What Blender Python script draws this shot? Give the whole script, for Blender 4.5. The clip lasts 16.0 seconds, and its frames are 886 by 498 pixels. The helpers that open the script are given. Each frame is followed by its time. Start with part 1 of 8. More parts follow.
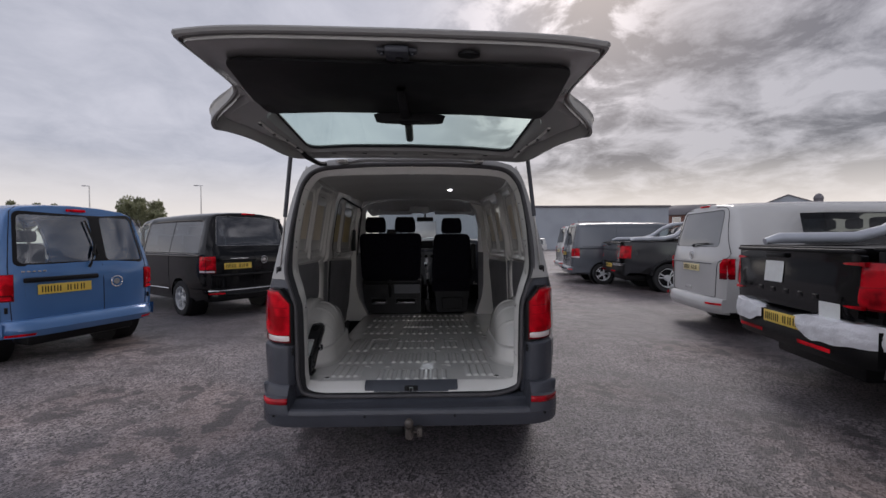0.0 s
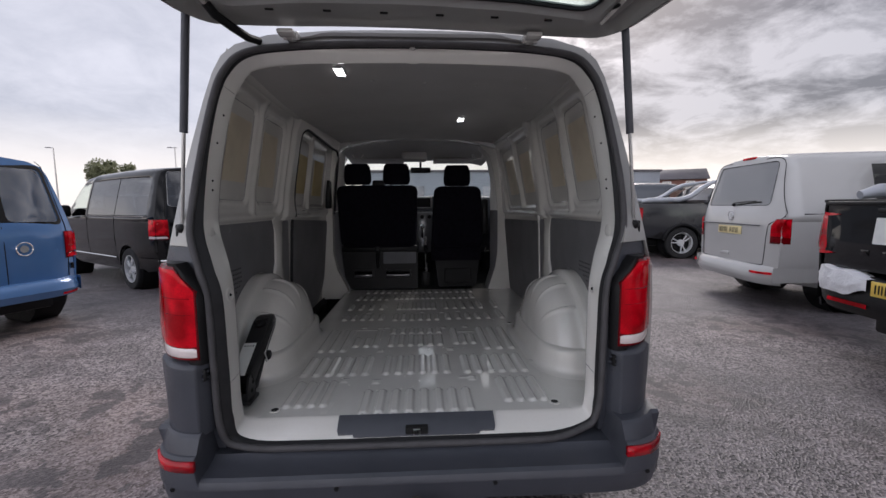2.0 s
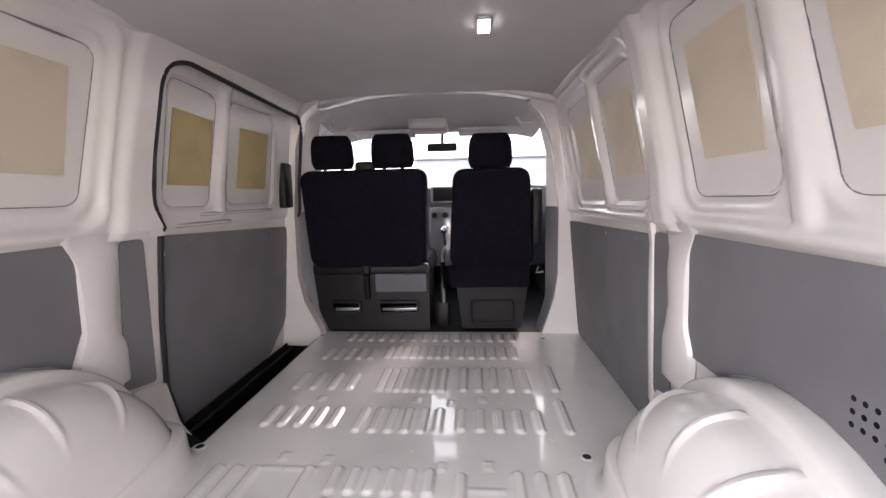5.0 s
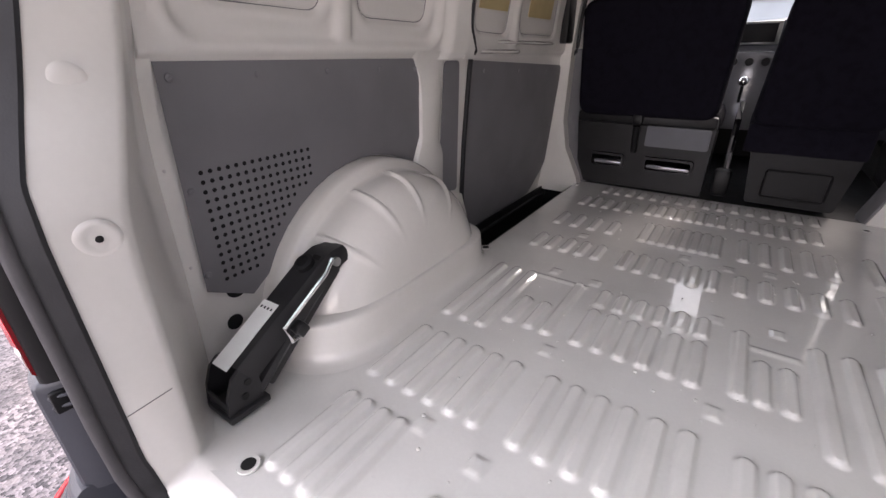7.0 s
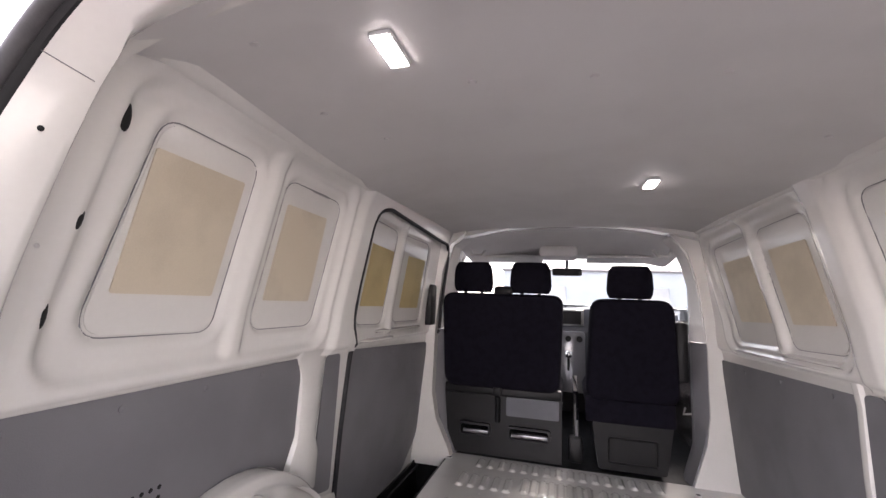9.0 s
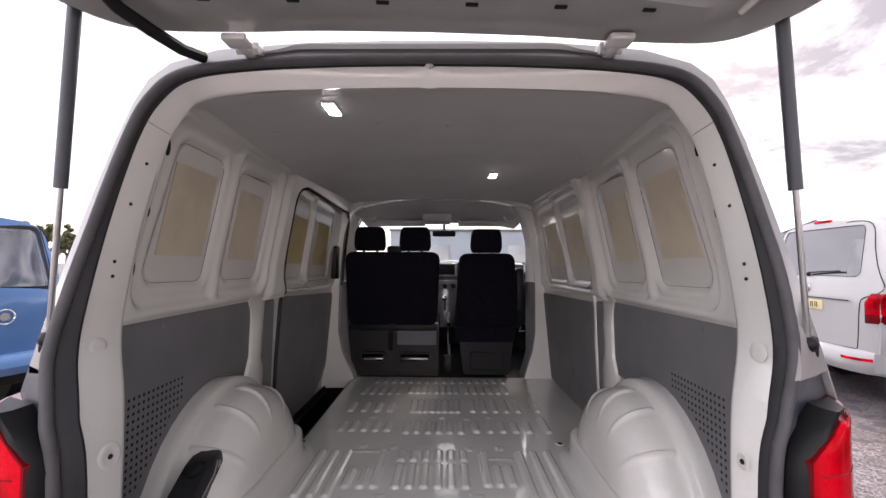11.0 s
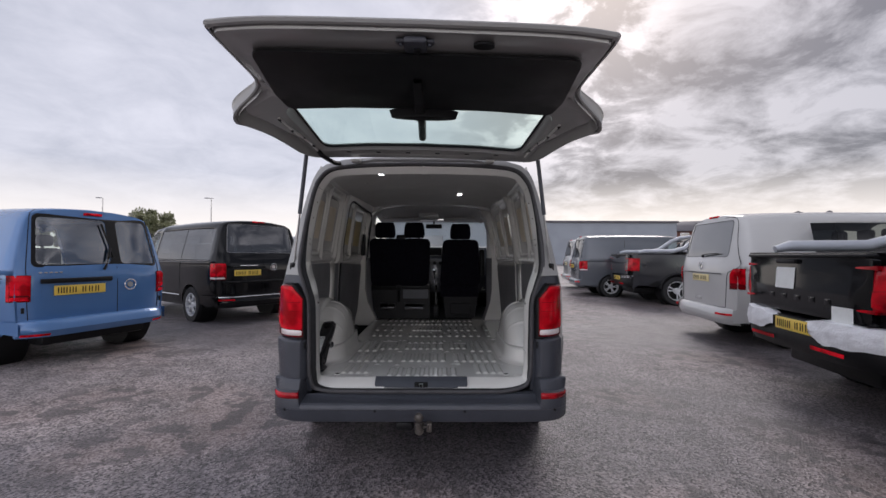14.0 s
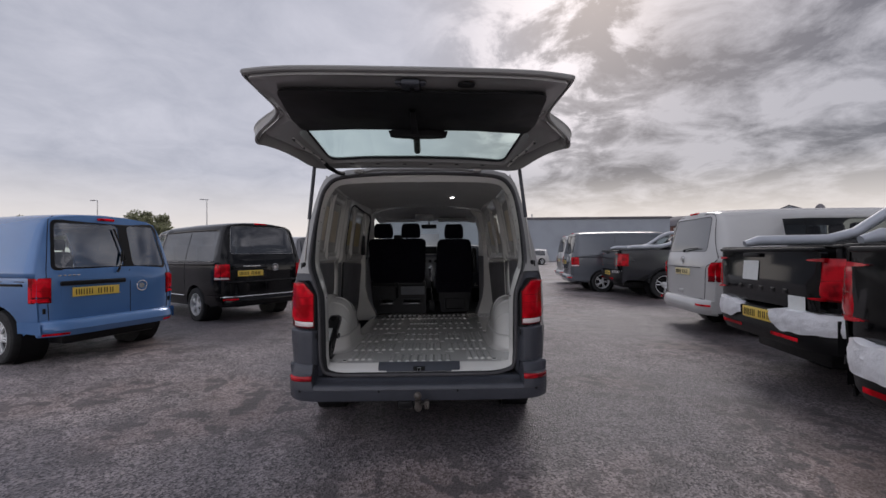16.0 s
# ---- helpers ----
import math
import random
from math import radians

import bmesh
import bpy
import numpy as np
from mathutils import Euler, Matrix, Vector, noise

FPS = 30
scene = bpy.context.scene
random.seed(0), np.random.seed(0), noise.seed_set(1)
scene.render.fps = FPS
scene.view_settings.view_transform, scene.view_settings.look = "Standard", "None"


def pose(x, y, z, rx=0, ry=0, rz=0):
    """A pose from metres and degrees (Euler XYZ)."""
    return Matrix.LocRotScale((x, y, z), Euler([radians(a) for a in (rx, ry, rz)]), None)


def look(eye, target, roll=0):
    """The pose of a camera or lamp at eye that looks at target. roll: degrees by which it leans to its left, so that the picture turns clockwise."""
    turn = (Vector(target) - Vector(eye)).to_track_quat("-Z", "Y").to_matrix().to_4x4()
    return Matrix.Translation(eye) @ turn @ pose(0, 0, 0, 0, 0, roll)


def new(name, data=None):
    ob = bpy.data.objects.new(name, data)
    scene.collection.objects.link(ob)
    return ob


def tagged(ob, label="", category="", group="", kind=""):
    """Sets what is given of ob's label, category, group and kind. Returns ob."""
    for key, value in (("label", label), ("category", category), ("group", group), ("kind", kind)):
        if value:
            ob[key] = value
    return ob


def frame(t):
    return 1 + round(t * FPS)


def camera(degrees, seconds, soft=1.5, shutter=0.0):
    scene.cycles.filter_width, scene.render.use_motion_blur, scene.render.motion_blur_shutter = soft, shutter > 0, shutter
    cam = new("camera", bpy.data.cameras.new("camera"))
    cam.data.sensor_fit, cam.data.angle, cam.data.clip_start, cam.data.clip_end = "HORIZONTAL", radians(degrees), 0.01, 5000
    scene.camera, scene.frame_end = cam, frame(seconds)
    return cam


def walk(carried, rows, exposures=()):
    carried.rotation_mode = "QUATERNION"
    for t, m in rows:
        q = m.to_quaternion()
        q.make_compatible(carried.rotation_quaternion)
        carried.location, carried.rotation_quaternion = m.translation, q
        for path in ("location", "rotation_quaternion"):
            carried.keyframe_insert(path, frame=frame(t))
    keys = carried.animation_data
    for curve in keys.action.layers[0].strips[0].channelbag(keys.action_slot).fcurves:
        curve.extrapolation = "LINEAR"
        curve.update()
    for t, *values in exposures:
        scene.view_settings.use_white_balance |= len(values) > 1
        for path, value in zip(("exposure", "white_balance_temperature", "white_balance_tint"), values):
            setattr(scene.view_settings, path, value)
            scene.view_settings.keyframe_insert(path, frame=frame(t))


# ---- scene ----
cam = camera(93.7, 16.0)
PATH = [
    (0, (0.145, -2.426, 1.418), (0.186, -0.427, 1.375), -0.3),
    (0.5, (0.067, -2.166, 1.393), (0.133, -0.169, 1.304), -0.5),
    (1, (0.02, -1.947, 1.371), (0.105, 0.047, 1.245), -0.6),
    (1.5, (0.031, -1.64, 1.339), (0.123, 0.35, 1.164), -0.5),
    (2, (0.027, -1.344, 1.316), (0.127, 0.642, 1.11), -0.4),
    (2.5, (0.03, -0.987, 1.311), (0.137, 0.997, 1.082), -0.3),
    (3, (0.089, -0.667, 1.293), (0.208, 1.315, 1.056), -0.6),
    (3.2, (0.115, -0.55, 1.318), (0.24, 1.431, 1.068), -0.5),
    (5.3, (0.287, 0.089, 1.351), (-0.038, 2.045, 1.092), -1.8),
    (5.5, (0.3, 0.088, 1.332), (-0.212, 1.996, 1.018), -1.5),
    (6, (0.249, 0.024, 1.275), (-0.696, 1.706, 0.749), -0.8),
    (6.5, (0.149, -0.031, 1.259), (-0.945, 1.472, 0.523), -0.8),
    (7, (0.074, -0.057, 1.248), (-0.963, 1.43, 0.404), -0.5),
    (7.5, (0.005, -0.073, 1.235), (-0.933, 1.476, 0.385), -0.3),
    (8, (-0.031, -0.083, 1.252), (-0.89, 1.615, 0.636), 0.1),
    (8.5, (-0.037, -0.093, 1.347), (-0.789, 1.752, 1.17), 1.6),
    (9, (-0.013, -0.104, 1.44), (-0.566, 1.801, 1.691), 2.2),
    (9.2, (0.002, -0.118, 1.464), (-0.453, 1.798, 1.815), 1.9),
    (11.3, (0.054, -0.917, 1.381), (0.05, 1.083, 1.411), 0.1),
    (11.5, (0.068, -1.04, 1.36), (0.067, 0.96, 1.365), 0.0),
    (11.7, (0.093, -1.168, 1.344), (0.085, 0.831, 1.312), -0.0),
    (11.9, (0.103, -1.278, 1.334), (0.099, 0.722, 1.285), 0.3),
    (12, (0.107, -1.335, 1.329), (0.105, 0.664, 1.266), -0.0),
    (12.5, (0.075, -1.633, 1.28), (0.076, 0.366, 1.212), -0.1),
    (13, (0.074, -1.931, 1.309), (0.074, 0.069, 1.262), 0.0),
    (13.5, (0.128, -2.221, 1.308), (0.13, -0.221, 1.302), 0.1),
    (14, (0.117, -2.462, 1.312), (0.127, -0.463, 1.34), 0.2),
    (14.5, (0.08, -2.704, 1.318), (0.1, -0.705, 1.363), 0.1),
    (15, (0.114, -2.788, 1.318), (0.139, -0.789, 1.356), -0.1),
    (15.5, (0.128, -2.8, 1.314), (0.157, -0.801, 1.342), -0.4),
    (16, (0.131, -2.797, 1.319), (0.16, -0.797, 1.337), -0.6),
]
# the clip's camera opens up inside the van and closes down again outside
EXPOSURE = [(0.0, 0.3), (1.0, 0.46), (1.5, 0.58), (2.0, 0.7), (2.5, 1.05), (3.0, 1.85), (3.6, 2.3), (5.3, 3.25), (6.0, 3.0), (7.0, 2.6), (8.0, 2.75), (8.5, 2.8), (9.2, 3.2), (10.4, 2.4), (11.3, 1.75), (12.0, 1.5), (12.5, 1.25), (13.0, 1.0), (13.5, 0.92), (14.0, 0.66), (14.5, 0.38), (15.0, 0.33), (16.0, 0.27)]
walk(cam, [(t, look(eye, target, roll)) for t, eye, target, roll in PATH], [(t, stops, 6650 if 3.0 < t < 11.5 else 6280, 22 if 3.0 < t < 11.5 else 16) for t, stops in EXPOSURE])
import collections
from mathutils import geometry, noise

# ---- world, sun, exposure ----
SUN_ELEV, SUN_AZ = radians(38), radians(22)      # sun behind broken cloud, ahead and to the right
world = bpy.data.worlds.new("overcast_sky")
scene.world = world
world.use_nodes = True
wn, wl = world.node_tree.nodes, world.node_tree.links
wn.clear()


def wnode(kind, **kw):
    n = wn.new(kind)
    for k, v in kw.items():
        n.inputs[k].default_value = v
    return n


w_out = wnode("ShaderNodeOutputWorld")
w_bg = wnode("ShaderNodeBackground", Strength=0.1)
sky = wn.new("ShaderNodeTexSky")
sky.sky_type, sky.sun_disc = "NISHITA", False
sky.sun_elevation, sky.sun_rotation = SUN_ELEV, SUN_AZ
sky.air_density, sky.dust_density = 1.0, 3.0
coord = wnode("ShaderNodeTexCoord")
sep = wnode("ShaderNodeSeparateXYZ")
wl.new(coord.outputs["Generated"], sep.inputs[0])
lift = wn.new("ShaderNodeMath")
lift.operation = "MAXIMUM"
lift.inputs[1].default_value = 0.0
wl.new(sep.outputs["Z"], lift.inputs[0])
lift2 = wn.new("ShaderNodeMath")
lift2.operation = "ADD"
lift2.inputs[1].default_value = 0.24
wl.new(lift.outputs[0], lift2.inputs[0])
plane = []
for axis in ("X", "Y"):
    d = wn.new("ShaderNodeMath")
    d.operation = "DIVIDE"
    wl.new(sep.outputs[axis], d.inputs[0])
    wl.new(lift2.outputs[0], d.inputs[1])
    plane.append(d)
flat = wnode("ShaderNodeCombineXYZ")
wl.new(plane[0].outputs[0], flat.inputs[0])
wl.new(plane[1].outputs[0], flat.inputs[1])
big = wnode("ShaderNodeTexNoise", Scale=0.9, Detail=3.0, Roughness=0.5)
small = wnode("ShaderNodeTexNoise", Scale=3.4, Detail=10.0, Roughness=0.62, Distortion=0.35)
wl.new(flat.outputs[0], big.inputs["Vector"])
wl.new(flat.outputs[0], small.inputs["Vector"])
# the cover thins out towards the west (+x), where the clouds break into dark tufts
west = wnode("ShaderNodeMapRange")
for k, v in (("From Min", -0.08), ("From Max", 0.28), ("To Min", 0.0), ("To Max", 1.0)):
    west.inputs[k].default_value = v
wl.new(sep.outputs["X"], west.inputs["Value"])
cloud = wn.new("ShaderNodeMixRGB")
cloud.inputs[0].default_value = 0.62
wl.new(big.outputs["Fac"], cloud.inputs[1])
wl.new(small.outputs["Fac"], cloud.inputs[2])
dark = wn.new("ShaderNodeValToRGB")
dark.color_ramp.elements[0].position, dark.color_ramp.elements[0].color = 0.42, (0.53, 0.53, 0.545, 1)
dark.color_ramp.elements[1].position, dark.color_ramp.elements[1].color = 0.55, (0.115, 0.121, 0.137, 1)
wl.new(cloud.outputs[0], dark.inputs[0])
veil = wn.new("ShaderNodeValToRGB")
veil.color_ramp.elements[0].position, veil.color_ramp.elements[0].color = 0.35, (0.75, 0.76, 0.80, 1)
veil.color_ramp.elements[1].position, veil.color_ramp.elements[1].color = 0.62, (0.53, 0.55, 0.60, 1)
wl.new(cloud.outputs[0], veil.inputs[0])
cover = wn.new("ShaderNodeMixRGB")
wl.new(west.outputs[0], cover.inputs[0])
wl.new(veil.outputs[0], cover.inputs[1])
wl.new(dark.outputs[0], cover.inputs[2])
# the sun behind the cloud brightens the gaps round it
near_sun = wn.new("ShaderNodeVectorMath")
near_sun.operation = "DOT_PRODUCT"
near_sun.inputs[1].default_value = (0.236, 0.883, 0.407)
wl.new(coord.outputs["Generated"], near_sun.inputs[0])
halo = wnode("ShaderNodeMapRange")
for k, v in (("From Min", 0.968), ("From Max", 1.0), ("To Min", 0.0), ("To Max", 1.0)):
    halo.inputs[k].default_value = v
wl.new(near_sun.outputs["Value"], halo.inputs["Value"])
gaps = wn.new("ShaderNodeValToRGB")
gaps.color_ramp.elements[0].position, gaps.color_ramp.elements[0].color = 0.43, (1, 1, 1, 1)
gaps.color_ramp.elements[1].position, gaps.color_ramp.elements[1].color = 0.52, (0.08, 0.08, 0.08, 1)
wl.new(small.outputs["Fac"], gaps.inputs[0])
shine = wn.new("ShaderNodeMath")
shine.operation = "MULTIPLY"
wl.new(halo.outputs[0], shine.inputs[0])
wl.new(gaps.outputs[0], shine.inputs[1])
lit = wn.new("ShaderNodeMixRGB")
lit.inputs[2].default_value = (1.02, 0.98, 0.97, 1)
wl.new(shine.outputs[0], lit.inputs[0])
wl.new(cover.outputs[0], lit.inputs[1])
# pale, slightly warm band low over the horizon
low = wn.new("ShaderNodeValToRGB")
low.color_ramp.elements[0].position, low.color_ramp.elements[0].color = 0.045, (1, 1, 1, 1)
low.color_ramp.elements[1].position, low.color_ramp.elements[1].color = 0.17, (0, 0, 0, 1)
wl.new(sep.outputs["Z"], low.inputs[0])
band = wn.new("ShaderNodeMixRGB")
band.inputs[2].default_value = (1.08, 1.02, 0.93, 1)
wl.new(low.outputs[0], band.inputs[0])
wl.new(lit.outputs[0], band.inputs[1])
# the cover is thin and bright over the southern half (-y) and heavy to the north
south = wnode("ShaderNodeMapRange")
for k, v in (("From Min", 0.35), ("From Max", -0.75), ("To Min", 6.6), ("To Max", 13.5)):
    south.inputs[k].default_value = v
wl.new(sep.outputs["Y"], south.inputs["Value"])
gain = wn.new("ShaderNodeVectorMath")
gain.operation = "SCALE"
wl.new(band.outputs[0], gain.inputs[0])
wl.new(south.outputs[0], gain.inputs["Scale"])
tint = wn.new("ShaderNodeMixRGB")
tint.inputs[0].default_value = 0.90           # cloud cover over the clear sky
wl.new(sky.outputs[0], tint.inputs[1])
wl.new(gain.outputs[0], tint.inputs[2])
wl.new(tint.outputs[0], w_bg.inputs["Color"])
wl.new(w_bg.outputs[0], w_out.inputs[0])

sun_data = bpy.data.lights.new("sun", "SUN")
sun_data.energy, sun_data.angle, sun_data.color = 0.7, radians(20), (1.0, 0.95, 0.88)
sun = new("sun", sun_data)
sun_dir = Vector((math.sin(SUN_AZ) * math.cos(SUN_ELEV), math.cos(SUN_AZ) * math.cos(SUN_ELEV), math.sin(SUN_ELEV)))
sun.matrix_world = look(sun_dir * 60, (0, 0, 0))


# ---- materials ----
def material(name, color, rough=0.5, metal=0.0, vary=0.12, scale=6.0, grain=0.0, grain_scale=300.0, coat=0.0,
             second=None, spread=(0.45, 0.65), spec=0.5, rough_vary=0.08):
    """A surface with two scales of variation: broad stains and fine grain with relief."""
    m = bpy.data.materials.new(name)
    m.use_nodes = True
    nt = m.node_tree
    b = nt.nodes["Principled BSDF"]
    tc = nt.nodes.new("ShaderNodeTexCoord")
    n1 = nt.nodes.new("ShaderNodeTexNoise")
    n1.inputs["Scale"].default_value, n1.inputs["Detail"].default_value = scale, 5.0
    n2 = nt.nodes.new("ShaderNodeTexNoise")
    n2.inputs["Scale"].default_value, n2.inputs["Detail"].default_value = grain_scale, 3.0
    nt.links.new(tc.outputs["Object"], n1.inputs["Vector"])
    nt.links.new(tc.outputs["Object"], n2.inputs["Vector"])
    ramp = nt.nodes.new("ShaderNodeValToRGB")
    other = second or tuple(c * (1 - vary) for c in color)
    ramp.color_ramp.elements[0].position, ramp.color_ramp.elements[0].color = spread[0], (*color, 1)
    ramp.color_ramp.elements[1].position, ramp.color_ramp.elements[1].color = spread[1], (*other, 1)
    nt.links.new(n1.outputs["Fac"], ramp.inputs[0])
    mix = nt.nodes.new("ShaderNodeMixRGB")
    mix.blend_type = "MULTIPLY"
    mix.inputs[0].default_value = min(1.0, vary)
    nt.links.new(ramp.outputs[0], mix.inputs[1])
    nt.links.new(n2.outputs["Fac"], mix.inputs[2])
    nt.links.new(mix.outputs[0], b.inputs["Base Color"])
    r = nt.nodes.new("ShaderNodeMapRange")
    r.inputs["To Min"].default_value, r.inputs["To Max"].default_value = max(0.02, rough - rough_vary), min(1.0, rough + rough_vary)
    nt.links.new(n1.outputs["Fac"], r.inputs["Value"])
    nt.links.new(r.outputs[0], b.inputs["Roughness"])
    b.inputs["Metallic"].default_value = metal
    b.inputs["Coat Weight"].default_value = coat
    b.inputs["Coat Roughness"].default_value = 0.12
    b.inputs["Specular IOR Level"].default_value = spec
    if grain:
        bp = nt.nodes.new("ShaderNodeBump")
        bp.inputs["Strength"].default_value, bp.inputs["Distance"].default_value = grain, 0.004
        nt.links.new(n2.outputs["Fac"], bp.inputs["Height"])
        nt.links.new(bp.outputs[0], b.inputs["Normal"])
    return m


def glass(name, tint_color, gloss=0.17):
    """A thin pane: tinted see-through, with gloss that rises at grazing angles."""
    m = bpy.data.materials.new(name)
    m.use_nodes = True
    nt = m.node_tree
    nt.nodes.clear()
    out = nt.nodes.new("ShaderNodeOutputMaterial")
    tr = nt.nodes.new("ShaderNodeBsdfTransparent")
    tr.inputs[0].default_value = (*tint_color, 1)
    gl = nt.nodes.new("ShaderNodeBsdfGlossy")
    gl.inputs["Roughness"].default_value = 0.02
    fr = nt.nodes.new("ShaderNodeLayerWeight")
    fr.inputs["Blend"].default_value = 0.5
    pw = nt.nodes.new("ShaderNodeMath")
    pw.operation, pw.inputs[1].default_value = "POWER", 5.0
    nt.links.new(fr.outputs["Facing"], pw.inputs[0])
    gain_g = nt.nodes.new("ShaderNodeMath")
    gain_g.operation, gain_g.inputs[1].default_value, gain_g.inputs[2].default_value = "MULTIPLY_ADD", 0.75, gloss
    nt.links.new(pw.outputs[0], gain_g.inputs[0])
    mx = nt.nodes.new("ShaderNodeMixShader")
    nt.links.new(gain_g.outputs[0], mx.inputs[0])
    nt.links.new(tr.outputs[0], mx.inputs[1])
    nt.links.new(gl.outputs[0], mx.inputs[2])
    nt.links.new(mx.outputs[0], out.inputs[0])
    return m


def lamp_glow(name, color, strength):
    m = bpy.data.materials.new(name)
    m.use_nodes = True
    b = m.node_tree.nodes["Principled BSDF"]
    b.inputs["Base Color"].default_value = (0.9, 0.9, 0.9, 1)
    b.inputs["Emission Color"].default_value = (*color, 1)
    b.inputs["Emission Strength"].default_value = strength
    return m


def tarmac_material():
    m = bpy.data.materials.new("tarmac")
    m.use_nodes = True
    nt = m.node_tree
    b = nt.nodes["Principled BSDF"]
    tc = nt.nodes.new("ShaderNodeTexCoord")

    def tex(kind, scale, detail=4.0):
        n = nt.nodes.new(kind)
        n.inputs["Scale"].default_value = scale
        if kind == "ShaderNodeTexNoise":
            n.inputs["Detail"].default_value = detail
        nt.links.new(tc.outputs["Object"], n.inputs["Vector"])
        return n

    def ramp(src, p0, c0, p1, c1):
        r = nt.nodes.new("ShaderNodeValToRGB")
        r.color_ramp.elements[0].position, r.color_ramp.elements[0].color = p0, (*c0, 1)
        r.color_ramp.elements[1].position, r.color_ramp.elements[1].color = p1, (*c1, 1)
        nt.links.new(src, r.inputs[0])
        return r

    def blend(kind, fac, a, c):
        x = nt.nodes.new("ShaderNodeMixRGB")
        x.blend_type = kind
        if isinstance(fac, float):
            x.inputs[0].default_value = fac
        else:
            nt.links.new(fac, x.inputs[0])
        nt.links.new(a, x.inputs[1])
        nt.links.new(c, x.inputs[2])
        return x

    stones = tex("ShaderNodeTexVoronoi", 84.0)
    chips = tex("ShaderNodeTexVoronoi", 47.0)
    patch = tex("ShaderNodeTexNoise", 0.55, 6.0)
    damp = tex("ShaderNodeTexNoise", 0.32, 5.0)
    worn = tex("ShaderNodeTexNoise", 2.4, 6.0)
    base = ramp(stones.outputs["Color"], 0.22, (0.045, 0.041, 0.044), 0.82, (0.410, 0.378, 0.382))
    light_chip = ramp(chips.outputs["Color"], 0.74, (0, 0, 0), 0.95, (1, 1, 1))
    pale = nt.nodes.new("ShaderNodeRGB")
    pale.outputs[0].default_value = (0.45, 0.41, 0.395, 1)
    c1 = blend("MIX", light_chip.outputs[0], base.outputs[0], pale.outputs[0])
    clay = nt.nodes.new("ShaderNodeRGB")
    clay.outputs[0].default_value = (0.23, 0.17, 0.15, 1)
    dirt = ramp(patch.outputs["Fac"], 0.50, (0, 0, 0), 0.72, (0.6, 0.6, 0.6))
    c2 = blend("MIX", dirt.outputs[0], c1.outputs[0], clay.outputs[0])
    # top dressing worn off in ragged flakes
    flake = tex("ShaderNodeTexNoise", 5.5, 9.0)
    ragged = ramp(flake.outputs["Fac"], 0.52, (0, 0, 0), 0.555, (1, 1, 1))
    where = ramp(patch.outputs["Fac"], 0.44, (0, 0, 0), 0.58, (0.75, 0.75, 0.75))
    bare = blend("MULTIPLY", 1.0, ragged.outputs[0], where.outputs[0])
    binder = nt.nodes.new("ShaderNodeRGB")
    binder.outputs[0].default_value = (0.075, 0.070, 0.074, 1)
    c2 = blend("MIX", bare.outputs[0], c2.outputs[0], binder.outputs[0])
    wear = ramp(worn.outputs["Fac"], 0.35, (0.72, 0.72, 0.72), 0.68, (1.12, 1.1, 1.1))
    c3 = blend("MULTIPLY", 1.0, c2.outputs[0], wear.outputs[0])
    soak = ramp(damp.outputs["Fac"], 0.42, (0.66, 0.65, 0.68), 0.60, (1.10, 1.05, 1.03))
    c3 = blend("MULTIPLY", 1.0, c3.outputs[0], soak.outputs[0])
    nt.links.new(c3.outputs[0], b.inputs["Base Color"])
    wet = nt.nodes.new("ShaderNodeMapRange")
    for k, v in (("From Min", 0.38), ("From Max", 0.62), ("To Min", 0.38), ("To Max", 0.68)):
        wet.inputs[k].default_value = v
    nt.links.new(damp.outputs["Fac"], wet.inputs["Value"])
    nt.links.new(wet.outputs[0], b.inputs["Roughness"])
    b.inputs["Specular IOR Level"].default_value = 0.55
    bp = nt.nodes.new("ShaderNodeBump")
    bp.inputs["Strength"].default_value, bp.inputs["Distance"].default_value = 0.8, 0.007
    nt.links.new(stones.outputs["Distance"], bp.inputs["Height"])
    nt.links.new(bp.outputs[0], b.inputs["Normal"])
    return m


TARMAC = tarmac_material()
# one van paint: brighter inside, darker outside, its lighting put into the colours
PAINT = material("van_paint_lightened", (0.69, 0.675, 0.64), 0.17, vary=0.05, scale=3, coat=0.6, grain=0.02, grain_scale=90)
OUTPAINT = material("van_paint_darkened", (0.34, 0.335, 0.32), 0.24, vary=0.05, scale=3, coat=0.7, grain=0.02, grain_scale=90)
LINER = material("grey_lining_board", (0.17, 0.168, 0.178), 0.62, vary=0.10, scale=5, grain=0.12, grain_scale=500)
HEADLINER = material("grey_headliner", (0.53, 0.515, 0.505), 0.52, vary=0.06, scale=4, grain=0.05, grain_scale=600)
HARDBOARD = material("tan_hardboard", (0.57, 0.50, 0.385), 0.6, vary=0.12, scale=7, grain=0.1)
YELLOWBOARD = material("yellowed_hardboard", (0.50, 0.40, 0.20), 0.5, vary=0.14, scale=6, grain=0.1)
TRIM = material("charcoal_plastic", (0.056, 0.060, 0.074), 0.36, vary=0.12, scale=9, grain=0.2, grain_scale=900)
RUBBER = material("black_rubber", (0.010, 0.010, 0.011), 0.6, vary=0.15, scale=20, grain=0.1, spec=0.25)
SEAL = material("grey_rubber_seal", (0.085, 0.082, 0.086), 0.6, vary=0.15, scale=20, grain=0.1, spec=0.25)
HEM = material("dark_rubber_hem", (0.026, 0.026, 0.028), 0.6, vary=0.15, scale=20, grain=0.1, spec=0.25)
BLACK = material("black_plastic", (0.010, 0.010, 0.011), 0.42, vary=0.15, scale=14, grain=0.15, grain_scale=700, spec=0.22)
CLOTH = material("black_seat_cloth", (0.010, 0.009, 0.015), 0.9, vary=0.25, scale=30, grain=0.4, grain_scale=1200, spec=0.08)
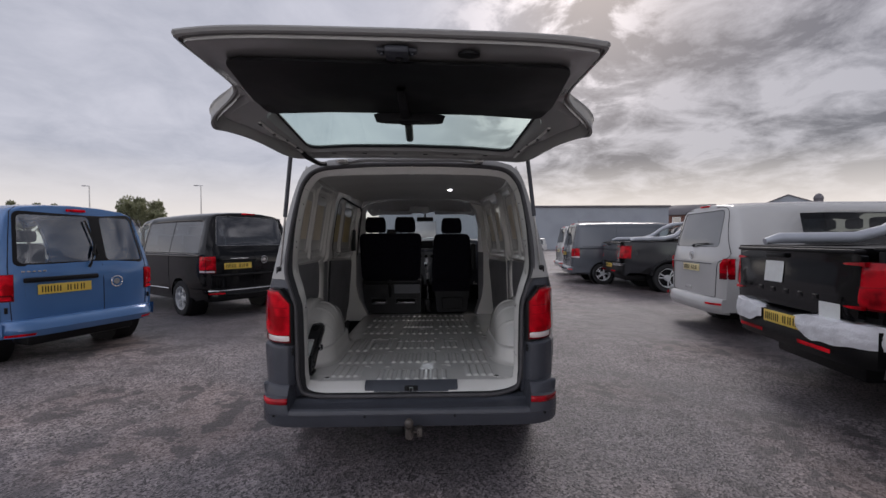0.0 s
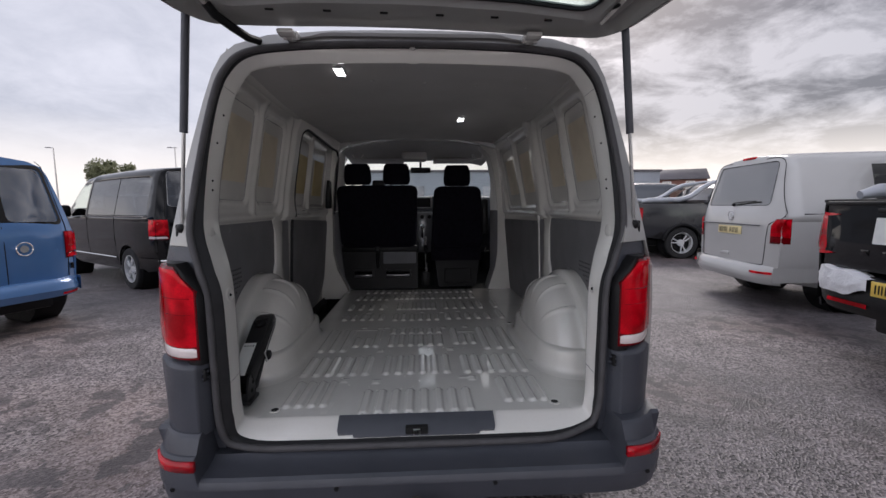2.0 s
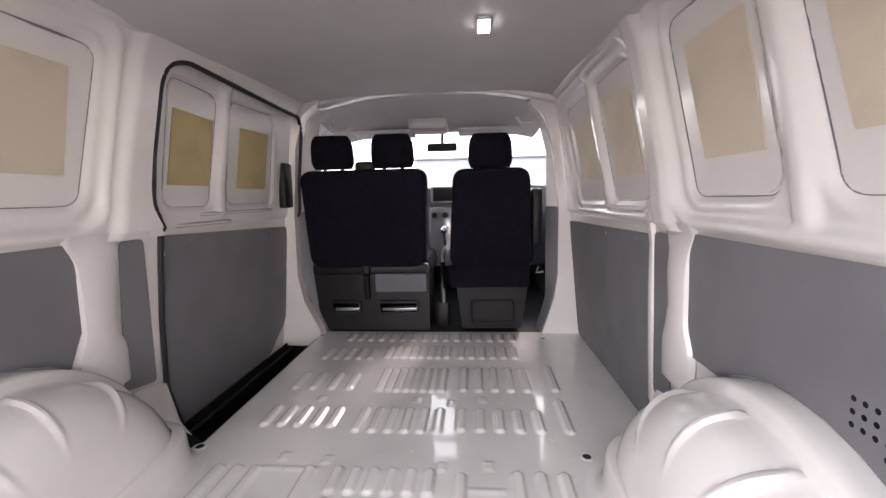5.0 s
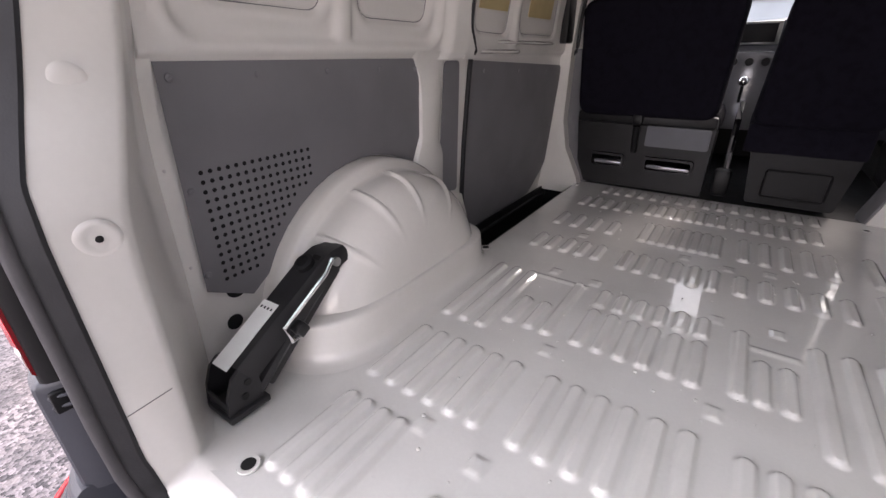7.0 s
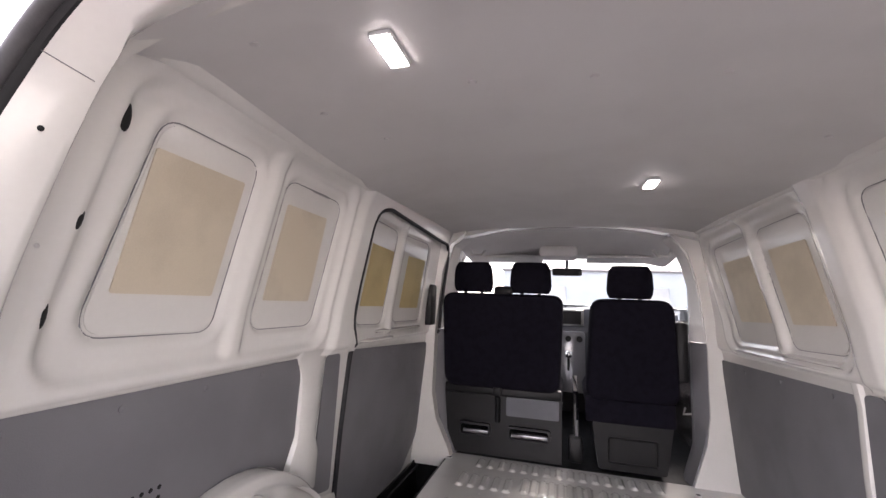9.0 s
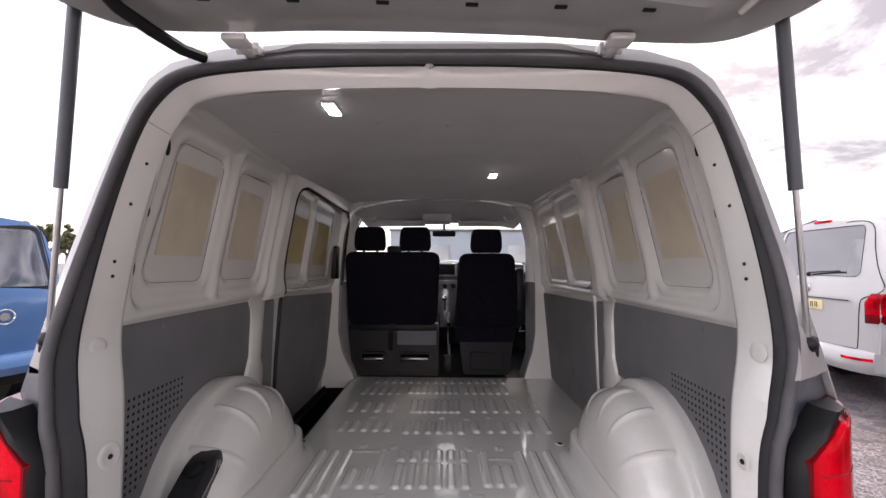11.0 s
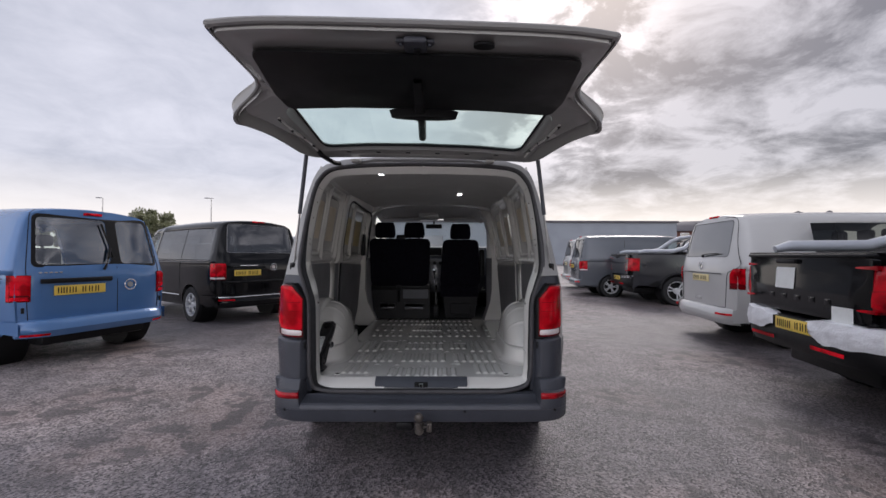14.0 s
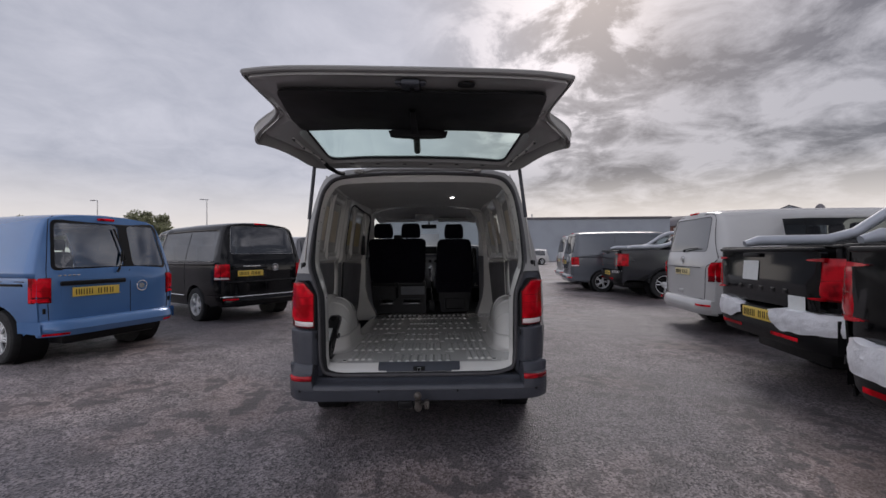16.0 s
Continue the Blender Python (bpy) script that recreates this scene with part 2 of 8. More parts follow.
STEEL = material("galvanised_steel", (0.55, 0.55, 0.54), 0.32, metal=1.0, vary=0.15, scale=12)
CHROME = material("chrome", (0.80, 0.80, 0.80), 0.10, metal=1.0, vary=0.05, scale=8)
ALLOY = material("silver_alloy", (0.78, 0.79, 0.80), 0.30, metal=0.35, vary=0.08, scale=10)
TYRE = material("tyre_rubber", (0.020, 0.020, 0.021), 0.75, vary=0.25, scale=14, grain=0.3)
RED_LENS = material("red_lens", (0.90, 0.006, 0.018), 0.08, vary=0.05, scale=2.5, coat=0.0, second=(0.50, 0.002, 0.008), spec=0.15)
nt = RED_LENS.node_tree
facet = nt.nodes.new("ShaderNodeTexVoronoi")
facet.inputs["Scale"].default_value = 150.0
nt.links.new(nt.nodes["Texture Coordinate"].outputs["Object"], facet.inputs["Vector"])
facet_ramp = nt.nodes.new("ShaderNodeValToRGB")
facet_ramp.color_ramp.elements[0].position, facet_ramp.color_ramp.elements[0].color = 0.0, (1, 1, 1, 1)
facet_ramp.color_ramp.elements[1].position, facet_ramp.color_ramp.elements[1].color = 0.75, (0.82, 0.82, 0.82, 1)
nt.links.new(facet.outputs["Distance"], facet_ramp.inputs[0])
facet_mix = nt.nodes.new("ShaderNodeMixRGB")
facet_mix.blend_type, facet_mix.inputs[0].default_value = "MULTIPLY", 1.0
lens_b = nt.nodes["Principled BSDF"]
nt.links.new(lens_b.inputs["Base Color"].links[0].from_socket, facet_mix.inputs[1])
nt.links.new(facet_ramp.outputs[0], facet_mix.inputs[2])
# chambers behind the lens
chamber = nt.nodes.new("ShaderNodeTexNoise")
chamber.inputs["Scale"].default_value, chamber.inputs["Detail"].default_value = 10.0, 1.0
nt.links.new(nt.nodes["Texture Coordinate"].outputs["Object"], chamber.inputs["Vector"])
chamber_ramp = nt.nodes.new("ShaderNodeValToRGB")
chamber_ramp.color_ramp.elements[0].position, chamber_ramp.color_ramp.elements[0].color = 0.40, (0.50, 0.42, 0.42, 1)
chamber_ramp.color_ramp.elements[1].position, chamber_ramp.color_ramp.elements[1].color = 0.56, (1.15, 1.4, 1.4, 1)
nt.links.new(chamber.outputs["Fac"], chamber_ramp.inputs[0])
chamber_mix = nt.nodes.new("ShaderNodeMixRGB")
chamber_mix.blend_type, chamber_mix.inputs[0].default_value = "MULTIPLY", 1.0
nt.links.new(facet_mix.outputs[0], chamber_mix.inputs[1])
nt.links.new(chamber_ramp.outputs[0], chamber_mix.inputs[2])
nt.links.new(chamber_mix.outputs[0], lens_b.inputs["Base Color"])
PICKUP_LENS = material("bright_red_lens", (0.62, 0.004, 0.014), 0.10, vary=0.2, scale=7, second=(0.20, 0.002, 0.006), spec=0.4)
DARK_LENS = material("dark_red_lens", (0.17, 0.002, 0.006), 0.12, vary=0.2, scale=18, coat=0.1, spec=0.3)
CLEAR_LENS = material("clear_lens", (0.82, 0.72, 0.70), 0.12, vary=0.12, scale=25, coat=1.0)
PLATE_Y = material("yellow_plate", (0.85, 0.60, 0.10), 0.35, vary=0.06, scale=20)
PAPER = material("white_label", (0.78, 0.80, 0.78), 0.6, vary=0.06, scale=18)
FILM = material("white_wrapping_film", (0.88, 0.89, 0.92), 0.35, vary=0.10, scale=9, grain=1.0, grain_scale=60)
WINDOW_GREEN = glass("green_tinted_glass", (0.74, 0.88, 0.82), 0.02)
WINDOW_CLEAR = glass("clear_glass", (0.86, 0.91, 0.89), 0.03)
WINDOW_DARK = glass("privacy_glass", (0.08, 0.085, 0.095), 0.22)
BLUE = material("metallic_blue_paint", (0.078, 0.195, 0.43), 0.22, metal=0.2, vary=0.08, scale=2, coat=1.0)
BLACKPAINT = material("black_car_paint", (0.005, 0.005, 0.006), 0.06, vary=0.2, scale=2, coat=0.0, spec=0.38)
WHITEPAINT = material("off_white_paint", (0.50, 0.495, 0.483), 0.2, vary=0.04, scale=2, coat=0.8)
GREYPAINT = material("slate_grey_paint", (0.085, 0.095, 0.110), 0.22, vary=0.06, scale=2, coat=0.8)
MIDGREY = material("mid_grey_paint", (0.26, 0.26, 0.27), 0.22, metal=0.3, vary=0.06, scale=2, coat=0.8)
GLOSSBLACK = material("polished_black_paint", (0.006, 0.006, 0.007), 0.05, vary=0.2, scale=2, coat=0.0, spec=0.46)
BARSILVER = material("silver_bar_paint", (0.42, 0.44, 0.48), 0.42, metal=0.2, vary=0.08, scale=5)
TOWSTEEL = material("worn_tow_steel", (0.16, 0.14, 0.125), 0.55, metal=0.5, vary=0.4, scale=30)
# near-black that puts the shade inside holes, slots and gaps into the colour
PLUG = material("opening_shade", (0.006, 0.006, 0.006), 0.9, vary=0.1)


# ---- mesh helpers ----
def unit(v):
    return min(1.0, max(0.0, v))


def sm(x):
    x = min(1.0, max(0.0, x))
    return x * x * (3 - 2 * x)


def lerp_table(table, v):
    """Linear reading of a short table of (key, value)."""
    if v <= table[0][0]:
        return table[0][1]
    for (a, fa), (b, fb) in zip(table, table[1:]):
        if v <= b:
            return fa + (fb - fa) * (v - a) / (b - a)
    return table[-1][1]


def thing(name, label, category, at=(0, 0, 0), turn=0.0, group="", kind=""):
    ob = new(name)
    ob.matrix_world = pose(*at, 0, 0, turn)
    ob.empty_display_size = 0.2
    return tagged(ob, label, category, group, kind)


def part(name, bm, mat, parent=None, label="", angle=38):
    """Links a bmesh as ONE mesh object, under a thing or under a part."""
    bmesh.ops.remove_doubles(bm, verts=bm.verts, dist=1e-5)
    bmesh.ops.recalc_face_normals(bm, faces=bm.faces)
    me = bpy.data.meshes.new(name)
    bm.to_mesh(me)
    bm.free()
    me.polygons.foreach_set("use_smooth", [True] * len(me.polygons))
    me.set_sharp_from_angle(angle=radians(angle))
    me.materials.append(mat)
    ob = new(name, me)
    if parent:
        ob.parent = parent
    if label:
        ob["label"] = label
    return ob


def share(ob, name, m, parent=None):
    """Another object on the same mesh."""
    o = new(name, ob.data)
    o.parent = parent
    o.matrix_basis = m
    return o


def box(bm, c, s, bevel=0.008, m=None, seg=2):
    mat = Matrix.Translation(c) @ (m or Matrix()) @ Matrix.Diagonal((*s, 1))
    r = bmesh.ops.create_cube(bm, size=1.0, matrix=mat)
    if bevel:
        es = list({e for v in r["verts"] for e in v.link_edges})
        bmesh.ops.bevel(bm, geom=es, offset=min(bevel, min(s) * 0.45), segments=seg, affect="EDGES", profile=0.5)
    return bm


def loft(bm, rings, close_ring=False, cap=False):
    rows = [[bm.verts.new(p) for p in ring] for ring in rings]
    n = len(rings[0])
    for a, b in zip(rows, rows[1:]):
        for i in range(n if close_ring else n - 1):
            j = (i + 1) % n
            try:
                bm.faces.new((a[i], a[j], b[j], b[i]))
            except ValueError:
                pass
    if cap:
        for r in (rows[0], rows[-1]):
            try:
                bm.faces.new(r)
            except ValueError:
                pass
    return rows


def ring_at(p, d, r, seg, ref=None):
    d = Vector(d).normalized()
    side = d.cross(ref if ref else Vector((0, 0, 1)) if abs(d.z) < 0.9 else Vector((1, 0, 0))).normalized()
    up = side.cross(d)
    return [Vector(p) + r * (math.cos(2 * math.pi * k / seg) * side + math.sin(2 * math.pi * k / seg) * up) for k in range(seg)]


def cyl(bm, p0, p1, r0, r1=None, seg=14):
    d = Vector(p1) - Vector(p0)
    loft(bm, [ring_at(p0, d, r0, seg), ring_at(p1, d, r0 if r1 is None else r1, seg)], True, True)
    return bm


def tube(bm, pts, r, seg=8, closed=False, ref=None):
    pts = [Vector(p) for p in pts]
    rings = []
    n = len(pts)
    for i, p in enumerate(pts):
        a = pts[(i - 1) % n] if closed or i else p
        b = pts[(i + 1) % n] if closed or i < n - 1 else p
        rings.append(ring_at(p, b - a, r, seg, ref))
    if closed:
        rings.append(rings[0])
    loft(bm, rings, True, not closed)
    return bm


def ball(bm, c, r, s=(1, 1, 1), u=12, v=8):
    bmesh.ops.create_uvsphere(bm, u_segments=u, v_segments=v, radius=r, matrix=Matrix.Translation(c) @ Matrix.Diagonal((*s, 1)))
    return bm


def lathe(bm, profile, seg=28, m=None):
    """Turns (radius, along) round the local x axis."""
    m = m or Matrix()
    rings = [[m @ Vector((a, r * math.cos(2 * math.pi * k / seg), r * math.sin(2 * math.pi * k / seg))) for k in range(seg)] for r, a in profile]
    loft(bm, rings, True, False)
    return bm


def rounded(poly, r, n=4):
    """A polygon with its corners rounded."""
    out = []
    k = len(poly)
    for i in range(k):
        p, a, b = Vector(poly[i]), Vector(poly[i - 1]), Vector(poly[(i + 1) % k])
        da, db = (a - p), (b - p)
        ra = min(r, da.length * 0.48)
        rb = min(r, db.length * 0.48)
        s, e = p + da.normalized() * ra, p + db.normalized() * rb
        for j in range(n + 1):
            t = j / n
            q = (1 - t) ** 2 * s + 2 * t * (1 - t) * p + t * t * e
            out.append((q.x, q.y))
    return out


def rect(x0, z0, x1, z1, r=0.03, n=4):
    return rounded([(x0, z0), (x1, z0), (x1, z1), (x0, z1)], r, n)


def inside(poly, x, y):
    c = False
    j = len(poly) - 1
    for i in range(len(poly)):
        xi, yi = poly[i]
        xj, yj = poly[j]
        if (yi > y) != (yj > y) and x < (xj - xi) * (y - yi) / (yj - yi) + xi:
            c = not c
        j = i
    return c


def sheet(bm, outer, holes, f, thick=0.0, grid=0.0):
    """A plate with openings, cut out of the plane (u, v) and laid on the surface f(u, v); thick: depth along the surface's normal."""
    pts, edges = [], []
    for loop in [outer, *holes]:
        s = len(pts)
        pts += [Vector(p) for p in loop]
        edges += [(s + i, s + (i + 1) % len(loop)) for i in range(len(loop))]
    if grid:
        us, vs = [p[0] for p in outer], [p[1] for p in outer]
        nu, nv = int((max(us) - min(us)) / grid), int((max(vs) - min(vs)) / grid)
        for i in range(1, nu + 1):
            for j in range(1, nv + 1):
                u, v = min(us) + (i - 0.5 + 0.25 * (j % 2)) * grid, min(vs) + (j - 0.5) * grid
                if inside(outer, u, v) and not any(inside(h, u, v) for h in holes):
                    pts.append(Vector((u, v)))
    vs2, _, fs, _, _, _ = geometry.delaunay_2d_cdt(pts, edges, [], 0, 1e-6)
    keep = []
    for fc in fs:
        cu = sum(vs2[i][0] for i in fc) / len(fc)
        cv = sum(vs2[i][1] for i in fc) / len(fc)
        if inside(outer, cu, cv) and not any(inside(h, cu, cv) for h in holes):
            keep.append(fc)
    front = [bm.verts.new(f(p[0], p[1])) for p in vs2]
    for fc in keep:
        bm.faces.new([front[i] for i in fc])
    if thick:
        back = []
        for p in vs2:
            o = Vector(f(p[0], p[1]))
            n = (Vector(f(p[0] + 1e-3, p[1])) - o).cross(Vector(f(p[0], p[1] + 1e-3)) - o).normalized()
            back.append(bm.verts.new(o + n * thick))
        count = collections.Counter()
        for fc in keep:
            bm.faces.new([back[i] for i in reversed(fc)])
            for i in range(len(fc)):
                count[frozenset((fc[i], fc[(i + 1) % len(fc)]))] += 1
        for e, c in count.items():
            if c == 1:
                i, j = tuple(e)
                bm.faces.new((front[i], front[j], back[j], back[i]))
    loose = [v for v in bm.verts if not v.link_faces]
    bmesh.ops.delete(bm, geom=loose, context="VERTS")
    return bm


def B():
    return bmesh.new()


# ---- vehicle forms ----
ZS = (0.28, 0.40, 0.55, 0.75, 0.95, 1.10, 1.18, 1.35, 1.60, 1.78, 1.88, 1.935, 1.97, 1.985)
XS = (0.86, 0.92, 0.935, 0.95, 0.952, 0.945, 0.93, 0.895, 0.835, 0.788, 0.735, 0.61, 0.34, 0.0)
SIDE = list(zip(ZS, XS))
ROOF = [(0.0, 1.92), (0.25, 1.95), (0.6, 1.975), (1.5, 1.985), (2.8, 1.97), (3.1, 1.93), (3.5, 1.70), (3.85, 1.43), (4.05, 1.27),
        (4.3, 1.15), (4.6, 1.02), (4.8, 0.80), (4.9, 0.70)]


class Form:
    """The outer form of a van: half width w, height h, length l, rear wheel at y = axle, wheelbase and wheel radius."""

    def __init__(self, w=0.952, h=1.985, l=4.88, axle=0.99, base=3.0, wheel=0.335):
        self.w, self.h, self.l, self.axle, self.base, self.wheel = w, h, l, axle, base, wheel
        self.kz, self.ky = h / 1.985, l / 4.9

    def taper(self, y):
        return 1 - 0.11 * max(0.0, 1 - y / 0.9) ** 2 - 0.16 * max(0.0, (y - (self.l - 1.1)) / 1.1) ** 2.5

    def side_x(self, y, z):
        return lerp_table(SIDE, z / self.kz) * self.w / 0.952 * self.taper(y)

    def top(self, y):
        return lerp_table(ROOF, y / self.ky) * self.kz

    def rear_y(self, x, z):
        return 0.04 + 0.21 * max(0.0, (z / self.kz - 1.1) / 0.85) + 0.11 * (abs(x) / self.w * 1.08) ** 6

    def belt(self, y):
        return min(1.10 * self.kz, self.top(y) - 0.03)

    def rear(self, x, z, out=0.0):
        return Vector((x, self.rear_y(x, z) - out, z))


def wheel_parts(van, form, places, width=0.205, spokes=10, style=ALLOY):
    """Four wheels: tyre with a rim under it."""
    r = form.wheel
    bm = B()
    prof = [(r * 0.66, -0.5), (r * 0.74, -0.53), (r * 0.93, -0.52), (r * 0.985, -0.44), (r, -0.30), (r, 0.30), (r * 0.985, 0.44), (r * 0.93, 0.52), (r * 0.74, 0.53), (r * 0.66, 0.5)]
    lathe(bm, [(a, b * width) for a, b in prof], 32)
    tyre = part("wheel", bm, TYRE, van)
    bm = B()
    lathe(bm, [(r * 0.68, 0.50 * width), (r * 0.63, 0.50 * width), (r * 0.60, 0.30 * width), (r * 0.60, -0.5 * width)], 28)
    lathe(bm, [(0.0, 0.36 * width), (r * 0.10, 0.38 * width), (r * 0.20, 0.33 * width), (r * 0.22, 0.15 * width)], 18)
    for k in range(spokes):
        a = 2 * math.pi * (k + 0.28 * (-1) ** k) / spokes
        m = Matrix.Rotation(a, 4, "X")
        box(bm, m @ Vector((0.34 * width, 0, r * 0.40)), (0.03, r * 0.075, r * 0.46), 0.006, m @ Matrix.Rotation(-0.10, 4, "Y"))
    rim = part("rim", bm, style, tyre)
    bm = B()
    lathe(bm, [(0.0, 0.0), (r * 0.58, 0.0)], 24)
    lathe(bm, [(0.0, 0.12 * width), (r * 0.40, 0.12 * width), (r * 0.40, 0.02 * width)], 24)
    disc = part("brake_disc", bm, BLACK, tyre)
    first = True
    for x, y in places:
        m = pose(x, y, r, 37 * y, 0, 180 if x < 0 else 0)
        if first:
            tyre.matrix_basis, first = m, False
        else:
            t = share(tyre, "wheel", m, van)
            share(rim, "rim", Matrix(), t)
            share(disc, "brake_disc", Matrix(), t)


def lower_side(form, s, y0=0.12, bottom=0.30):
    """Flank below the belt, cut out round the wheels."""
    out = []
    y1 = form.l - 0.10
    arcs = [(form.axle, form.wheel), (form.axle + form.base, form.wheel)]
    out.append((y0, 0.42))
    out.append((y0 + 0.15, bottom + 0.05))
    for cy, r in arcs:
        rr = r + 0.055
        a0 = math.asin(min(0.99, (bottom - r) / rr))
        for k in range(15):
            a = math.pi - a0 + (2 * a0 - math.pi) * k / 14
            out.append((cy + rr * math.cos(a), r + rr * math.sin(a)))
    out += [(y1 - 0.1, bottom + 0.05), (y1, 0.5)]
    for k in range(25):
        y = y1 + (y0 - y1) * k / 24
        out.append((y, form.belt(y)))
    for k in range(1, 6):
        out.append((y0, form.belt(y0) + (0.42 - form.belt(y0)) * k / 6))
    bm = B()
    sheet(bm, out, [], lambda y, z: (s * form.side_x(y, z), y, z), -0.02 * s, 0.22)
    return bm


UPPER = list(zip(ZS, XS))[5:]


def upper_rings(form, ys):
    rings = []
    zb = 1.10 * form.kz
    for n, y in enumerate(ys):
        top = form.top(y)
        b = form.belt(y)
        k = (top - b) / (form.h - zb)
        half = [(x * form.w / 0.952 * form.taper(y), b + (z * form.kz - zb) * k) for z, x in UPPER]
        back = n == 0
        ring = [(x, form.rear_y(x, z) if back else y, z) for x, z in half] + [(-x, form.rear_y(x, z) if back else y, z) for x, z in reversed(half[:-1])]
        rings.append(ring)
    return rings


def upper_shell(van, form, paint, front_glass=WINDOW_CLEAR, side_glass=(), side_mat=WINDOW_DARK, y0=0.16, thick=0.03, named="body_shell"):
    """Roof, pillars and bonnet in one shell; windscreen and side panes are panes of their own. side_glass: (y from, y to) of panes behind the doors."""
    ky = form.ky
    ys = [y0, 0.36, 0.5, 0.8, 1.12, 1.5, 1.9, 2.3, 2.62, 2.72, 3.0, 3.12, 3.3, 3.5, 3.72, 3.85, 3.98, 4.08, 4.3, 4.5, 4.65, 4.76, 4.82]
    ys = [y if y < 0.6 else y * ky for y in ys]
    rings = upper_rings(form, ys)
    n = len(rings[0])
    shell, screen, doors, rears = B(), B(), [B(), B()], []
    for a in side_glass:
        rears += [(a, B(), -1), (a, B(), 1)]

    def put(bm, i, j, off=0.0):
        ps = [Vector(rings[i][j]), Vector(rings[i][j + 1]), Vector(rings[i + 1][j + 1]), Vector(rings[i + 1][j])]
        bm.faces.new([bm.verts.new(p) for p in ps])

    m = n - 1
    for i in range(len(ys) - 1):
        ym = (ys[i] + ys[i + 1]) / 2 / ky
        for j in range(m):
            jj = min(j, m - 1 - j)
            right = j < m / 2
            if 3.12 < ym < 3.98 and jj >= 4:
                put(screen, i, j)
            elif 2.72 < ym < 3.72 and 1 <= jj <= 3:
                put(doors[0 if right else 1], i, j)
            else:
                done = False
                for (a, b), bm, s in rears:
                    if a <= ym <= b and 1 <= jj <= 3 and (s > 0) == right:
                        put(bm, i, j)
                        done = True
                if not done:
                    put(shell, i, j)
    body = part(named, shell, paint, van, angle=50)
    md = body.modifiers.new("thickness", "SOLIDIFY")
    md.thickness, md.offset = thick, -1.0
    w = part("windscreen", screen, front_glass, van, "clear laminated windscreen")
    w.visible_shadow = False
    for bm in doors:
        d = part("door_window", bm, front_glass, van)
        d.visible_shadow = False
    for _, bm, _ in rears:
        d = part("side_window", bm, side_mat, van, "dark privacy glass side window")
        d.visible_shadow = False
    return body


def front_end(van, form, paint):
    y = form.l - 0.10
    bm = B()
    sheet(bm, rect(-0.74 * form.w, 0.40, 0.74 * form.w, form.top(y) + 0.02, 0.12), [], lambda x, z: (x, y + 0.10 - 0.16 * abs(x) ** 2 - 0.12 * max(0, z - 0.6), z), 0.04, 0.15)
    part("front_panel", bm, paint, van)
    bm = B()
    rings = []
    for k in range(13):
        x = (-1 + k / 6) * 0.88 * form.w
        yy = form.l - 0.02 - 0.30 * (abs(x) / form.w) ** 3
        rings.append([(x, yy - 0.20, 0.30), (x, yy, 0.32), (x, yy + 0.03, 0.45), (x, yy, 0.58), (x, yy - 0.15, 0.62)])
    loft(bm, rings, True, True)
    part("front_bumper", bm, paint, van)
    for s in (-1, 1):
        bm = B()
        ball(bm, (s * 0.66 * form.w, form.l - 0.16, 0.74 * form.kz), 0.11, (1.3, 0.7, 0.9))
        part("headlight", bm, CLEAR_LENS, van)


def underbody(van, form, inner=0.62):
    bm = B()
    box(bm, (0, form.l / 2, 0.36), (1.1 * form.w, form.l - 0.5, 0.16), 0.03)
    for y in (form.axle, form.axle + form.base):
        for s in (-1, 1):
            m = Matrix.Translation((s * inner * form.w, y, form.wheel))
            lathe(bm, [(form.wheel + 0.05, (0.93 - inner) * s * form.w), (form.wheel + 0.05, 0.0), (0.0, 0.0)], 20, m)
    part("underbody", bm, BLACK, van, "black underbody and wheel housings")


def bumper_rear(van, form, mat, z0=0.34, z1=0.60, depth=0.10, named="rear_bumper"):
    bm = B()
    rings = []
    w = form.w * 0.905
    for k in range(25):
        u = -1 + k / 12
        x = w * (1 - 0.0) * u
        e = abs(u) ** 7
        yo = -depth + 0.17 * e
        rings.append([(x, 0.16, z0 + 0.02), (x, yo + 0.05, z0), (x, yo + 0.01, z0 + 0.06), (x, yo, (z0 + z1) / 2 - 0.02), (x, yo + 0.012, (z0 + z1) / 2 + 0.02),
                      (x, yo + 0.02, z1 - 0.05), (x, yo + 0.045, z1 - 0.015), (x, yo + 0.08, z1), (x, 0.16, z1)])
    loft(bm, rings, True, True)
    for s in (-1, 1):
        loft(bm, [[(s * w, 0.06, z0 + 0.03), (s * w * 1.005, 0.06, z1 - 0.01)], [(s * w * 1.05, 0.32, z0 + 0.05), (s * w * 1.055, 0.32, z1 - 0.01)],
                  [(s * w * 1.08, form.axle - form.wheel - 0.06, z0 + 0.05), (s * w * 1.09, form.axle - form.wheel - 0.06, z1 - 0.01)]])
    return part(named, bm, mat, van)


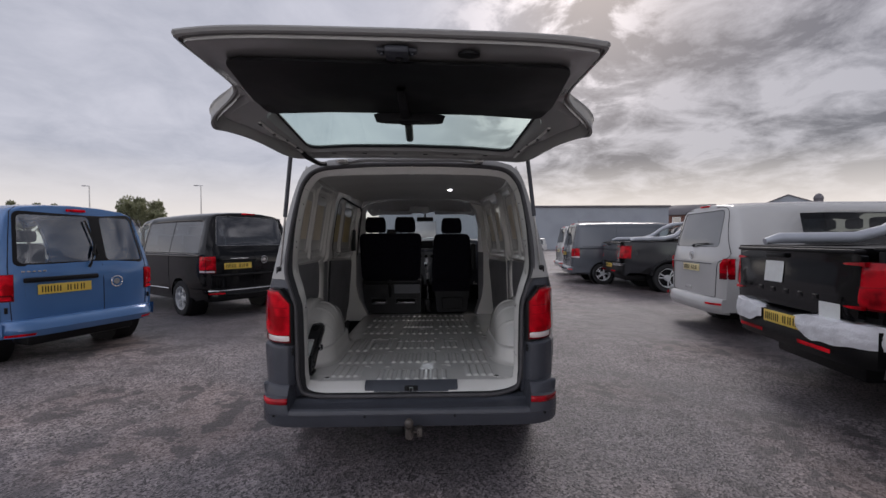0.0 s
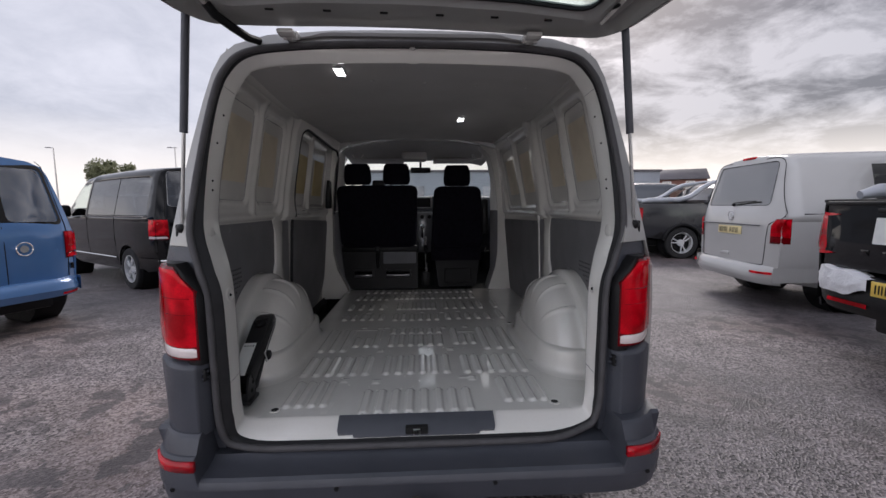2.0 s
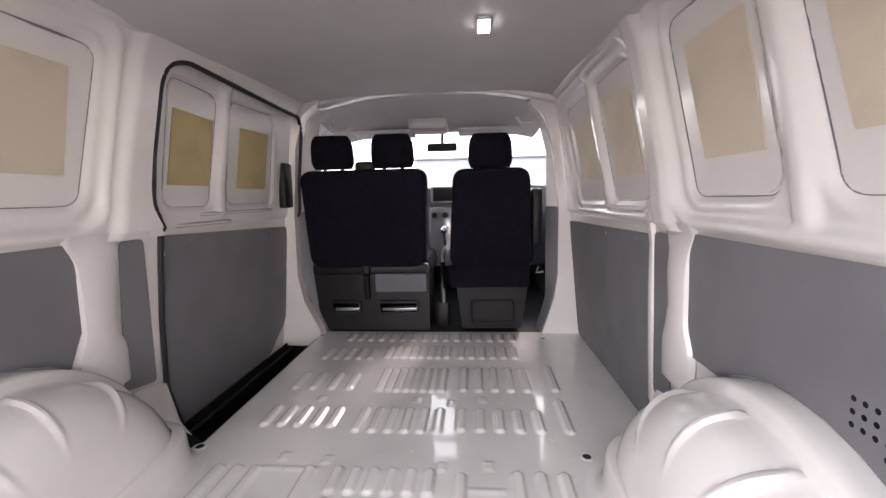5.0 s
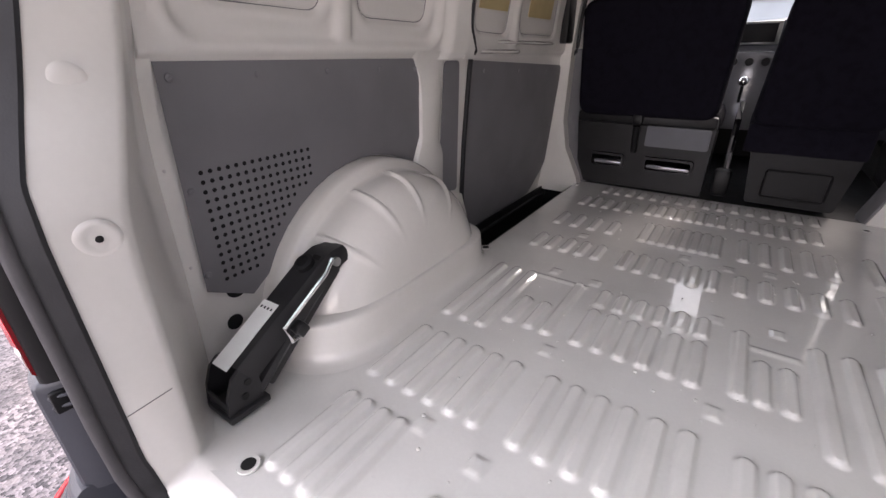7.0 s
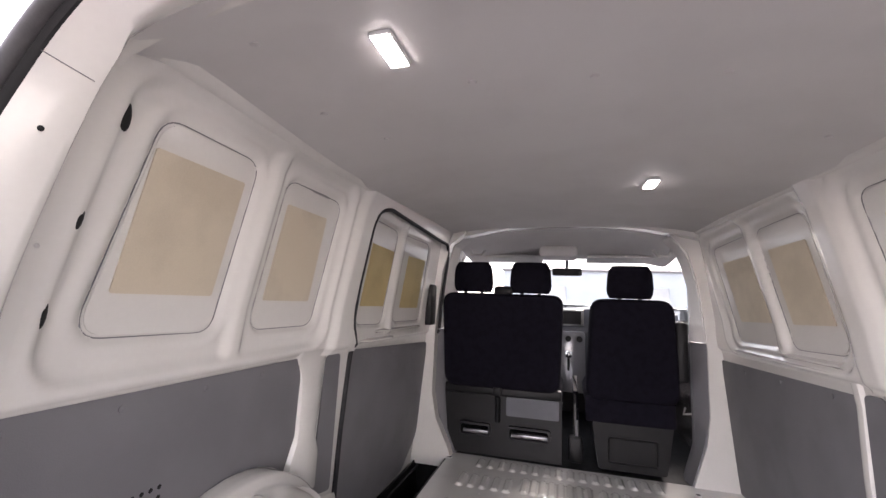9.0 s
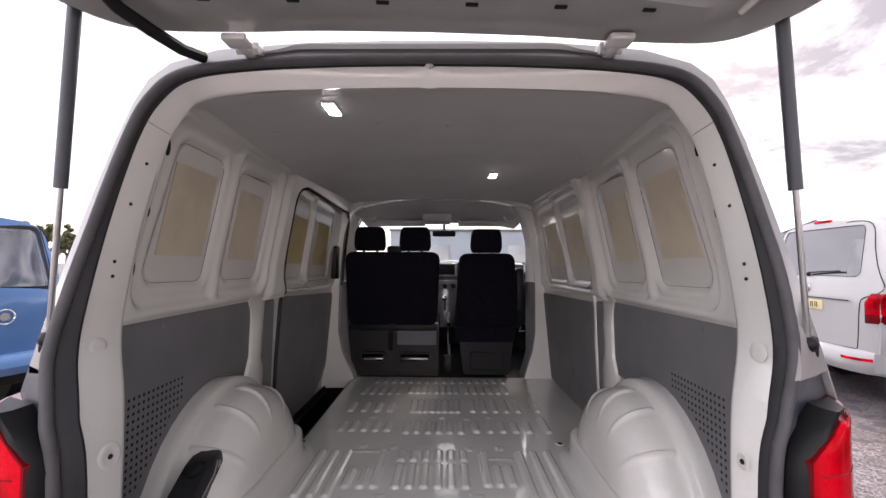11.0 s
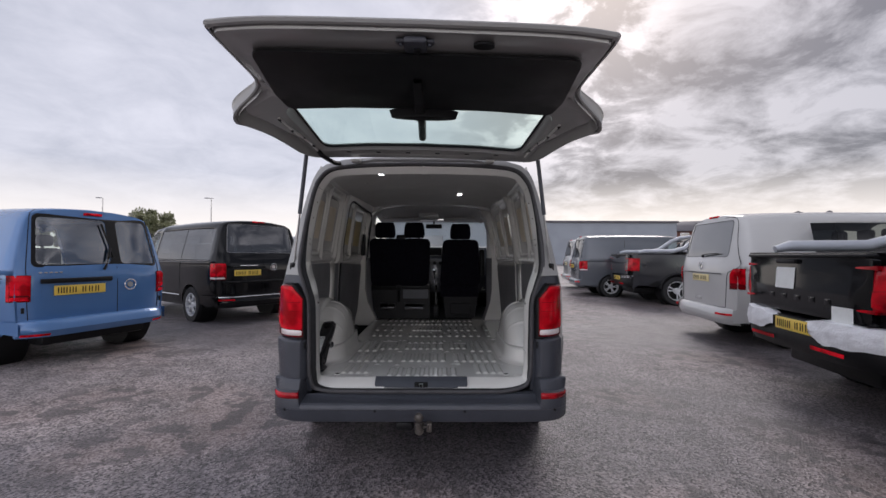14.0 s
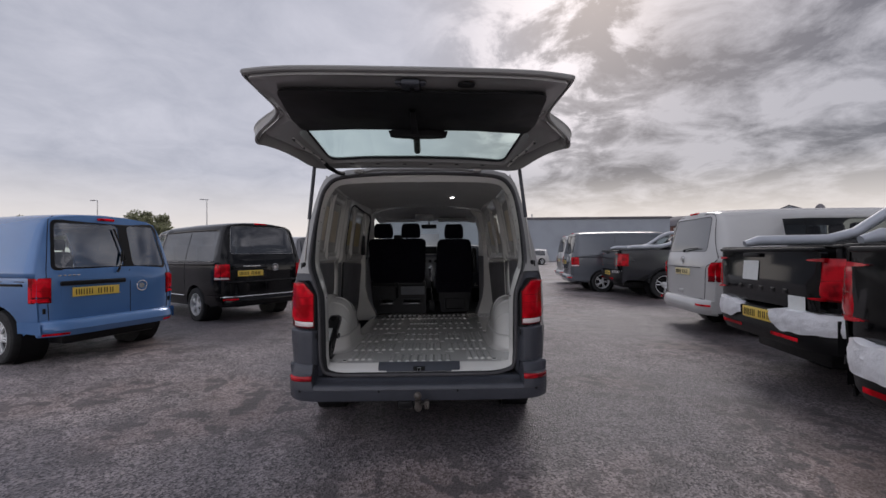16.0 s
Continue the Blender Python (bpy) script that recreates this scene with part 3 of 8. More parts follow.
def tail_light(van, form, s, x0, x1, z0, z1, mats=(RED_LENS, CLEAR_LENS), split=0.11, cut=0.06, wrap=0.16, drop=0.0):
    """A lens wrapped round the rear corner, with a pale indicator strip at its foot."""
    def lens(za, zb, top_cut, x0=x0, sink=0.0):
        bm = B()
        rings = []
        for k in range(9):
            z = za + (zb - za) * k / 8
            rim = 0.012 if k in (0, 8) else 0.0
            xi = x0 + (top_cut * max(0.0, (k - 5) / 3) if top_cut else 0)
            pts = []
            zr = z
            for q in range(9):
                u = q / 8
                x = xi + (x1 - xi) * min(1.0, u * 1.35)
                z = zr - (drop * (k / 8) * (1 - min(1.0, u * 1.35)) if top_cut else 0.0)
                y = form.rear_y(x, z) - 0.022 + sink + (0.0 if u < 0.74 else (u - 0.74) / 0.26 * wrap)
                xx = max(x, form.side_x(y, z) + 0.007 - sink * 0.6) if u > 0.74 else x
                if q in (0, 8) or rim:
                    y += 0.012
                pts.append((s * xx, y, z))
            pts.append((s * (x1 - 0.03), form.rear_y(x1, z) + 0.09, z))
            pts.append((s * (xi + 0.01), form.rear_y(xi, z) + 0.06, z))
            rings.append(pts)
        loft(bm, rings, True, True)
        return bm
    zm = z0 + (z1 - z0) * split
    bm = lens(zm + 0.002, z1, cut)
    light = part("tail_light", bm, mats[0], van, "red wraparound tail light lens")
    part("indicator_strip", lens(z0 + 0.012, zm, 0, x0 + 0.010), mats[1], light, "clear reversing and indicator strip")
    part("lens_surround", lens(z0, z1 + 0.006, cut, x0 - 0.007, 0.006), DARK_LENS, light, "dark red rim of the lens")
    # moulded line across the lens
    for zz in (0.46,):
        bm = B()
        z = z0 + (z1 - z0) * zz
        tube(bm, [(s * x, form.rear_y(x, z) - 0.0215, z + 0.10 * (x - x0)) for x in [x0 + 0.012 + (x1 - x0 - 0.02) * k / 6 for k in range(7)]], 0.0018, 5)
        part("lens_groove", bm, DARK_LENS, light)
    return light


def plate(van, x, y, z, w=0.52, h=0.11, tilt=0.0, mat=PLATE_Y, bars=True):
    bm = B()
    m = Matrix.Rotation(radians(tilt), 4, "X")
    box(bm, (x, y, z), (w, 0.008, h), 0.003, m)
    p = part("number_plate", bm, mat, van, "yellow rear number plate, characters as bars")
    if bars:
        for k, u in enumerate((-0.40, -0.30, -0.215, -0.13, 0.06, 0.19, 0.32)):
            bm = B()
            for dx in ((-0.014, 0.014) if k != 2 else (0.0,)):
                box(bm, (x + u * w + dx * w / 0.52, y, z), (0.011 * w / 0.52, 0.002, h * 0.60), 0.0, m @ Matrix.Translation((0, -0.005, 0)))
            part("plate_bar", bm, BLACK, p)
    return p


def badge(van, form, x, z, r=0.06, out=0.012):
    bm = B()
    c = form.rear(x, z, out)
    n = 24
    tube(bm, [c + Vector((r * math.cos(2 * math.pi * k / n), -0.002, r * math.sin(2 * math.pi * k / n))) for k in range(n)], 0.007, 6, True)
    cyl(bm, c + Vector((0, 0.010, 0)), c + Vector((0, 0.0, 0)), r * 0.55, None, 20)
    part("badge", bm, CHROME, van, "round chrome badge")


def rear_cap(van, form, paint, holes=(), top_z=None):
    """Closed rear face below the roof with window openings."""
    pts = []
    half = [(form.side_x(0.16, z * form.kz) - 0.002, z * form.kz) for z in (0.42, 0.5, 0.7, 0.9, 1.02)]
    ring = upper_rings(form, [0.16])[0]
    half += [(p[0] - 0.001, p[2] - 0.0005) for p in ring[:len(ring) // 2]]
    pts = half + [(-x, z) for x, z in reversed(half)]
    bm = B()
    sheet(bm, pts, list(holes), lambda x, z: form.rear(x, z), -0.025, 0.10)
    return part("rear_face", bm, paint, van, angle=30)


def pane(van, form, poly, mat, name="rear_window", out=-0.004, label=""):
    bm = B()
    sheet(bm, poly, [], lambda x, z: form.rear(x, z, out), 0.0, 0.12)
    p = part(name, bm, mat, van, label)
    p.visible_shadow = False
    return p


def frame_band(van, form, poly, mat, r=0.010, out=0.004, name="window_seal"):
    bm = B()
    tube(bm, [form.rear(x, z, out) for x, z in poly], r, 6, True)
    return part(name, bm, mat, van)


def seam(van, form, pts, r=0.004):
    """A dark shut line on the rear face."""
    bm = B()
    tube(bm, [form.rear(x, z, 0.0005) for x, z in pts], r, 5)
    return part("shut_line", bm, PLUG, van)


def cabin_seats(van, form, y, xs, z=1.05):
    for x in xs:
        bm = B()
        box(bm, (x, y, z), (0.46, 0.14, 0.62), 0.06)
        box(bm, (x, y + 0.26, z - 0.36), (0.46, 0.48, 0.16), 0.05)
        s = part("seat", bm, CLOTH, van)
        bm = B()
        box(bm, (x, y - 0.01, z + 0.42), (0.26, 0.10, 0.17), 0.045)
        part("headrest", bm, CLOTH, s)
    bm = B()
    box(bm, (0, form.l * 0.74, 0.98 * form.kz), (1.62 * form.w, 0.40, 0.30), 0.08)
    part("dashboard", bm, BLACK, van)
    bm = B()
    box(bm, (0, form.l * 0.42, 0.45), (1.6 * form.w, form.l * 0.72, 0.03), 0.0)
    part("load_floor", bm, RUBBER, van)


# ---- ground ----
def rise(x, y):
    """The yard climbs slightly towards the parked row on the -x side."""
    return 0.065 * sm((-1.4 - x) / 2.2) * (1 - 0.7 * sm((y - 4.2) / 1.5))


bm = B()
bmesh.ops.create_grid(bm, x_segments=140, y_segments=140, size=1.0)
for v in bm.verts:
    v.co.x, v.co.y = 700 * v.co.x * abs(v.co.x) ** 1.5, 700 * v.co.y * abs(v.co.y) ** 1.5
    v.co.z = rise(v.co.x, v.co.y)
tagged(part("ground", bm, TARMAC), "damp dark tarmac yard with pale stone chips", "ground", kind="structure")

# ---- the open panel van ----
VAN = thing("panel_van", "light grey panel van with its tailgate raised, empty load bay", "van")
F = Form()
for s in (-1, 1):
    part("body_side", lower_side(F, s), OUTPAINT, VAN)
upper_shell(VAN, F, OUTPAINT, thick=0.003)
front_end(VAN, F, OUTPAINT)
underbody(VAN, F, 0.70)
# unseen box added to block light and deepen the shade below the van
bm = B()
box(bm, (0, 2.42, 0.26), (1.28, 4.1, 0.15), 0.03)
part("underfloor_blocker", bm, BLACK, VAN, "black box added under the van to deepen its shade")
wheel_parts(VAN, F, [(s * 0.80, y) for y in (F.axle, F.axle + F.base) for s in (-1, 1)])

# opening in the rear, half outline from the sill to the crown
HALF = [(0.0, 0.497), (0.35, 0.497), (0.59, 0.503), (0.657, 0.562), (0.668, 0.80), (0.675, 1.02), (0.705, 1.12), (0.745, 1.22), (0.752, 1.32),
        (0.738, 1.52), (0.705, 1.72), (0.668, 1.81), (0.60, 1.866), (0.45, 1.888), (0.22, 1.899), (0.0, 1.902)]


def smooth_half(pts, n=6):
    """Catmull-Rom through the half outline."""
    out = []
    for i in range(len(pts) - 1):
        p0, p1, p2, p3 = (Vector(pts[max(0, i - 1)]), Vector(pts[i]), Vector(pts[i + 1]), Vector(pts[min(len(pts) - 1, i + 2)]))
        for k in range(n):
            t = k / n
            q = 0.5 * ((2 * p1) + (p2 - p0) * t + (2 * p0 - 5 * p1 + 4 * p2 - p3) * t * t + (3 * p1 - p0 - 3 * p2 + p3) * t ** 3)
            out.append((max(0.0, q.x), q.y))
    out.append(pts[-1])
    return out


HALF_S = smooth_half(HALF, 4)


def edge_x(z):
    up = [(q, x) for x, q in HALF_S if x > 0.59]
    return lerp_table(up, z)


def rear_wall_x(z):
    return F.side_x(0.16, z)


SPLIT = 1.185
# for heights along the opening: how far the paint's lip lies inside the seal, the lip's and the seal's depth from the rear skin
LIP_IN = [(0.50, 0.011), (0.56, 0.028), (0.65, 0.034), (1.02, 0.034), (1.22, 0.028), (1.50, 0.014), (1.70, 0.010), (1.9, 0.010)]
LIP_Y = [(0.50, 0.005), (0.60, -0.010), (1.02, -0.012), (1.22, -0.004), (1.32, 0.0), (1.50, 0.008), (1.70, 0.010), (1.9, 0.010)]
SEAL_Y = [(0.50, -0.020), (0.58, -0.036), (0.70, -0.040), (1.02, -0.040), (1.22, -0.033), (1.32, -0.022), (1.50, -0.008), (1.70, -0.003), (1.9, -0.003)]


def lamp_y(x):
    """Depth of the moulded rear corner, lens and panel, at a distance x from the middle."""
    return -0.012 + 0.10 * (max(0.0, x - 0.70) / 0.16) ** 2.5


def corner_path(z, x0, proud=0.0, deep=0.20, n=9):
    """Points from x0 round the rear corner to the side, at one height."""
    pts = [(x, lamp_y(x) - proud, z) for x in [x0 + (0.848 - x0) * (1 - (1 - k / n) ** 1.3) for k in range(n + 1)]]
    for y in (0.105, 0.15, deep):
        pts.append((F.side_x(y, z) + 0.005 + proud, y, z))
    return pts


def lens_x(z, low, high, z0, z1):
    """Inner edge of the lens: upright, then slanting outwards at the top."""
    return low + (high - low) * unit((z - z0) / (z1 - z0))


# painted upper frame round the opening
outer = [(rear_wall_x(z), z) for z in (SPLIT, 1.25, 1.4, 1.55, 1.7, 1.8, 1.86, 1.90)] + [(0.52, 1.932), (0.3, 1.95), (0.1, 1.955)]
outer = outer + [(-x, z) for x, z in reversed(outer)]
inner = [(x, z) for x, z in HALF_S if z > SPLIT + 0.005 and x > 0.001]
inner = [(edge_x(SPLIT), SPLIT)] + inner
loop = outer + [(-x, z) for x, z in inner] + [(x, z) for x, z in reversed(inner)]
bm = B()
sheet(bm, loop, [], lambda x, z: F.rear(x, z, max(0.0, -lerp_table(SEAL_Y, z) - 0.012) * unit(1 - (abs(x) - edge_x(z)) / 0.09)), -0.02, 0.05)
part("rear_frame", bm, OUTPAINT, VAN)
for s in (-1, 1):
    # the rear of the van stands a little askew: its right corner lies further forward
    ax, ay = (0.010, 0.037) if s > 0 else (0.0, 0.0)

    def mirrored(rings):
        return [[(s * x + ax * unit((0.84 - x) / 0.1), y + ay * unit((0.24 - y) / 0.15), z) for x, y, z in r] for r in rings]

    # charcoal channel between the seal and the lamp, up to the belt
    rings = []
    for k in range(17):
        z = 0.49 + (SPLIT - 0.49) * k / 16
        x0 = edge_x(max(z, 0.57))
        ys = F.rear_y(x0, z) + lerp_table(SEAL_Y, z)
        xw = rear_wall_x(z) - 0.004
        top = unit((z - 1.10) / 0.08)
        mid = max(x0 + 0.03, 0.72)
        rings.append([(x0 - 0.004, ys + 0.045, z), (x0, ys + 0.010, z), (x0 + 0.012, ys + 0.012, z), (mid, ys + 0.014 + 0.012 * top, z), (max(mid + 0.02, 0.80), F.rear_y(0.80, z) - 0.016 - 0.010 * top, z), (xw, F.rear_y(xw, z) - 0.002, z),
                      (xw, F.rear_y(xw, z) + 0.02, z)])
    bm = B()
    loft(bm, mirrored(rings))
    part("corner_channel", bm, TRIM, VAN, "charcoal plastic channel beside the tail light")
    # corner panel, with a bevelled inner edge and top
    rings = []
    for z, back in ((0.572, 0.0), (0.62, 0.0), (0.68, 0.0), (0.74, 0.0), (0.785, 0.0), (0.797, 0.001), (0.803, 0.005), (0.812, 0.019), (0.816, 0.034)):
        rings.append([(0.676, 0.045, z), (0.681, 0.016, z), (0.692, -0.004 + back, z), (0.703, -0.018 + back, z), (0.709, -0.021 + back, z)] +
                     [(x - back * 0.3, y + back, q) for x, y, q in corner_path(z, 0.73, 0.009, 0.30)] + [(0.875, 0.30, z), (0.80, 0.12, z), (0.70, 0.055, z)])
    bm = B()
    loft(bm, mirrored(rings), True, True)
    panel = part("corner_panel", bm, TRIM, VAN, "charcoal plastic corner panel under the tail light", 24)
    bm = B()
    box(bm, (s * 0.6855 + ax, 0.004 + ay, 0.772), (0.012, 0.026, 0.040), 0.004)
    part("clip_recess", bm, BLACK, panel)
    for z in (0.765, 0.784):
        bm = B()
        tube(bm, [(s * 0.690 + ax, -0.009 + ay, z - 0.004), (s * 0.682 + ax, 0.001 + ay, z), (s * 0.677 + ax, 0.014 + ay, z - 0.002)], 0.0035, 6)
        part("clip", bm, TRIM, panel)
    # tail light: dark red rim, red lens, clear strip, a moulded line
    rings = []
    for z in (0.822, 0.828, 0.86, 0.91, 0.96, 1.01, 1.05, 1.075, 1.10, 1.122, 1.131):
        x0 = lens_x(z, 0.692, 0.764, 1.052, 1.131)
        edge = 0.006 if z in (0.822, 1.131) else 0.0
        rings.append([(x0 + 0.004, 0.05, z), (x0, lamp_y(x0) + 0.010, z)] + [(x - edge * 0.5, y + edge, q) for x, y, q in corner_path(z, x0 + 0.003)] + [(0.84, 0.22, z)])
    bm = B()
    loft(bm, mirrored(rings), True, True)
    light = part("tail_light", bm, DARK_LENS, VAN, "red wraparound tail light with a clear strip at its foot")

    def insert(heights, edges, proud, deep=0.19):
        rings = []
        for k, z in enumerate(heights):
            x0 = edges(z)
            rim = 0.003 if k in (0, len(heights) - 1) else 0.0
            path = corner_path(z, x0, proud - rim, deep)
            if deep < 0.1:
                path = path[:-3]
            path[0] = (path[0][0], path[0][1] + 0.003, z)
            rings.append([(x0 + 0.001, lamp_y(x0) + 0.02, z)] + path + [(path[-1][0] - 0.01, path[-1][1] + 0.012, z)])
        bm = B()
        loft(bm, mirrored(rings), True, True)
        return bm
    part("lens", insert((0.868, 0.873, 0.91, 0.96, 1.01, 1.05, 1.075, 1.10, 1.117, 1.122), lambda z: lens_x(z, 0.699, 0.766, 1.052, 1.125), 0.0035), RED_LENS, light, "bright red lens")
    part("indicator_strip", insert((0.834, 0.838, 0.850, 0.860, 0.865), lambda z: 0.700, 0.004, 0.05), CLEAR_LENS, light, "clear reversing and indicator strip")
    for za, w in ((1.028, 0.0012), (0.975, 0.0009)):
        bm = B()
        tube(bm, mirrored([[(x, lamp_y(x) - 0.0032, za) for x in [0.712 + 0.11 * k / 6 for k in range(7)]]])[0], w, 5)
        part("lens_groove", bm, DARK_LENS, light)
    # black lamp housing between the lens and the seal
    rings = []
    for z in (0.808, 0.812, 0.86, 0.95, 1.03, 1.06, 1.09, 1.12, 1.140):
        x0 = lens_x(z, 0.677, 0.744, 1.045, 1.140)
        rings.append([(x0, 0.05, z), (x0, 0.013, z), (x0 + 0.010, -0.004, z), (x0 + 0.020, lamp_y(x0 + 0.02) + 0.0025, z), (x0 + 0.05, lamp_y(x0 + 0.05) + 0.006, z), (0.83, 0.09, z)])
    bm = B()
    loft(bm, mirrored(rings), True, True)
    part("lamp_housing", bm, BLACK, VAN, "black plastic tail lamp housing")
    for z in (1.038, 0.899):
        bm = B()
        ball(bm, (s * (edge_x(z) + 0.014) + ax * 0.5, F.rear_y(edge_x(z), z) - 0.034 + ay, z), 0.0062)
        part("bump_stop", bm, BLACK, VAN)
    # reflector in the bumper's corner
    bm = B()
    loft(bm, [[(s * x, -0.100 + 0.12 * (x / 0.868) ** 13, z - 0.07 * (x - 0.69)) for z in (0.494, 0.526)] for x in (0.692, 0.72, 0.75, 0.78, 0.80, 0.82, 0.835, 0.85, 0.862)] +
         [[(s * 0.875, 0.14, z) for z in (0.474, 0.506)]])
    md = part("reflector", bm, PICKUP_LENS, VAN, "red bumper corner reflector")
    sol = md.modifiers.new("depth", "SOLIDIFY")
    sol.thickness = 0.012

WALL_X = [(0.5, 0.825), (1.20, 0.815), (1.243, 0.812), (1.258, 0.796), (1.30, 0.790), (1.40, 0.787), (1.78, 0.738), (1.86, 0.710), (1.92, 0.69)]


def inner_w(y, z):
    """Half width of the load bay's painted inner wall; it narrows towards the cab above the floor."""
    return lerp_table(WALL_X, z) + 0.02 * unit((y - 0.3) / 0.8) - 0.055 * unit((y - 1.1) / 1.3) * unit((z - 0.5) / 0.5) - 0.014 * unit((0.9 - y) / 0.5) * unit((z - 1.45) / 0.3)


# inner frame: seal lip, pillar face up to a rounded edge, then the return to the wall
# for each point of HALF: the edge (x, y, z) and the foot of the return (x, y, z)
EDGE = [(0.0, 0.125, 0.5555), (0.35, 0.125, 0.5555), (0.585, 0.125, 0.557), (0.628, 0.135, 0.60), (0.634, 0.142, 0.80), (0.640, 0.150, 1.01), (0.667, 0.183, 1.115), (0.712, 0.228, 1.225),
        (0.723, 0.252, 1.32), (0.707, 0.280, 1.51), (0.675, 0.308, 1.70), (0.639, 0.312, 1.775), (0.585, 0.298, 1.818), (0.44, 0.272, 1.833), (0.22, 0.262, 1.837), (0.0, 0.26, 1.839)]
FOOT = [(0.0, 0.20, 0.5555), (0.35, 0.20, 0.5555), (0.60, 0.21, 0.5555), (0.80, 0.255, 0.56), (0.0, 0.268, 0.80), (0.0, 0.270, 1.01), (0.0, 0.274, 1.11), (0.0, 0.284, 1.22),
        (0.0, 0.294, 1.32), (0.0, 0.308, 1.51), (0.0, 0.324, 1.71), (0.715, 0.335, 1.80), (0.62, 0.34, 1.845), (0.45, 0.32, 1.858), (0.22, 0.305, 1.864), (0.0, 0.30, 1.866)]
FOOT = [(inner_w(y, z) if 4 <= k <= 10 else x, y, z) for k, (x, y, z) in enumerate(FOOT)]


def along(table, i, t):
    """Catmull-Rom between rows i and i + 1."""
    p0, p1, p2, p3 = (Vector(table[max(0, i - 1)]), Vector(table[i]), Vector(table[i + 1]), Vector(table[min(len(table) - 1, i + 2)]))
    return 0.5 * ((2 * p1) + (p2 - p0) * t + (2 * p0 - 5 * p1 + 4 * p2 - p3) * t * t + (3 * p1 - p0 - 3 * p2 + p3) * t ** 3)


def inset(x, z, k):
    return (x - k * x / 0.72, z - k * (1 if z > 1.6 else -1) * sm((abs(z - 1.2) - 0.45) / 0.2))


half_rings, seal_path, hem_path = [], [], []
for i in range(len(HALF) - 1):
    for k in range(6):
        t = k / 6
        x, z = along(HALF, i, t)
        x = max(0.0, x)
        e, w = along(EDGE, i, t), along(FOOT, i, t)
        e.x, w.x = max(0.0, e.x), max(0.0, w.x)
        y = F.rear_y(x, z)
        k_in, ys = lerp_table(LIP_IN, z), y + lerp_table(SEAL_Y, z)
        c2 = inset(x, z, k_in)
        lip = Vector((c2[0], y + lerp_table(LIP_Y, z), c2[1]))
        core = Vector((x, ys, z))
        seal_path.append(core)
        hem_path.append((lip, core))
        mid_p = lip.lerp(e, 0.5)
        to_w = w - e
        r = min(0.012, to_w.length * 0.4)
        e0, e1 = e.lerp(lip, min(0.4, 0.012 / max(0.02, (e - lip).length))), e + to_w.normalized() * r
        edge_mid = e0.lerp(e1, 0.5).lerp(e, 0.5)
        flange = w + Vector((0, 0.024, 0)) if 3 < i < 11 else w + Vector((0, 0.03, 0.0 if i < 5 else 0.006))
        half_rings.append([core + Vector((0, 0.012, 0)), core.lerp(lip, 0.6) + Vector((0, 0.006, 0)), lip, mid_p, e0, edge_mid, e1, e.lerp(w, 0.55), w.lerp(e, 0.06), w, flange])
half_rings.append([Vector(p) for p in ((0, F.rear_y(0, 1.892), 1.892), (0, F.rear_y(0, 1.88) + 0.010, 1.880), (0, F.rear_y(0, 1.889) + 0.010, 1.889), (0, 0.26, 1.859), (0, 0.258, 1.843), (0, 0.261, 1.8395), (0, 0.266, 1.841), (0, 0.28, 1.855), (0, 0.297, 1.865), (0, 0.30, 1.866), (0, 0.33, 1.872))])
half_rings[-1][3] = half_rings[-1][2].lerp(half_rings[-1][4], 0.5)
core, lip = Vector((0, F.rear_y(0, 1.902) - 0.003, 1.902)), half_rings[-1][2]
seal_path.append(core)
hem_path.append((lip, core))


def askew(p, dx, dy):
    """A point of the right pillar's rim, set forward below the belt."""
    k = sm((p.x - 0.45) / 0.2) * (1 - sm((p.z - 1.05) / 0.40))
    return p + Vector((dx * k, dy * k, 0))


right = [[askew(r[0], 0.0, 0.045), askew(r[1], 0.010, 0.040), askew(r[2], 0.018, 0.036), askew(r[3], 0.009, 0.018)] + r[4:] for r in half_rings]
rings = right + [[Vector((-p.x, p.y, p.z)) for p in r] for r in reversed(half_rings[1:-1])]
rings.append(rings[0])
bm = B()
loft(bm, rings)
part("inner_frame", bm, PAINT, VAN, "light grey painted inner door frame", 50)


def both_halves(path):
    """The half path and its mirror image as one closed loop."""
    right = [(askew(r[0], 0.018, 0.036), askew(r[1], 0.0, 0.045)) if type(r) is tuple else askew(r, 0.0, 0.045) for r in path]
    return right + [tuple(Vector((-p.x, p.y, p.z)) for p in r) if type(r) is tuple else Vector((-r.x, r.y, r.z)) for r in reversed(path[1:-1])]


# rubber seal round the opening: a round bulb, and the hem that grips the painted lip
bm = B()
tube(bm, both_halves(seal_path), 0.0115, 10, True, Vector((0, 1, 0)))
seal = part("door_seal", bm, SEAL, VAN, "dark grey rubber tailgate seal")
bm = B()
rings = []
for lip, core in both_halves(hem_path):
    d = (core - lip).normalized()
    back = Vector((0, -0.004, 0))
    rings.append([lip - d * 0.003 + Vector((0, 0.004, 0)), lip - d * 0.0035 + back * 0.6, lip.lerp(core, 0.35) + back, lip.lerp(core, 0.72) + back * 0.5, core + Vector((0, 0.004, 0)), lip.lerp(core, 0.5) + Vector((0, 0.008, 0))])
rings.append(rings[0])
loft(bm, rings, True)
part("seal_hem", bm, HEM, seal, "black rubber hem of the seal")


def pillar_at(z, u):
    """A point of the pillar's face at height z: u = 0 at the seal lip, 1 at the edge."""
    best = min(half_rings, key=lambda r: abs(r[3].z - z) + (9 if r[3].x < 0.55 else 0))
    return best[2].lerp(best[4], u)


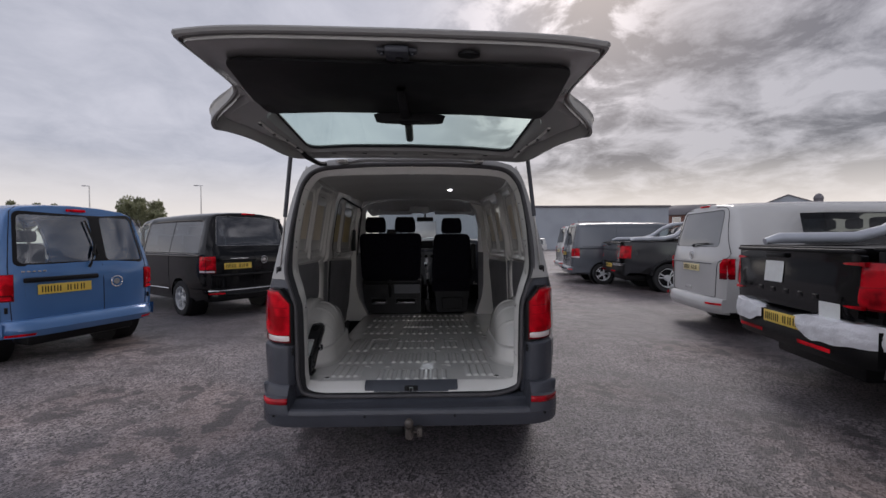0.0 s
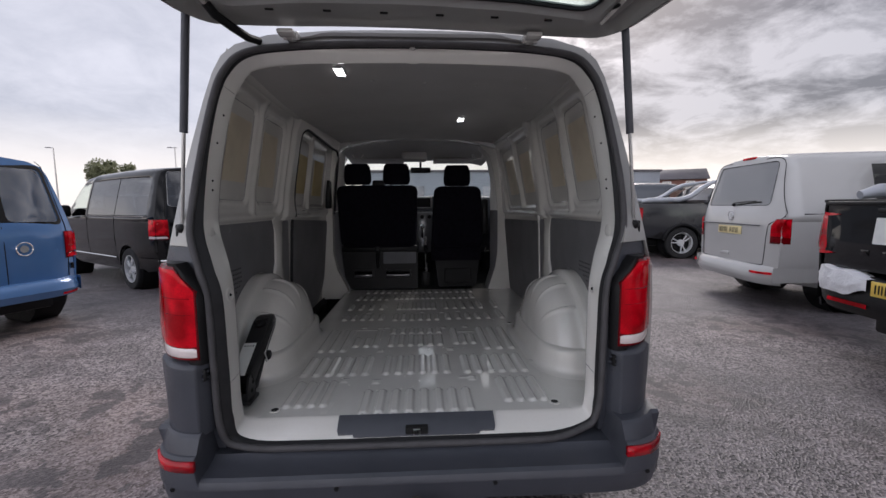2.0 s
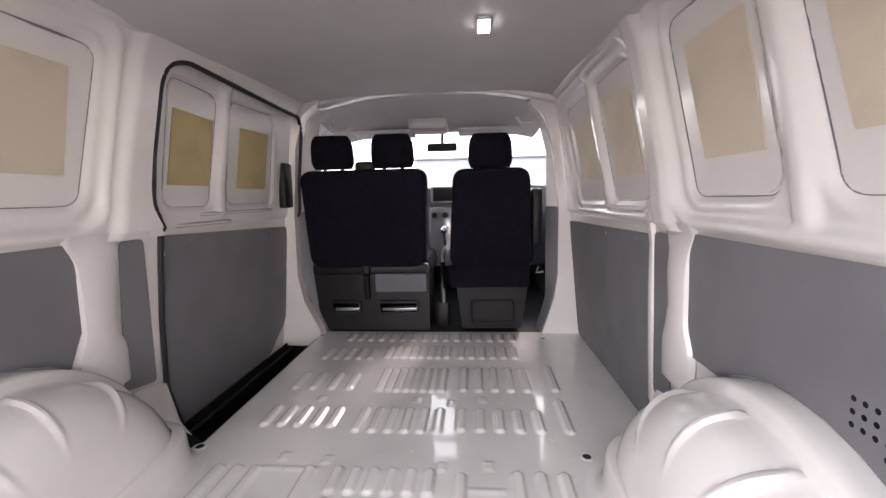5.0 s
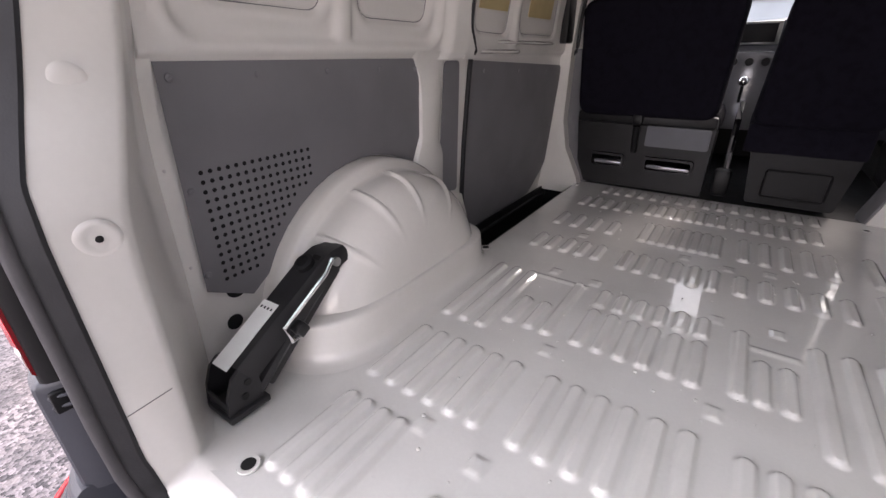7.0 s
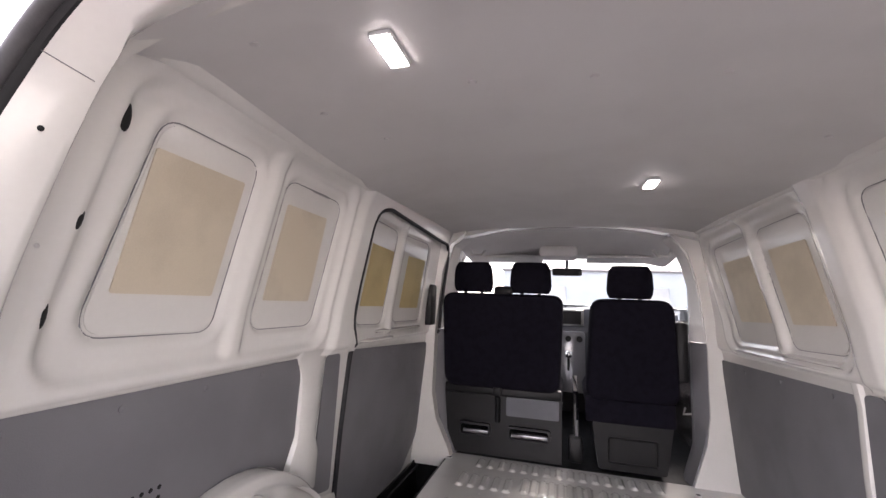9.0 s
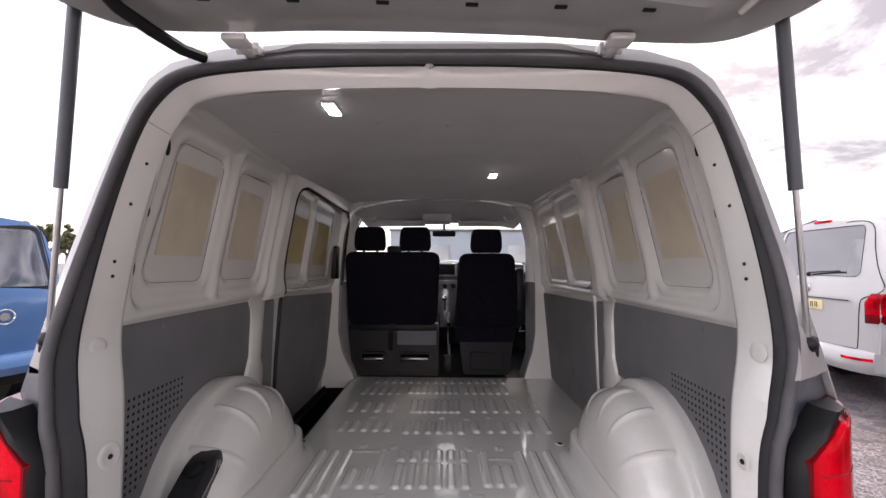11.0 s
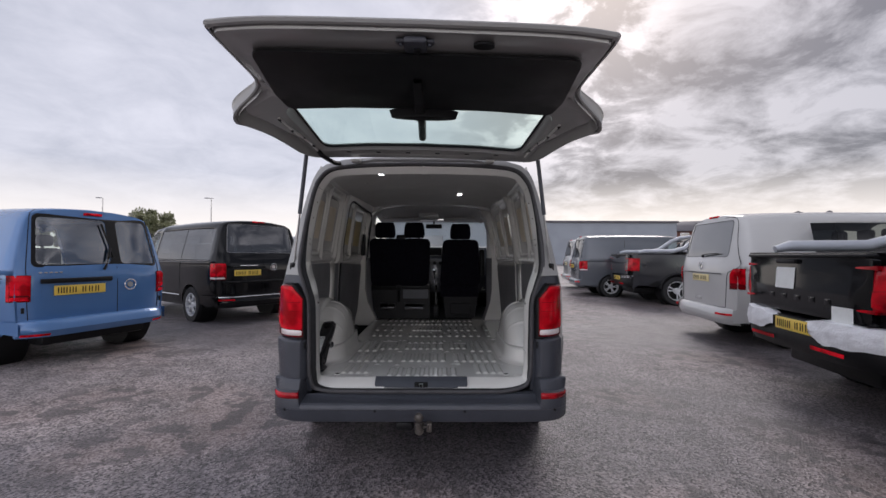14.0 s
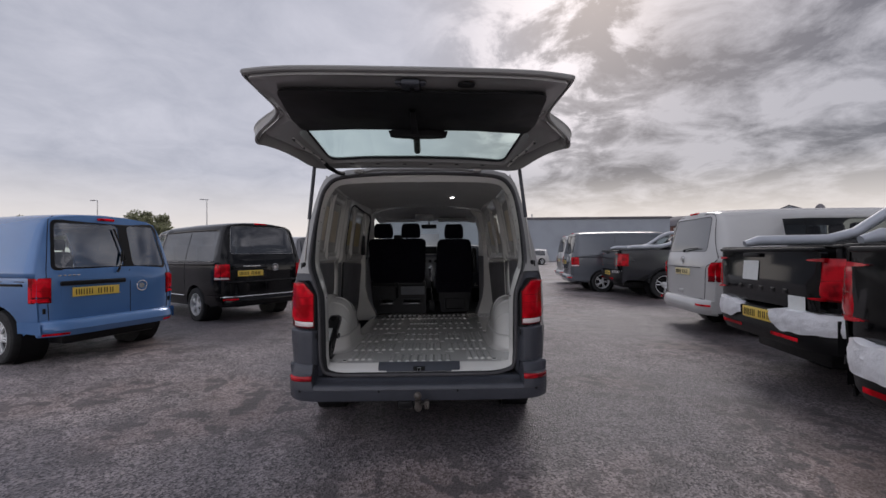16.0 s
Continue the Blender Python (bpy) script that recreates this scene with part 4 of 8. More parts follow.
# small holes in the pillar faces, a dimple with its bolt hole, weld seams
for s in (-1, 1):
    for z, u in ((1.66, 0.62), (1.545, 0.52), (1.405, 0.50), (1.372, 0.54)):
        bm = B()
        p = pillar_at(z, u)
        ball(bm, (s * p.x, p.y, p.z), 0.0042, (1.0, 1.0, 1.0), 8, 6)
        part("pillar_hole", bm, PLUG, VAN)
    p0, p1 = pillar_at(1.012, 0.0), pillar_at(1.012, 1.0)
    c = p0.lerp(p1, 0.68)
    d = (p1 - p0).normalized()
    nrm = Vector((-d.y, d.x, 0))
    if nrm.x > 0:
        nrm = -nrm
    turn = Matrix((nrm, d, Vector((0, 0, 1)))).transposed().to_4x4()
    bm = B()
    big_r = 1.0 if s < 0 else 0.55
    lathe(bm, [(r * big_r, h * big_r) for r, h in ((0.030, -0.0005), (0.026, 0.002), (0.020, 0.0026), (0.015, 0.001), (0.011, 0.0006), (0.005, 0.0006))], 24, Matrix.Translation(c) @ turn)
    for v in bm.verts:
        v.co.x *= s
    dim = part("pillar_dimple", bm, PAINT, VAN)
    bm = B()
    ball(bm, (s * (c.x + nrm.x * 0.0004), c.y + nrm.y * 0.0004, c.z), 0.0055, (1, 1, 1), 8, 6)
    part("pillar_hole", bm, PLUG, dim)
    # a shallow boss above it
    bm = B()
    lathe(bm, [(0.024, -0.0006), (0.020, 0.0012), (0.012, 0.0020), (0.0, 0.0022)], 24, Matrix.Translation(pillar_at(1.23, 0.50)) @ turn)
    for v in bm.verts:
        v.co.x *= s
    part("pillar_boss", bm, PAINT, VAN)
    for z in (0.705, 1.745):
        bm = B()
        q = [pillar_at(z, u) + nrm * 0.0003 for u in (0.0, 0.35, 0.7, 1.0)]
        tube(bm, [(s * p.x, p.y, p.z) for p in q], 0.0009, 5)
        part("weld_seam", bm, LINER, VAN)
    # screws on the flange beside the lining board
    for z in (1.27, 1.05, 0.84, 1.50, 1.72):
        w = min(half_rings, key=lambda r: abs(r[9].z - z) + (9 if r[9].x < 0.65 else 0))[9]
        bm = B()
        ball(bm, (s * (w.x + 0.001), w.y + 0.014, z), 0.0042, (0.6, 1, 1), 8, 6)
        part("flange_clip", bm, HEADLINER, VAN)

# rear bumper, step, sensors, tow ball, sill trim
bm = B()
rings = []
stations = [k / 30 for k in range(31)] + [0.786, 0.791, 0.796, 0.804, 0.95, 0.983]
for u in sorted([-u for u in stations if u > 0] + stations):
    x = 0.868 * u
    e = abs(u) ** 13
    c = sm((abs(x) - 0.682) / 0.016)
    yo = -0.092 + 0.12 * e
    ze = 0.462 + (0.070 - 0.07 * max(0.0, abs(x) - 0.69)) * c
    yi = 0.022 + c * (min(0.06, lamp_y(abs(x))) - 0.014 - 0.022)
    zi = 0.484 + 0.100 * c
    rings.append([(x, 0.18, 0.36), (x, yo + 0.06, 0.345), (x, yo + 0.022, 0.355), (x, yo + 0.010, 0.385), (x, yo + 0.004, 0.41), (x, yo + 0.001, 0.428), (x, yo - 0.004, 0.432), (x, yo - 0.003, ze - 0.022), (x, yo + 0.003, ze - 0.008), (x, yo + 0.016, ze), (x, yo + 0.034 - 0.010 * c, ze + 0.001),
                  (x, yi - 0.024 * (1 - c) - 0.012, ze + 0.006 + (zi - ze - 0.016) * c), (x, yi - 0.008, zi - 0.006), (x, yi, zi), (x, 0.18, zi)])
loft(bm, rings, True, True)
for s in (-1, 1):
    loft(bm, [[(s * 0.866, 0.030, 0.36), (s * 0.866, 0.030, 0.50)], [(s * 0.905, 0.32, 0.36), (s * 0.908, 0.32, 0.58)], [(s * 0.93, 0.60, 0.36), (s * 0.934, 0.60, 0.58)]])
part("rear_bumper", bm, TRIM, VAN, "charcoal plastic rear bumper with a step", 24)
for x in (-0.775, -0.255, 0.255, 0.775):
    bm = B()
    e = (abs(x) / 0.868) ** 13
    cyl(bm, (x, -0.080 + 0.12 * e, 0.424), (x, -0.0965 + 0.12 * e, 0.424), 0.0072)
    part("parking_sensor", bm, BLACK, VAN)
bm = B()
rings = []
for x, low in ((-0.281, 0.6), (-0.276, 1.0), (-0.226, 1.0), (-0.222, 1.3), (-0.2, 1.35), (-0.1, 1.35), (0.0, 1.35), (0.1, 1.35), (0.2, 1.35), (0.222, 1.3), (0.226, 1.0), (0.276, 1.0), (0.281, 0.6)):
    yl, zl = 0.078 - 0.024 * low, 0.541 - 0.020 * low
    rings.append([(x, 0.112, 0.546), (x, 0.119, 0.5575), (x, 0.114, 0.5615), (x, 0.086, 0.548), (x, 0.079, 0.5425), (x, yl + 0.004, zl + 0.006), (x, yl, zl), (x, yl + 0.004, zl - 0.006)])
loft(bm, rings, True, True)
trim = part("sill_trim", bm, TRIM, VAN, "charcoal plastic sill trim", 24)
bm = B()
box(bm, (0, 0.060, 0.527), (0.080, 0.026, 0.028), 0.004)
part("latch_recess", bm, PLUG, trim)
bm = B()
tube(bm, [(-0.010, 0.050, 0.512), (-0.010, 0.044, 0.536), (0.010, 0.044, 0.536), (0.010, 0.050, 0.512)], 0.004, 6)
part("latch_striker", bm, STEEL, trim, "steel latch striker")
bm = B()
cyl(bm, (0, -0.04, 0.345), (0, -0.15, 0.335), 0.024)
tube(bm, [(0, -0.05, 0.325), (0, -0.13, 0.325), (0, -0.172, 0.345), (0, -0.180, 0.395)], 0.018, 10)
ball(bm, (0, -0.180, 0.422), 0.0252)
tow = part("tow_ball", bm, TOWSTEEL, VAN, "worn grey steel tow ball")
bm = B()
box(bm, (0.055, -0.11, 0.345), (0.03, 0.05, 0.05), 0.006)
tube(bm, [(0.02, -0.16, 0.36), (0.05, -0.17, 0.37), (0.05, -0.17, 0.35)], 0.006, 6)
part("tow_shackle", bm, TOWSTEEL, VAN)
bm = B()
box(bm, (-0.09, -0.02, 0.32), (0.10, 0.06, 0.05), 0.012)
part("tow_socket", bm, BLACK, VAN)


# ---- load bay floor: one pressed sheet with rows of ribs ----
def rib_list():
    ribs = []

    def row(y0, y1, x0, x1, n):
        for k in range(n):
            ribs.append((x0 + (x1 - x0) * k / max(1, n - 1), y0, y1))
    row(0.205, 0.405, -0.50, -0.36, 4)
    row(0.14, 0.305, -0.20, 0.20, 8)
    row(0.205, 0.405, 0.36, 0.50, 4)
    row(0.495, 0.70, -0.515, -0.24, 6)
    row(0.495, 0.70, -0.145, 0.135, 6)
    row(0.49, 0.69, 0.23, 0.495, 6)
    row(0.81, 1.165, -0.515, -0.40, 3)
    row(0.875, 1.00, -0.345, -0.285, 2)
    row(0.875, 1.165, -0.235, -0.235, 1)
    row(0.875, 1.04, -0.15, 0.12, 6)
    row(0.89, 1.155, 0.21, 0.21, 1)
    row(0.89, 1.035, 0.255, 0.305, 2)
    row(0.80, 1.17, 0.37, 0.50, 3)
    row(1.09, 1.17, -0.15, 0.12, 6)
    row(1.385, 1.52, -0.16, 0.12, 6)
    row(1.40, 1.52, 0.20, 0.47, 5)
    row(1.41, 1.52, -0.50, -0.26, 5)
    row(1.68, 1.88, -0.15, 0.11, 8)
    row(1.69, 1.89, 0.20, 0.46, 5)
    row(1.69, 1.82, -0.51, -0.28, 4)
    row(2.03, 2.17, -0.19, 0.11, 8)
    row(2.03, 2.16, 0.18, 0.44, 6)
    row(2.01, 2.13, -0.50, -0.27, 5)
    row(2.27, 2.36, -0.45, 0.45, 16)
    row(1.40, 1.60, 0.565, 0.565, 1)
    row(1.70, 1.92, 0.575, 0.575, 1)
    return ribs


def floor_sheet(x0, x1, y0, y1, step):
    nx, ny = int((x1 - x0) / step), int((y1 - y0) / step)
    X, Y = np.meshgrid(np.linspace(x0, x1, nx + 1), np.linspace(y0, y1, ny + 1))
    Z = np.full_like(X, 0.5555)
    for x, ya, yb in rib_list():
        dy = np.maximum(np.maximum(ya - Y, Y - yb), 0.0)
        d = np.sqrt((X - x) ** 2 + dy ** 2)
        t = np.clip((0.0180 - d) / 0.0065, 0, 1)
        Z += 0.0098 * t * t * (3 - 2 * t)
    # stepped pressings between the rib rows, and shallow dents
    for cx, cy, hw, hh, up in ((-0.30, 1.175, 0.085, 0.006, 0.003), (0.28, 1.105, 0.05, 0.006, 0.003), (0.22, 0.43, 0.03, 0.006, 0.003)):
        d = np.maximum(np.abs(X - cx) - hw, np.abs(Y - cy) - hh)
        t = np.clip((0.008 - d) / 0.010, 0, 1)
        Z += up * t
    for cx, cy in ((0.15, 1.20), (-0.20, 0.80), (0.17, 0.80), (-0.18, 0.41), (0.29, 1.21), (-0.34, 1.23), (-0.20, 1.22), (0.28, 1.61), (0.16, 1.58), (-0.32, 0.43), (0.24, 0.42), (-0.36, 1.60), (0.02, 1.60), (0.56, 0.60)):
        d = np.maximum(np.abs(X - cx) - 0.010, np.abs(Y - cy) - 0.016)
        t = np.clip((0.008 - d) / 0.008, 0, 1)
        Z += 0.004 * t
    Z += 0.0012 * np.sin(3.1 * X + 1.0) * np.sin(2.3 * Y)
    keep = ~((X[:-1, :-1] < -0.652) & (Y[:-1, :-1] > 1.275))
    V = np.stack([X, Y, Z], -1).reshape(-1, 3)
    idx = np.arange((nx + 1) * (ny + 1)).reshape(ny + 1, nx + 1)
    quads = np.stack([idx[:-1, :-1], idx[:-1, 1:], idx[1:, 1:], idx[1:, :-1]], -1)[keep]
    me = bpy.data.meshes.new("load_floor")
    me.from_pydata(V.tolist(), [], quads.reshape(-1, 4).tolist())
    me.polygons.foreach_set("use_smooth", [True] * len(me.polygons))
    me.update()
    return me


FLOORPAINT = material("floor_paint", (0.71, 0.70, 0.665), 0.16, vary=0.07, scale=5, coat=1.0, grain=0.012, grain_scale=140, rough_vary=0.05)
FLOORPAINT.node_tree.nodes["Principled BSDF"].inputs["Coat Roughness"].default_value = 0.035
me = floor_sheet(-0.84, 0.84, 0.125, 2.42, 0.0052)
me.materials.append(FLOORPAINT)
lf = new("load_floor", me)
lf.parent = VAN
lf["label"] = "pressed steel load floor with rows of ribs"
for x, y, r in ((-0.532, 0.172, 0.014), (0.532, 0.172, 0.014), (-0.640, 1.262, 0.013), (0.585, 1.262, 0.013), (-0.634, 2.33, 0.011), (0.62, 2.30, 0.011)):
    bm = B()
    lathe(bm, [(r * 1.55, 0.0), (r * 1.5, 0.0035), (r * 1.05, 0.0035), (r, 0.001), (0.0, 0.001)], 16, Matrix.Translation((x, y, 0.5578)) @ Matrix.Rotation(-math.pi / 2, 4, "Y"))
    p = part("floor_boss", bm, FLOORPAINT, VAN)
    bm = B()
    lathe(bm, [(r, 0.0), (0.0, 0.0)], 14, Matrix.Translation((x, y, 0.5612)) @ Matrix.Rotation(-math.pi / 2, 4, "Y"))
    part("floor_hole", bm, PLUG, p)

# drops of water and grit lying on the paint
rng = random.Random(4)
bm = B()
for k in range(170):
    x, y = rng.uniform(-0.56, 0.58), 0.16 + 2.1 * rng.random()
    r = rng.choice((0.0016, 0.0022, 0.003, 0.0045))
    ball(bm, (x, y, 0.5575 + 0.002), r, (1.0, rng.uniform(0.7, 1.3), 0.5), 7, 5)
tagged(part("water_drops", bm, FLOORPAINT, lf), "small pale drops and grit", "", "", "stuff")


# ---- wheel housings in the load bay ----
def wheel_box(s):
    bm = B()
    cy, zc = 0.83, 0.545
    prof = [(0.835, 0.434), (0.80, 0.433), (0.776, 0.431), (0.768, 0.424), (0.763, 0.407), (0.755, 0.401), (0.735, 0.397), (0.715, 0.394), (0.695, 0.389), (0.675, 0.380), (0.658, 0.368), (0.642, 0.352), (0.629, 0.333), (0.618, 0.310), (0.610, 0.285), (0.604, 0.25), (0.600, 0.20), (0.598, 0.10), (0.597, 0.0)]
    rings = []
    n = 160
    for k in range(n + 1):
        a = math.pi * k / n
        ring = []
        for x, r in prof:
            ry = r * 1.0
            emb = 0.0
            if 0.61 < x < 0.75:
                for c in (1.06, 1.56, 1.92, 2.33):
                    emb += 0.010 * math.exp(-((a - c) / 0.024) ** 4)
            y = cy + (ry + emb) * math.cos(a) * 0.98
            z = zc + (ry + emb) * math.sin(a) * 0.985
            foot = sm((0.64 - z) / 0.06) * 0.018 if z < 0.64 and x < 0.70 else 0.0
            ring.append((s * (x - foot), y, max(z, 0.55)))
        rings.append(ring)
    loft(bm, rings)
    # stepped foot round the housing
    path = rounded([(0.84, cy - 0.418), (0.660, cy - 0.402), (0.592, cy - 0.30), (0.592, cy + 0.30), (0.660, cy + 0.402), (0.84, cy + 0.418), (1.2, cy + 0.5), (1.2, cy - 0.5)], 0.10, 8)
    path = [p for p in path if p[0] < 0.842]
    rings = []
    for k, (px, py) in enumerate(path):
        q0, q1 = path[max(0, k - 1)], path[min(len(path) - 1, k + 1)]
        tx, ty = q1[0] - q0[0], q1[1] - q0[1]
        ln = math.hypot(tx, ty) or 1.0
        nx, ny = -ty / ln, tx / ln
        rings.append([(s * (px + nx * d), py + ny * d, z) for d, z in ((-0.03, 0.668), (-0.004, 0.664), (0.003, 0.659), (0.006, 0.650), (0.010, 0.610), (0.013, 0.585), (0.017, 0.571), (0.025, 0.562), (0.036, 0.558), (0.055, 0.5555))])
    loft(bm, rings)
    part("wheel_housing", bm, PAINT, VAN, "light grey pressed steel wheel housing")


for s in (-1, 1):
    wheel_box(s)


# ---- load bay walls ----
def wall_f(s, off=0.0):
    return lambda y, z: (s * (inner_w(y, z) + off), y, z)


def dense(poly, step=0.06):
    """The same outline with its long edges divided."""
    out = []
    for (ax, ay), (bx, by) in zip(poly, poly[1:] + poly[:1]):
        n = max(1, int(math.hypot(bx - ax, by - ay) / step))
        out += [(ax + (bx - ax) * k / n, ay + (by - ay) * k / n) for k in range(n)]
    return out


def far_off(quad, Y, Z, r):
    """Signed distance from a four-cornered outline (anticlockwise) with rounded corners; below 0 inside."""
    tot, worst = 0.0, -9.0
    for (ax, az), (bx, bz) in zip(quad, quad[1:] + quad[:1]):
        q = math.hypot(bx - ax, bz - az)
        v = ((Y - ax) * (bz - az) - (Z - az) * (bx - ax)) / q + r
        worst = np.maximum(worst, v)
        tot = tot + np.maximum(v, 0.0) ** 2
    return np.where(worst > 0, np.sqrt(tot), worst) - r


def soft(v):
    v = np.clip(v, 0.0, 1.0)
    return v * v * (3 - 2 * v)


DOOR_EDGE = [(1.412, 1.235), (1.352, 1.335), (1.358, 1.50), (1.385, 1.735), (1.42, 1.800), (1.49, 1.822), (2.33, 1.785), (2.385, 1.70)]
# pressed blank windows (quads, anticlockwise in y, z) with the tan board seen in each, and the recesses that hold them
LEFT_BLANKS = [([(0.412, 1.345), (0.727, 1.340), (0.776, 1.785), (0.478, 1.785)], [(0.462, 1.432), (0.700, 1.432), (0.728, 1.714), (0.482, 1.714)]),
               ([(0.842, 1.337), (1.153, 1.337), (1.212, 1.783), (0.894, 1.783)], [(0.886, 1.424), (1.110, 1.424), (1.128, 1.706), (0.916, 1.706)])]
DOOR_BLANKS = [([(1.445, 1.325), (1.700, 1.320), (1.737, 1.768), (1.470, 1.785)], [(1.475, 1.408), (1.690, 1.408), (1.710, 1.664), (1.496, 1.676)]),
               ([(1.800, 1.325), (2.170, 1.325), (2.165, 1.768), (1.805, 1.768)], [(1.875, 1.400), (2.110, 1.400), (2.120, 1.665), (1.890, 1.665)])]
RIGHT_BLANKS = [([(0.455, 1.335), (0.774, 1.330), (0.872, 1.798), (0.555, 1.798)], [(0.500, 1.432), (0.745, 1.432), (0.805, 1.722), (0.560, 1.722)]),
                ([(0.885, 1.330), (1.210, 1.325), (1.300, 1.795), (0.965, 1.798)], [(0.940, 1.424), (1.160, 1.424), (1.215, 1.712), (0.985, 1.712)]),
                ([(1.445, 1.315), (1.762, 1.308), (1.885, 1.785), (1.530, 1.795)], [(1.500, 1.410), (1.735, 1.405), (1.800, 1.690), (1.560, 1.695)]),
                ([(1.820, 1.308), (2.200, 1.300), (2.335, 1.765), (1.945, 1.780)], [(1.880, 1.405), (2.150, 1.400), (2.230, 1.680), (1.960, 1.685)])]
LEFT_RECESS = [[(0.350, 1.283), (1.185, 1.283), (1.246, 1.832), (0.412, 1.832)]]
RIGHT_RECESS = [[(0.400, 1.283), (1.250, 1.280), (1.345, 1.835), (0.480, 1.835)], [(1.405, 1.278), (2.240, 1.268), (2.385, 1.81), (1.490, 1.832)]]


def pressing(s, door, Y, Z):
    """Depth of the wall's pressings behind its plane: recess, blanks, the post between them and the rounded pillars."""
    blanks_ = DOOR_BLANKS if door else (LEFT_BLANKS if s < 0 else RIGHT_BLANKS)
    recess = [] if door else (LEFT_RECESS if s < 0 else RIGHT_RECESS)
    D = np.zeros_like(Y)
    for q in recess:
        sd = far_off(q, Y, Z, 0.06)
        D += 0.017 * soft(0.5 - sd / 0.032) - 0.004 * np.exp(-((sd - 0.016) / 0.012) ** 2)
    for k, (q, _) in enumerate(blanks_):
        sd = far_off(q, Y, Z, 0.05)
        D += 0.011 * soft(0.5 - sd / 0.010)
        if not door:
            D -= 0.0035 * np.exp(-((sd - 0.020) / 0.009) ** 2)
        if k % 2 == 0:
            (bx, bz), (tx, tz), (cx, cz), (ex, ez) = q[1], q[2], blanks_[k + 1][0][0], blanks_[k + 1][0][3]
            mid_y = 0.5 * (bx + cx) + (0.5 * (tx + ex) - 0.5 * (bx + cx)) * (Z - bz) / (tz - bz)
            D -= 0.015 * soft(1.25 - np.abs(Y - mid_y) / 0.034) * soft((Z - 1.27) / 0.03) * soft((1.845 - Z) / 0.03)
    if not door:
        lean = 0.13 * (Z - 1.34) if s < 0 else 0.17 * (Z - 1.34)
        a = 1.215 if s < 0 else 1.262
        b = 2.9 if s < 0 else 1.408
        D -= 0.020 * soft((Y - a - lean) / 0.045) * soft((b + lean - Y) / 0.045 + (1.0 if s < 0 else 0.0))
    return D


def relief(name, s, door, y0, y1, z0, z1, off, step=0.008):
    ny, nz = int((y1 - y0) / step), int((z1 - z0) / step)
    Y, Z = np.meshgrid(np.linspace(y0, y1, ny + 1), np.linspace(z0, z1, nz + 1))
    W = np.vectorize(inner_w)(Y, Z) + off + pressing(s, door, Y, Z)
    V = np.stack([s * W, Y, Z], -1).reshape(-1, 3)
    idx = np.arange((ny + 1) * (nz + 1)).reshape(nz + 1, ny + 1)
    quads = np.stack([idx[:-1, :-1], idx[:-1, 1:], idx[1:, 1:], idx[1:, :-1]], -1).reshape(-1, 4)
    if s > 0:
        quads = quads[:, ::-1]
    me = bpy.data.meshes.new(name)
    me.from_pydata(V.tolist(), [], quads.tolist())
    me.polygons.foreach_set("use_smooth", [True] * len(me.polygons))
    me.update()
    me.materials.append(PAINT)
    ob = new(name, me)
    ob.parent = VAN
    ob["label"] = "light grey pressed steel wall with blank window panels"
    return ob


def blanks(s, specs, deep, parent, board=HARDBOARD):
    """Inset sheets of the blank windows, each with a tan board seen in it."""
    def on(off):
        return lambda y, z: (s * (inner_w(y, z) + off), y, z)
    for quad, tan in specs:
        c = Vector((sum(p[0] for p in quad) / 4, sum(p[1] for p in quad) / 4))
        small = [(c.x + (y - c.x) * (1 - 0.012 / abs(y - c.x)), c.y + (z - c.y) * (1 - 0.011 / abs(z - c.y))) for y, z in quad]
        bm = B()
        sheet(bm, rounded(small, 0.05, 6), [], on(deep - 0.0022), 0.0018 * s, 0.08)
        p = part("blank_panel", bm, PAINT, parent)
        # dark grey tube: the shading at the panel's edge put into colour
        bm = B()
        edge = [(c.x + (y - c.x) * (1 - 0.006 / abs(y - c.x)), c.y + (z - c.y) * (1 - 0.006 / abs(z - c.y))) for y, z in quad]
        tube(bm, [on(deep - 0.0008)(y, z) for y, z in rounded(edge, 0.05, 6)], 0.0014, 5, True)
        part("panel_edge_shade", bm, LINER, p)
        bm = B()
        sheet(bm, rounded(tan, 0.004, 1), [], on(deep - 0.0062), 0.003 * s, 0.10)
        part("tan_board", bm, board, p, "tan hardboard sheet in the blank window panel")


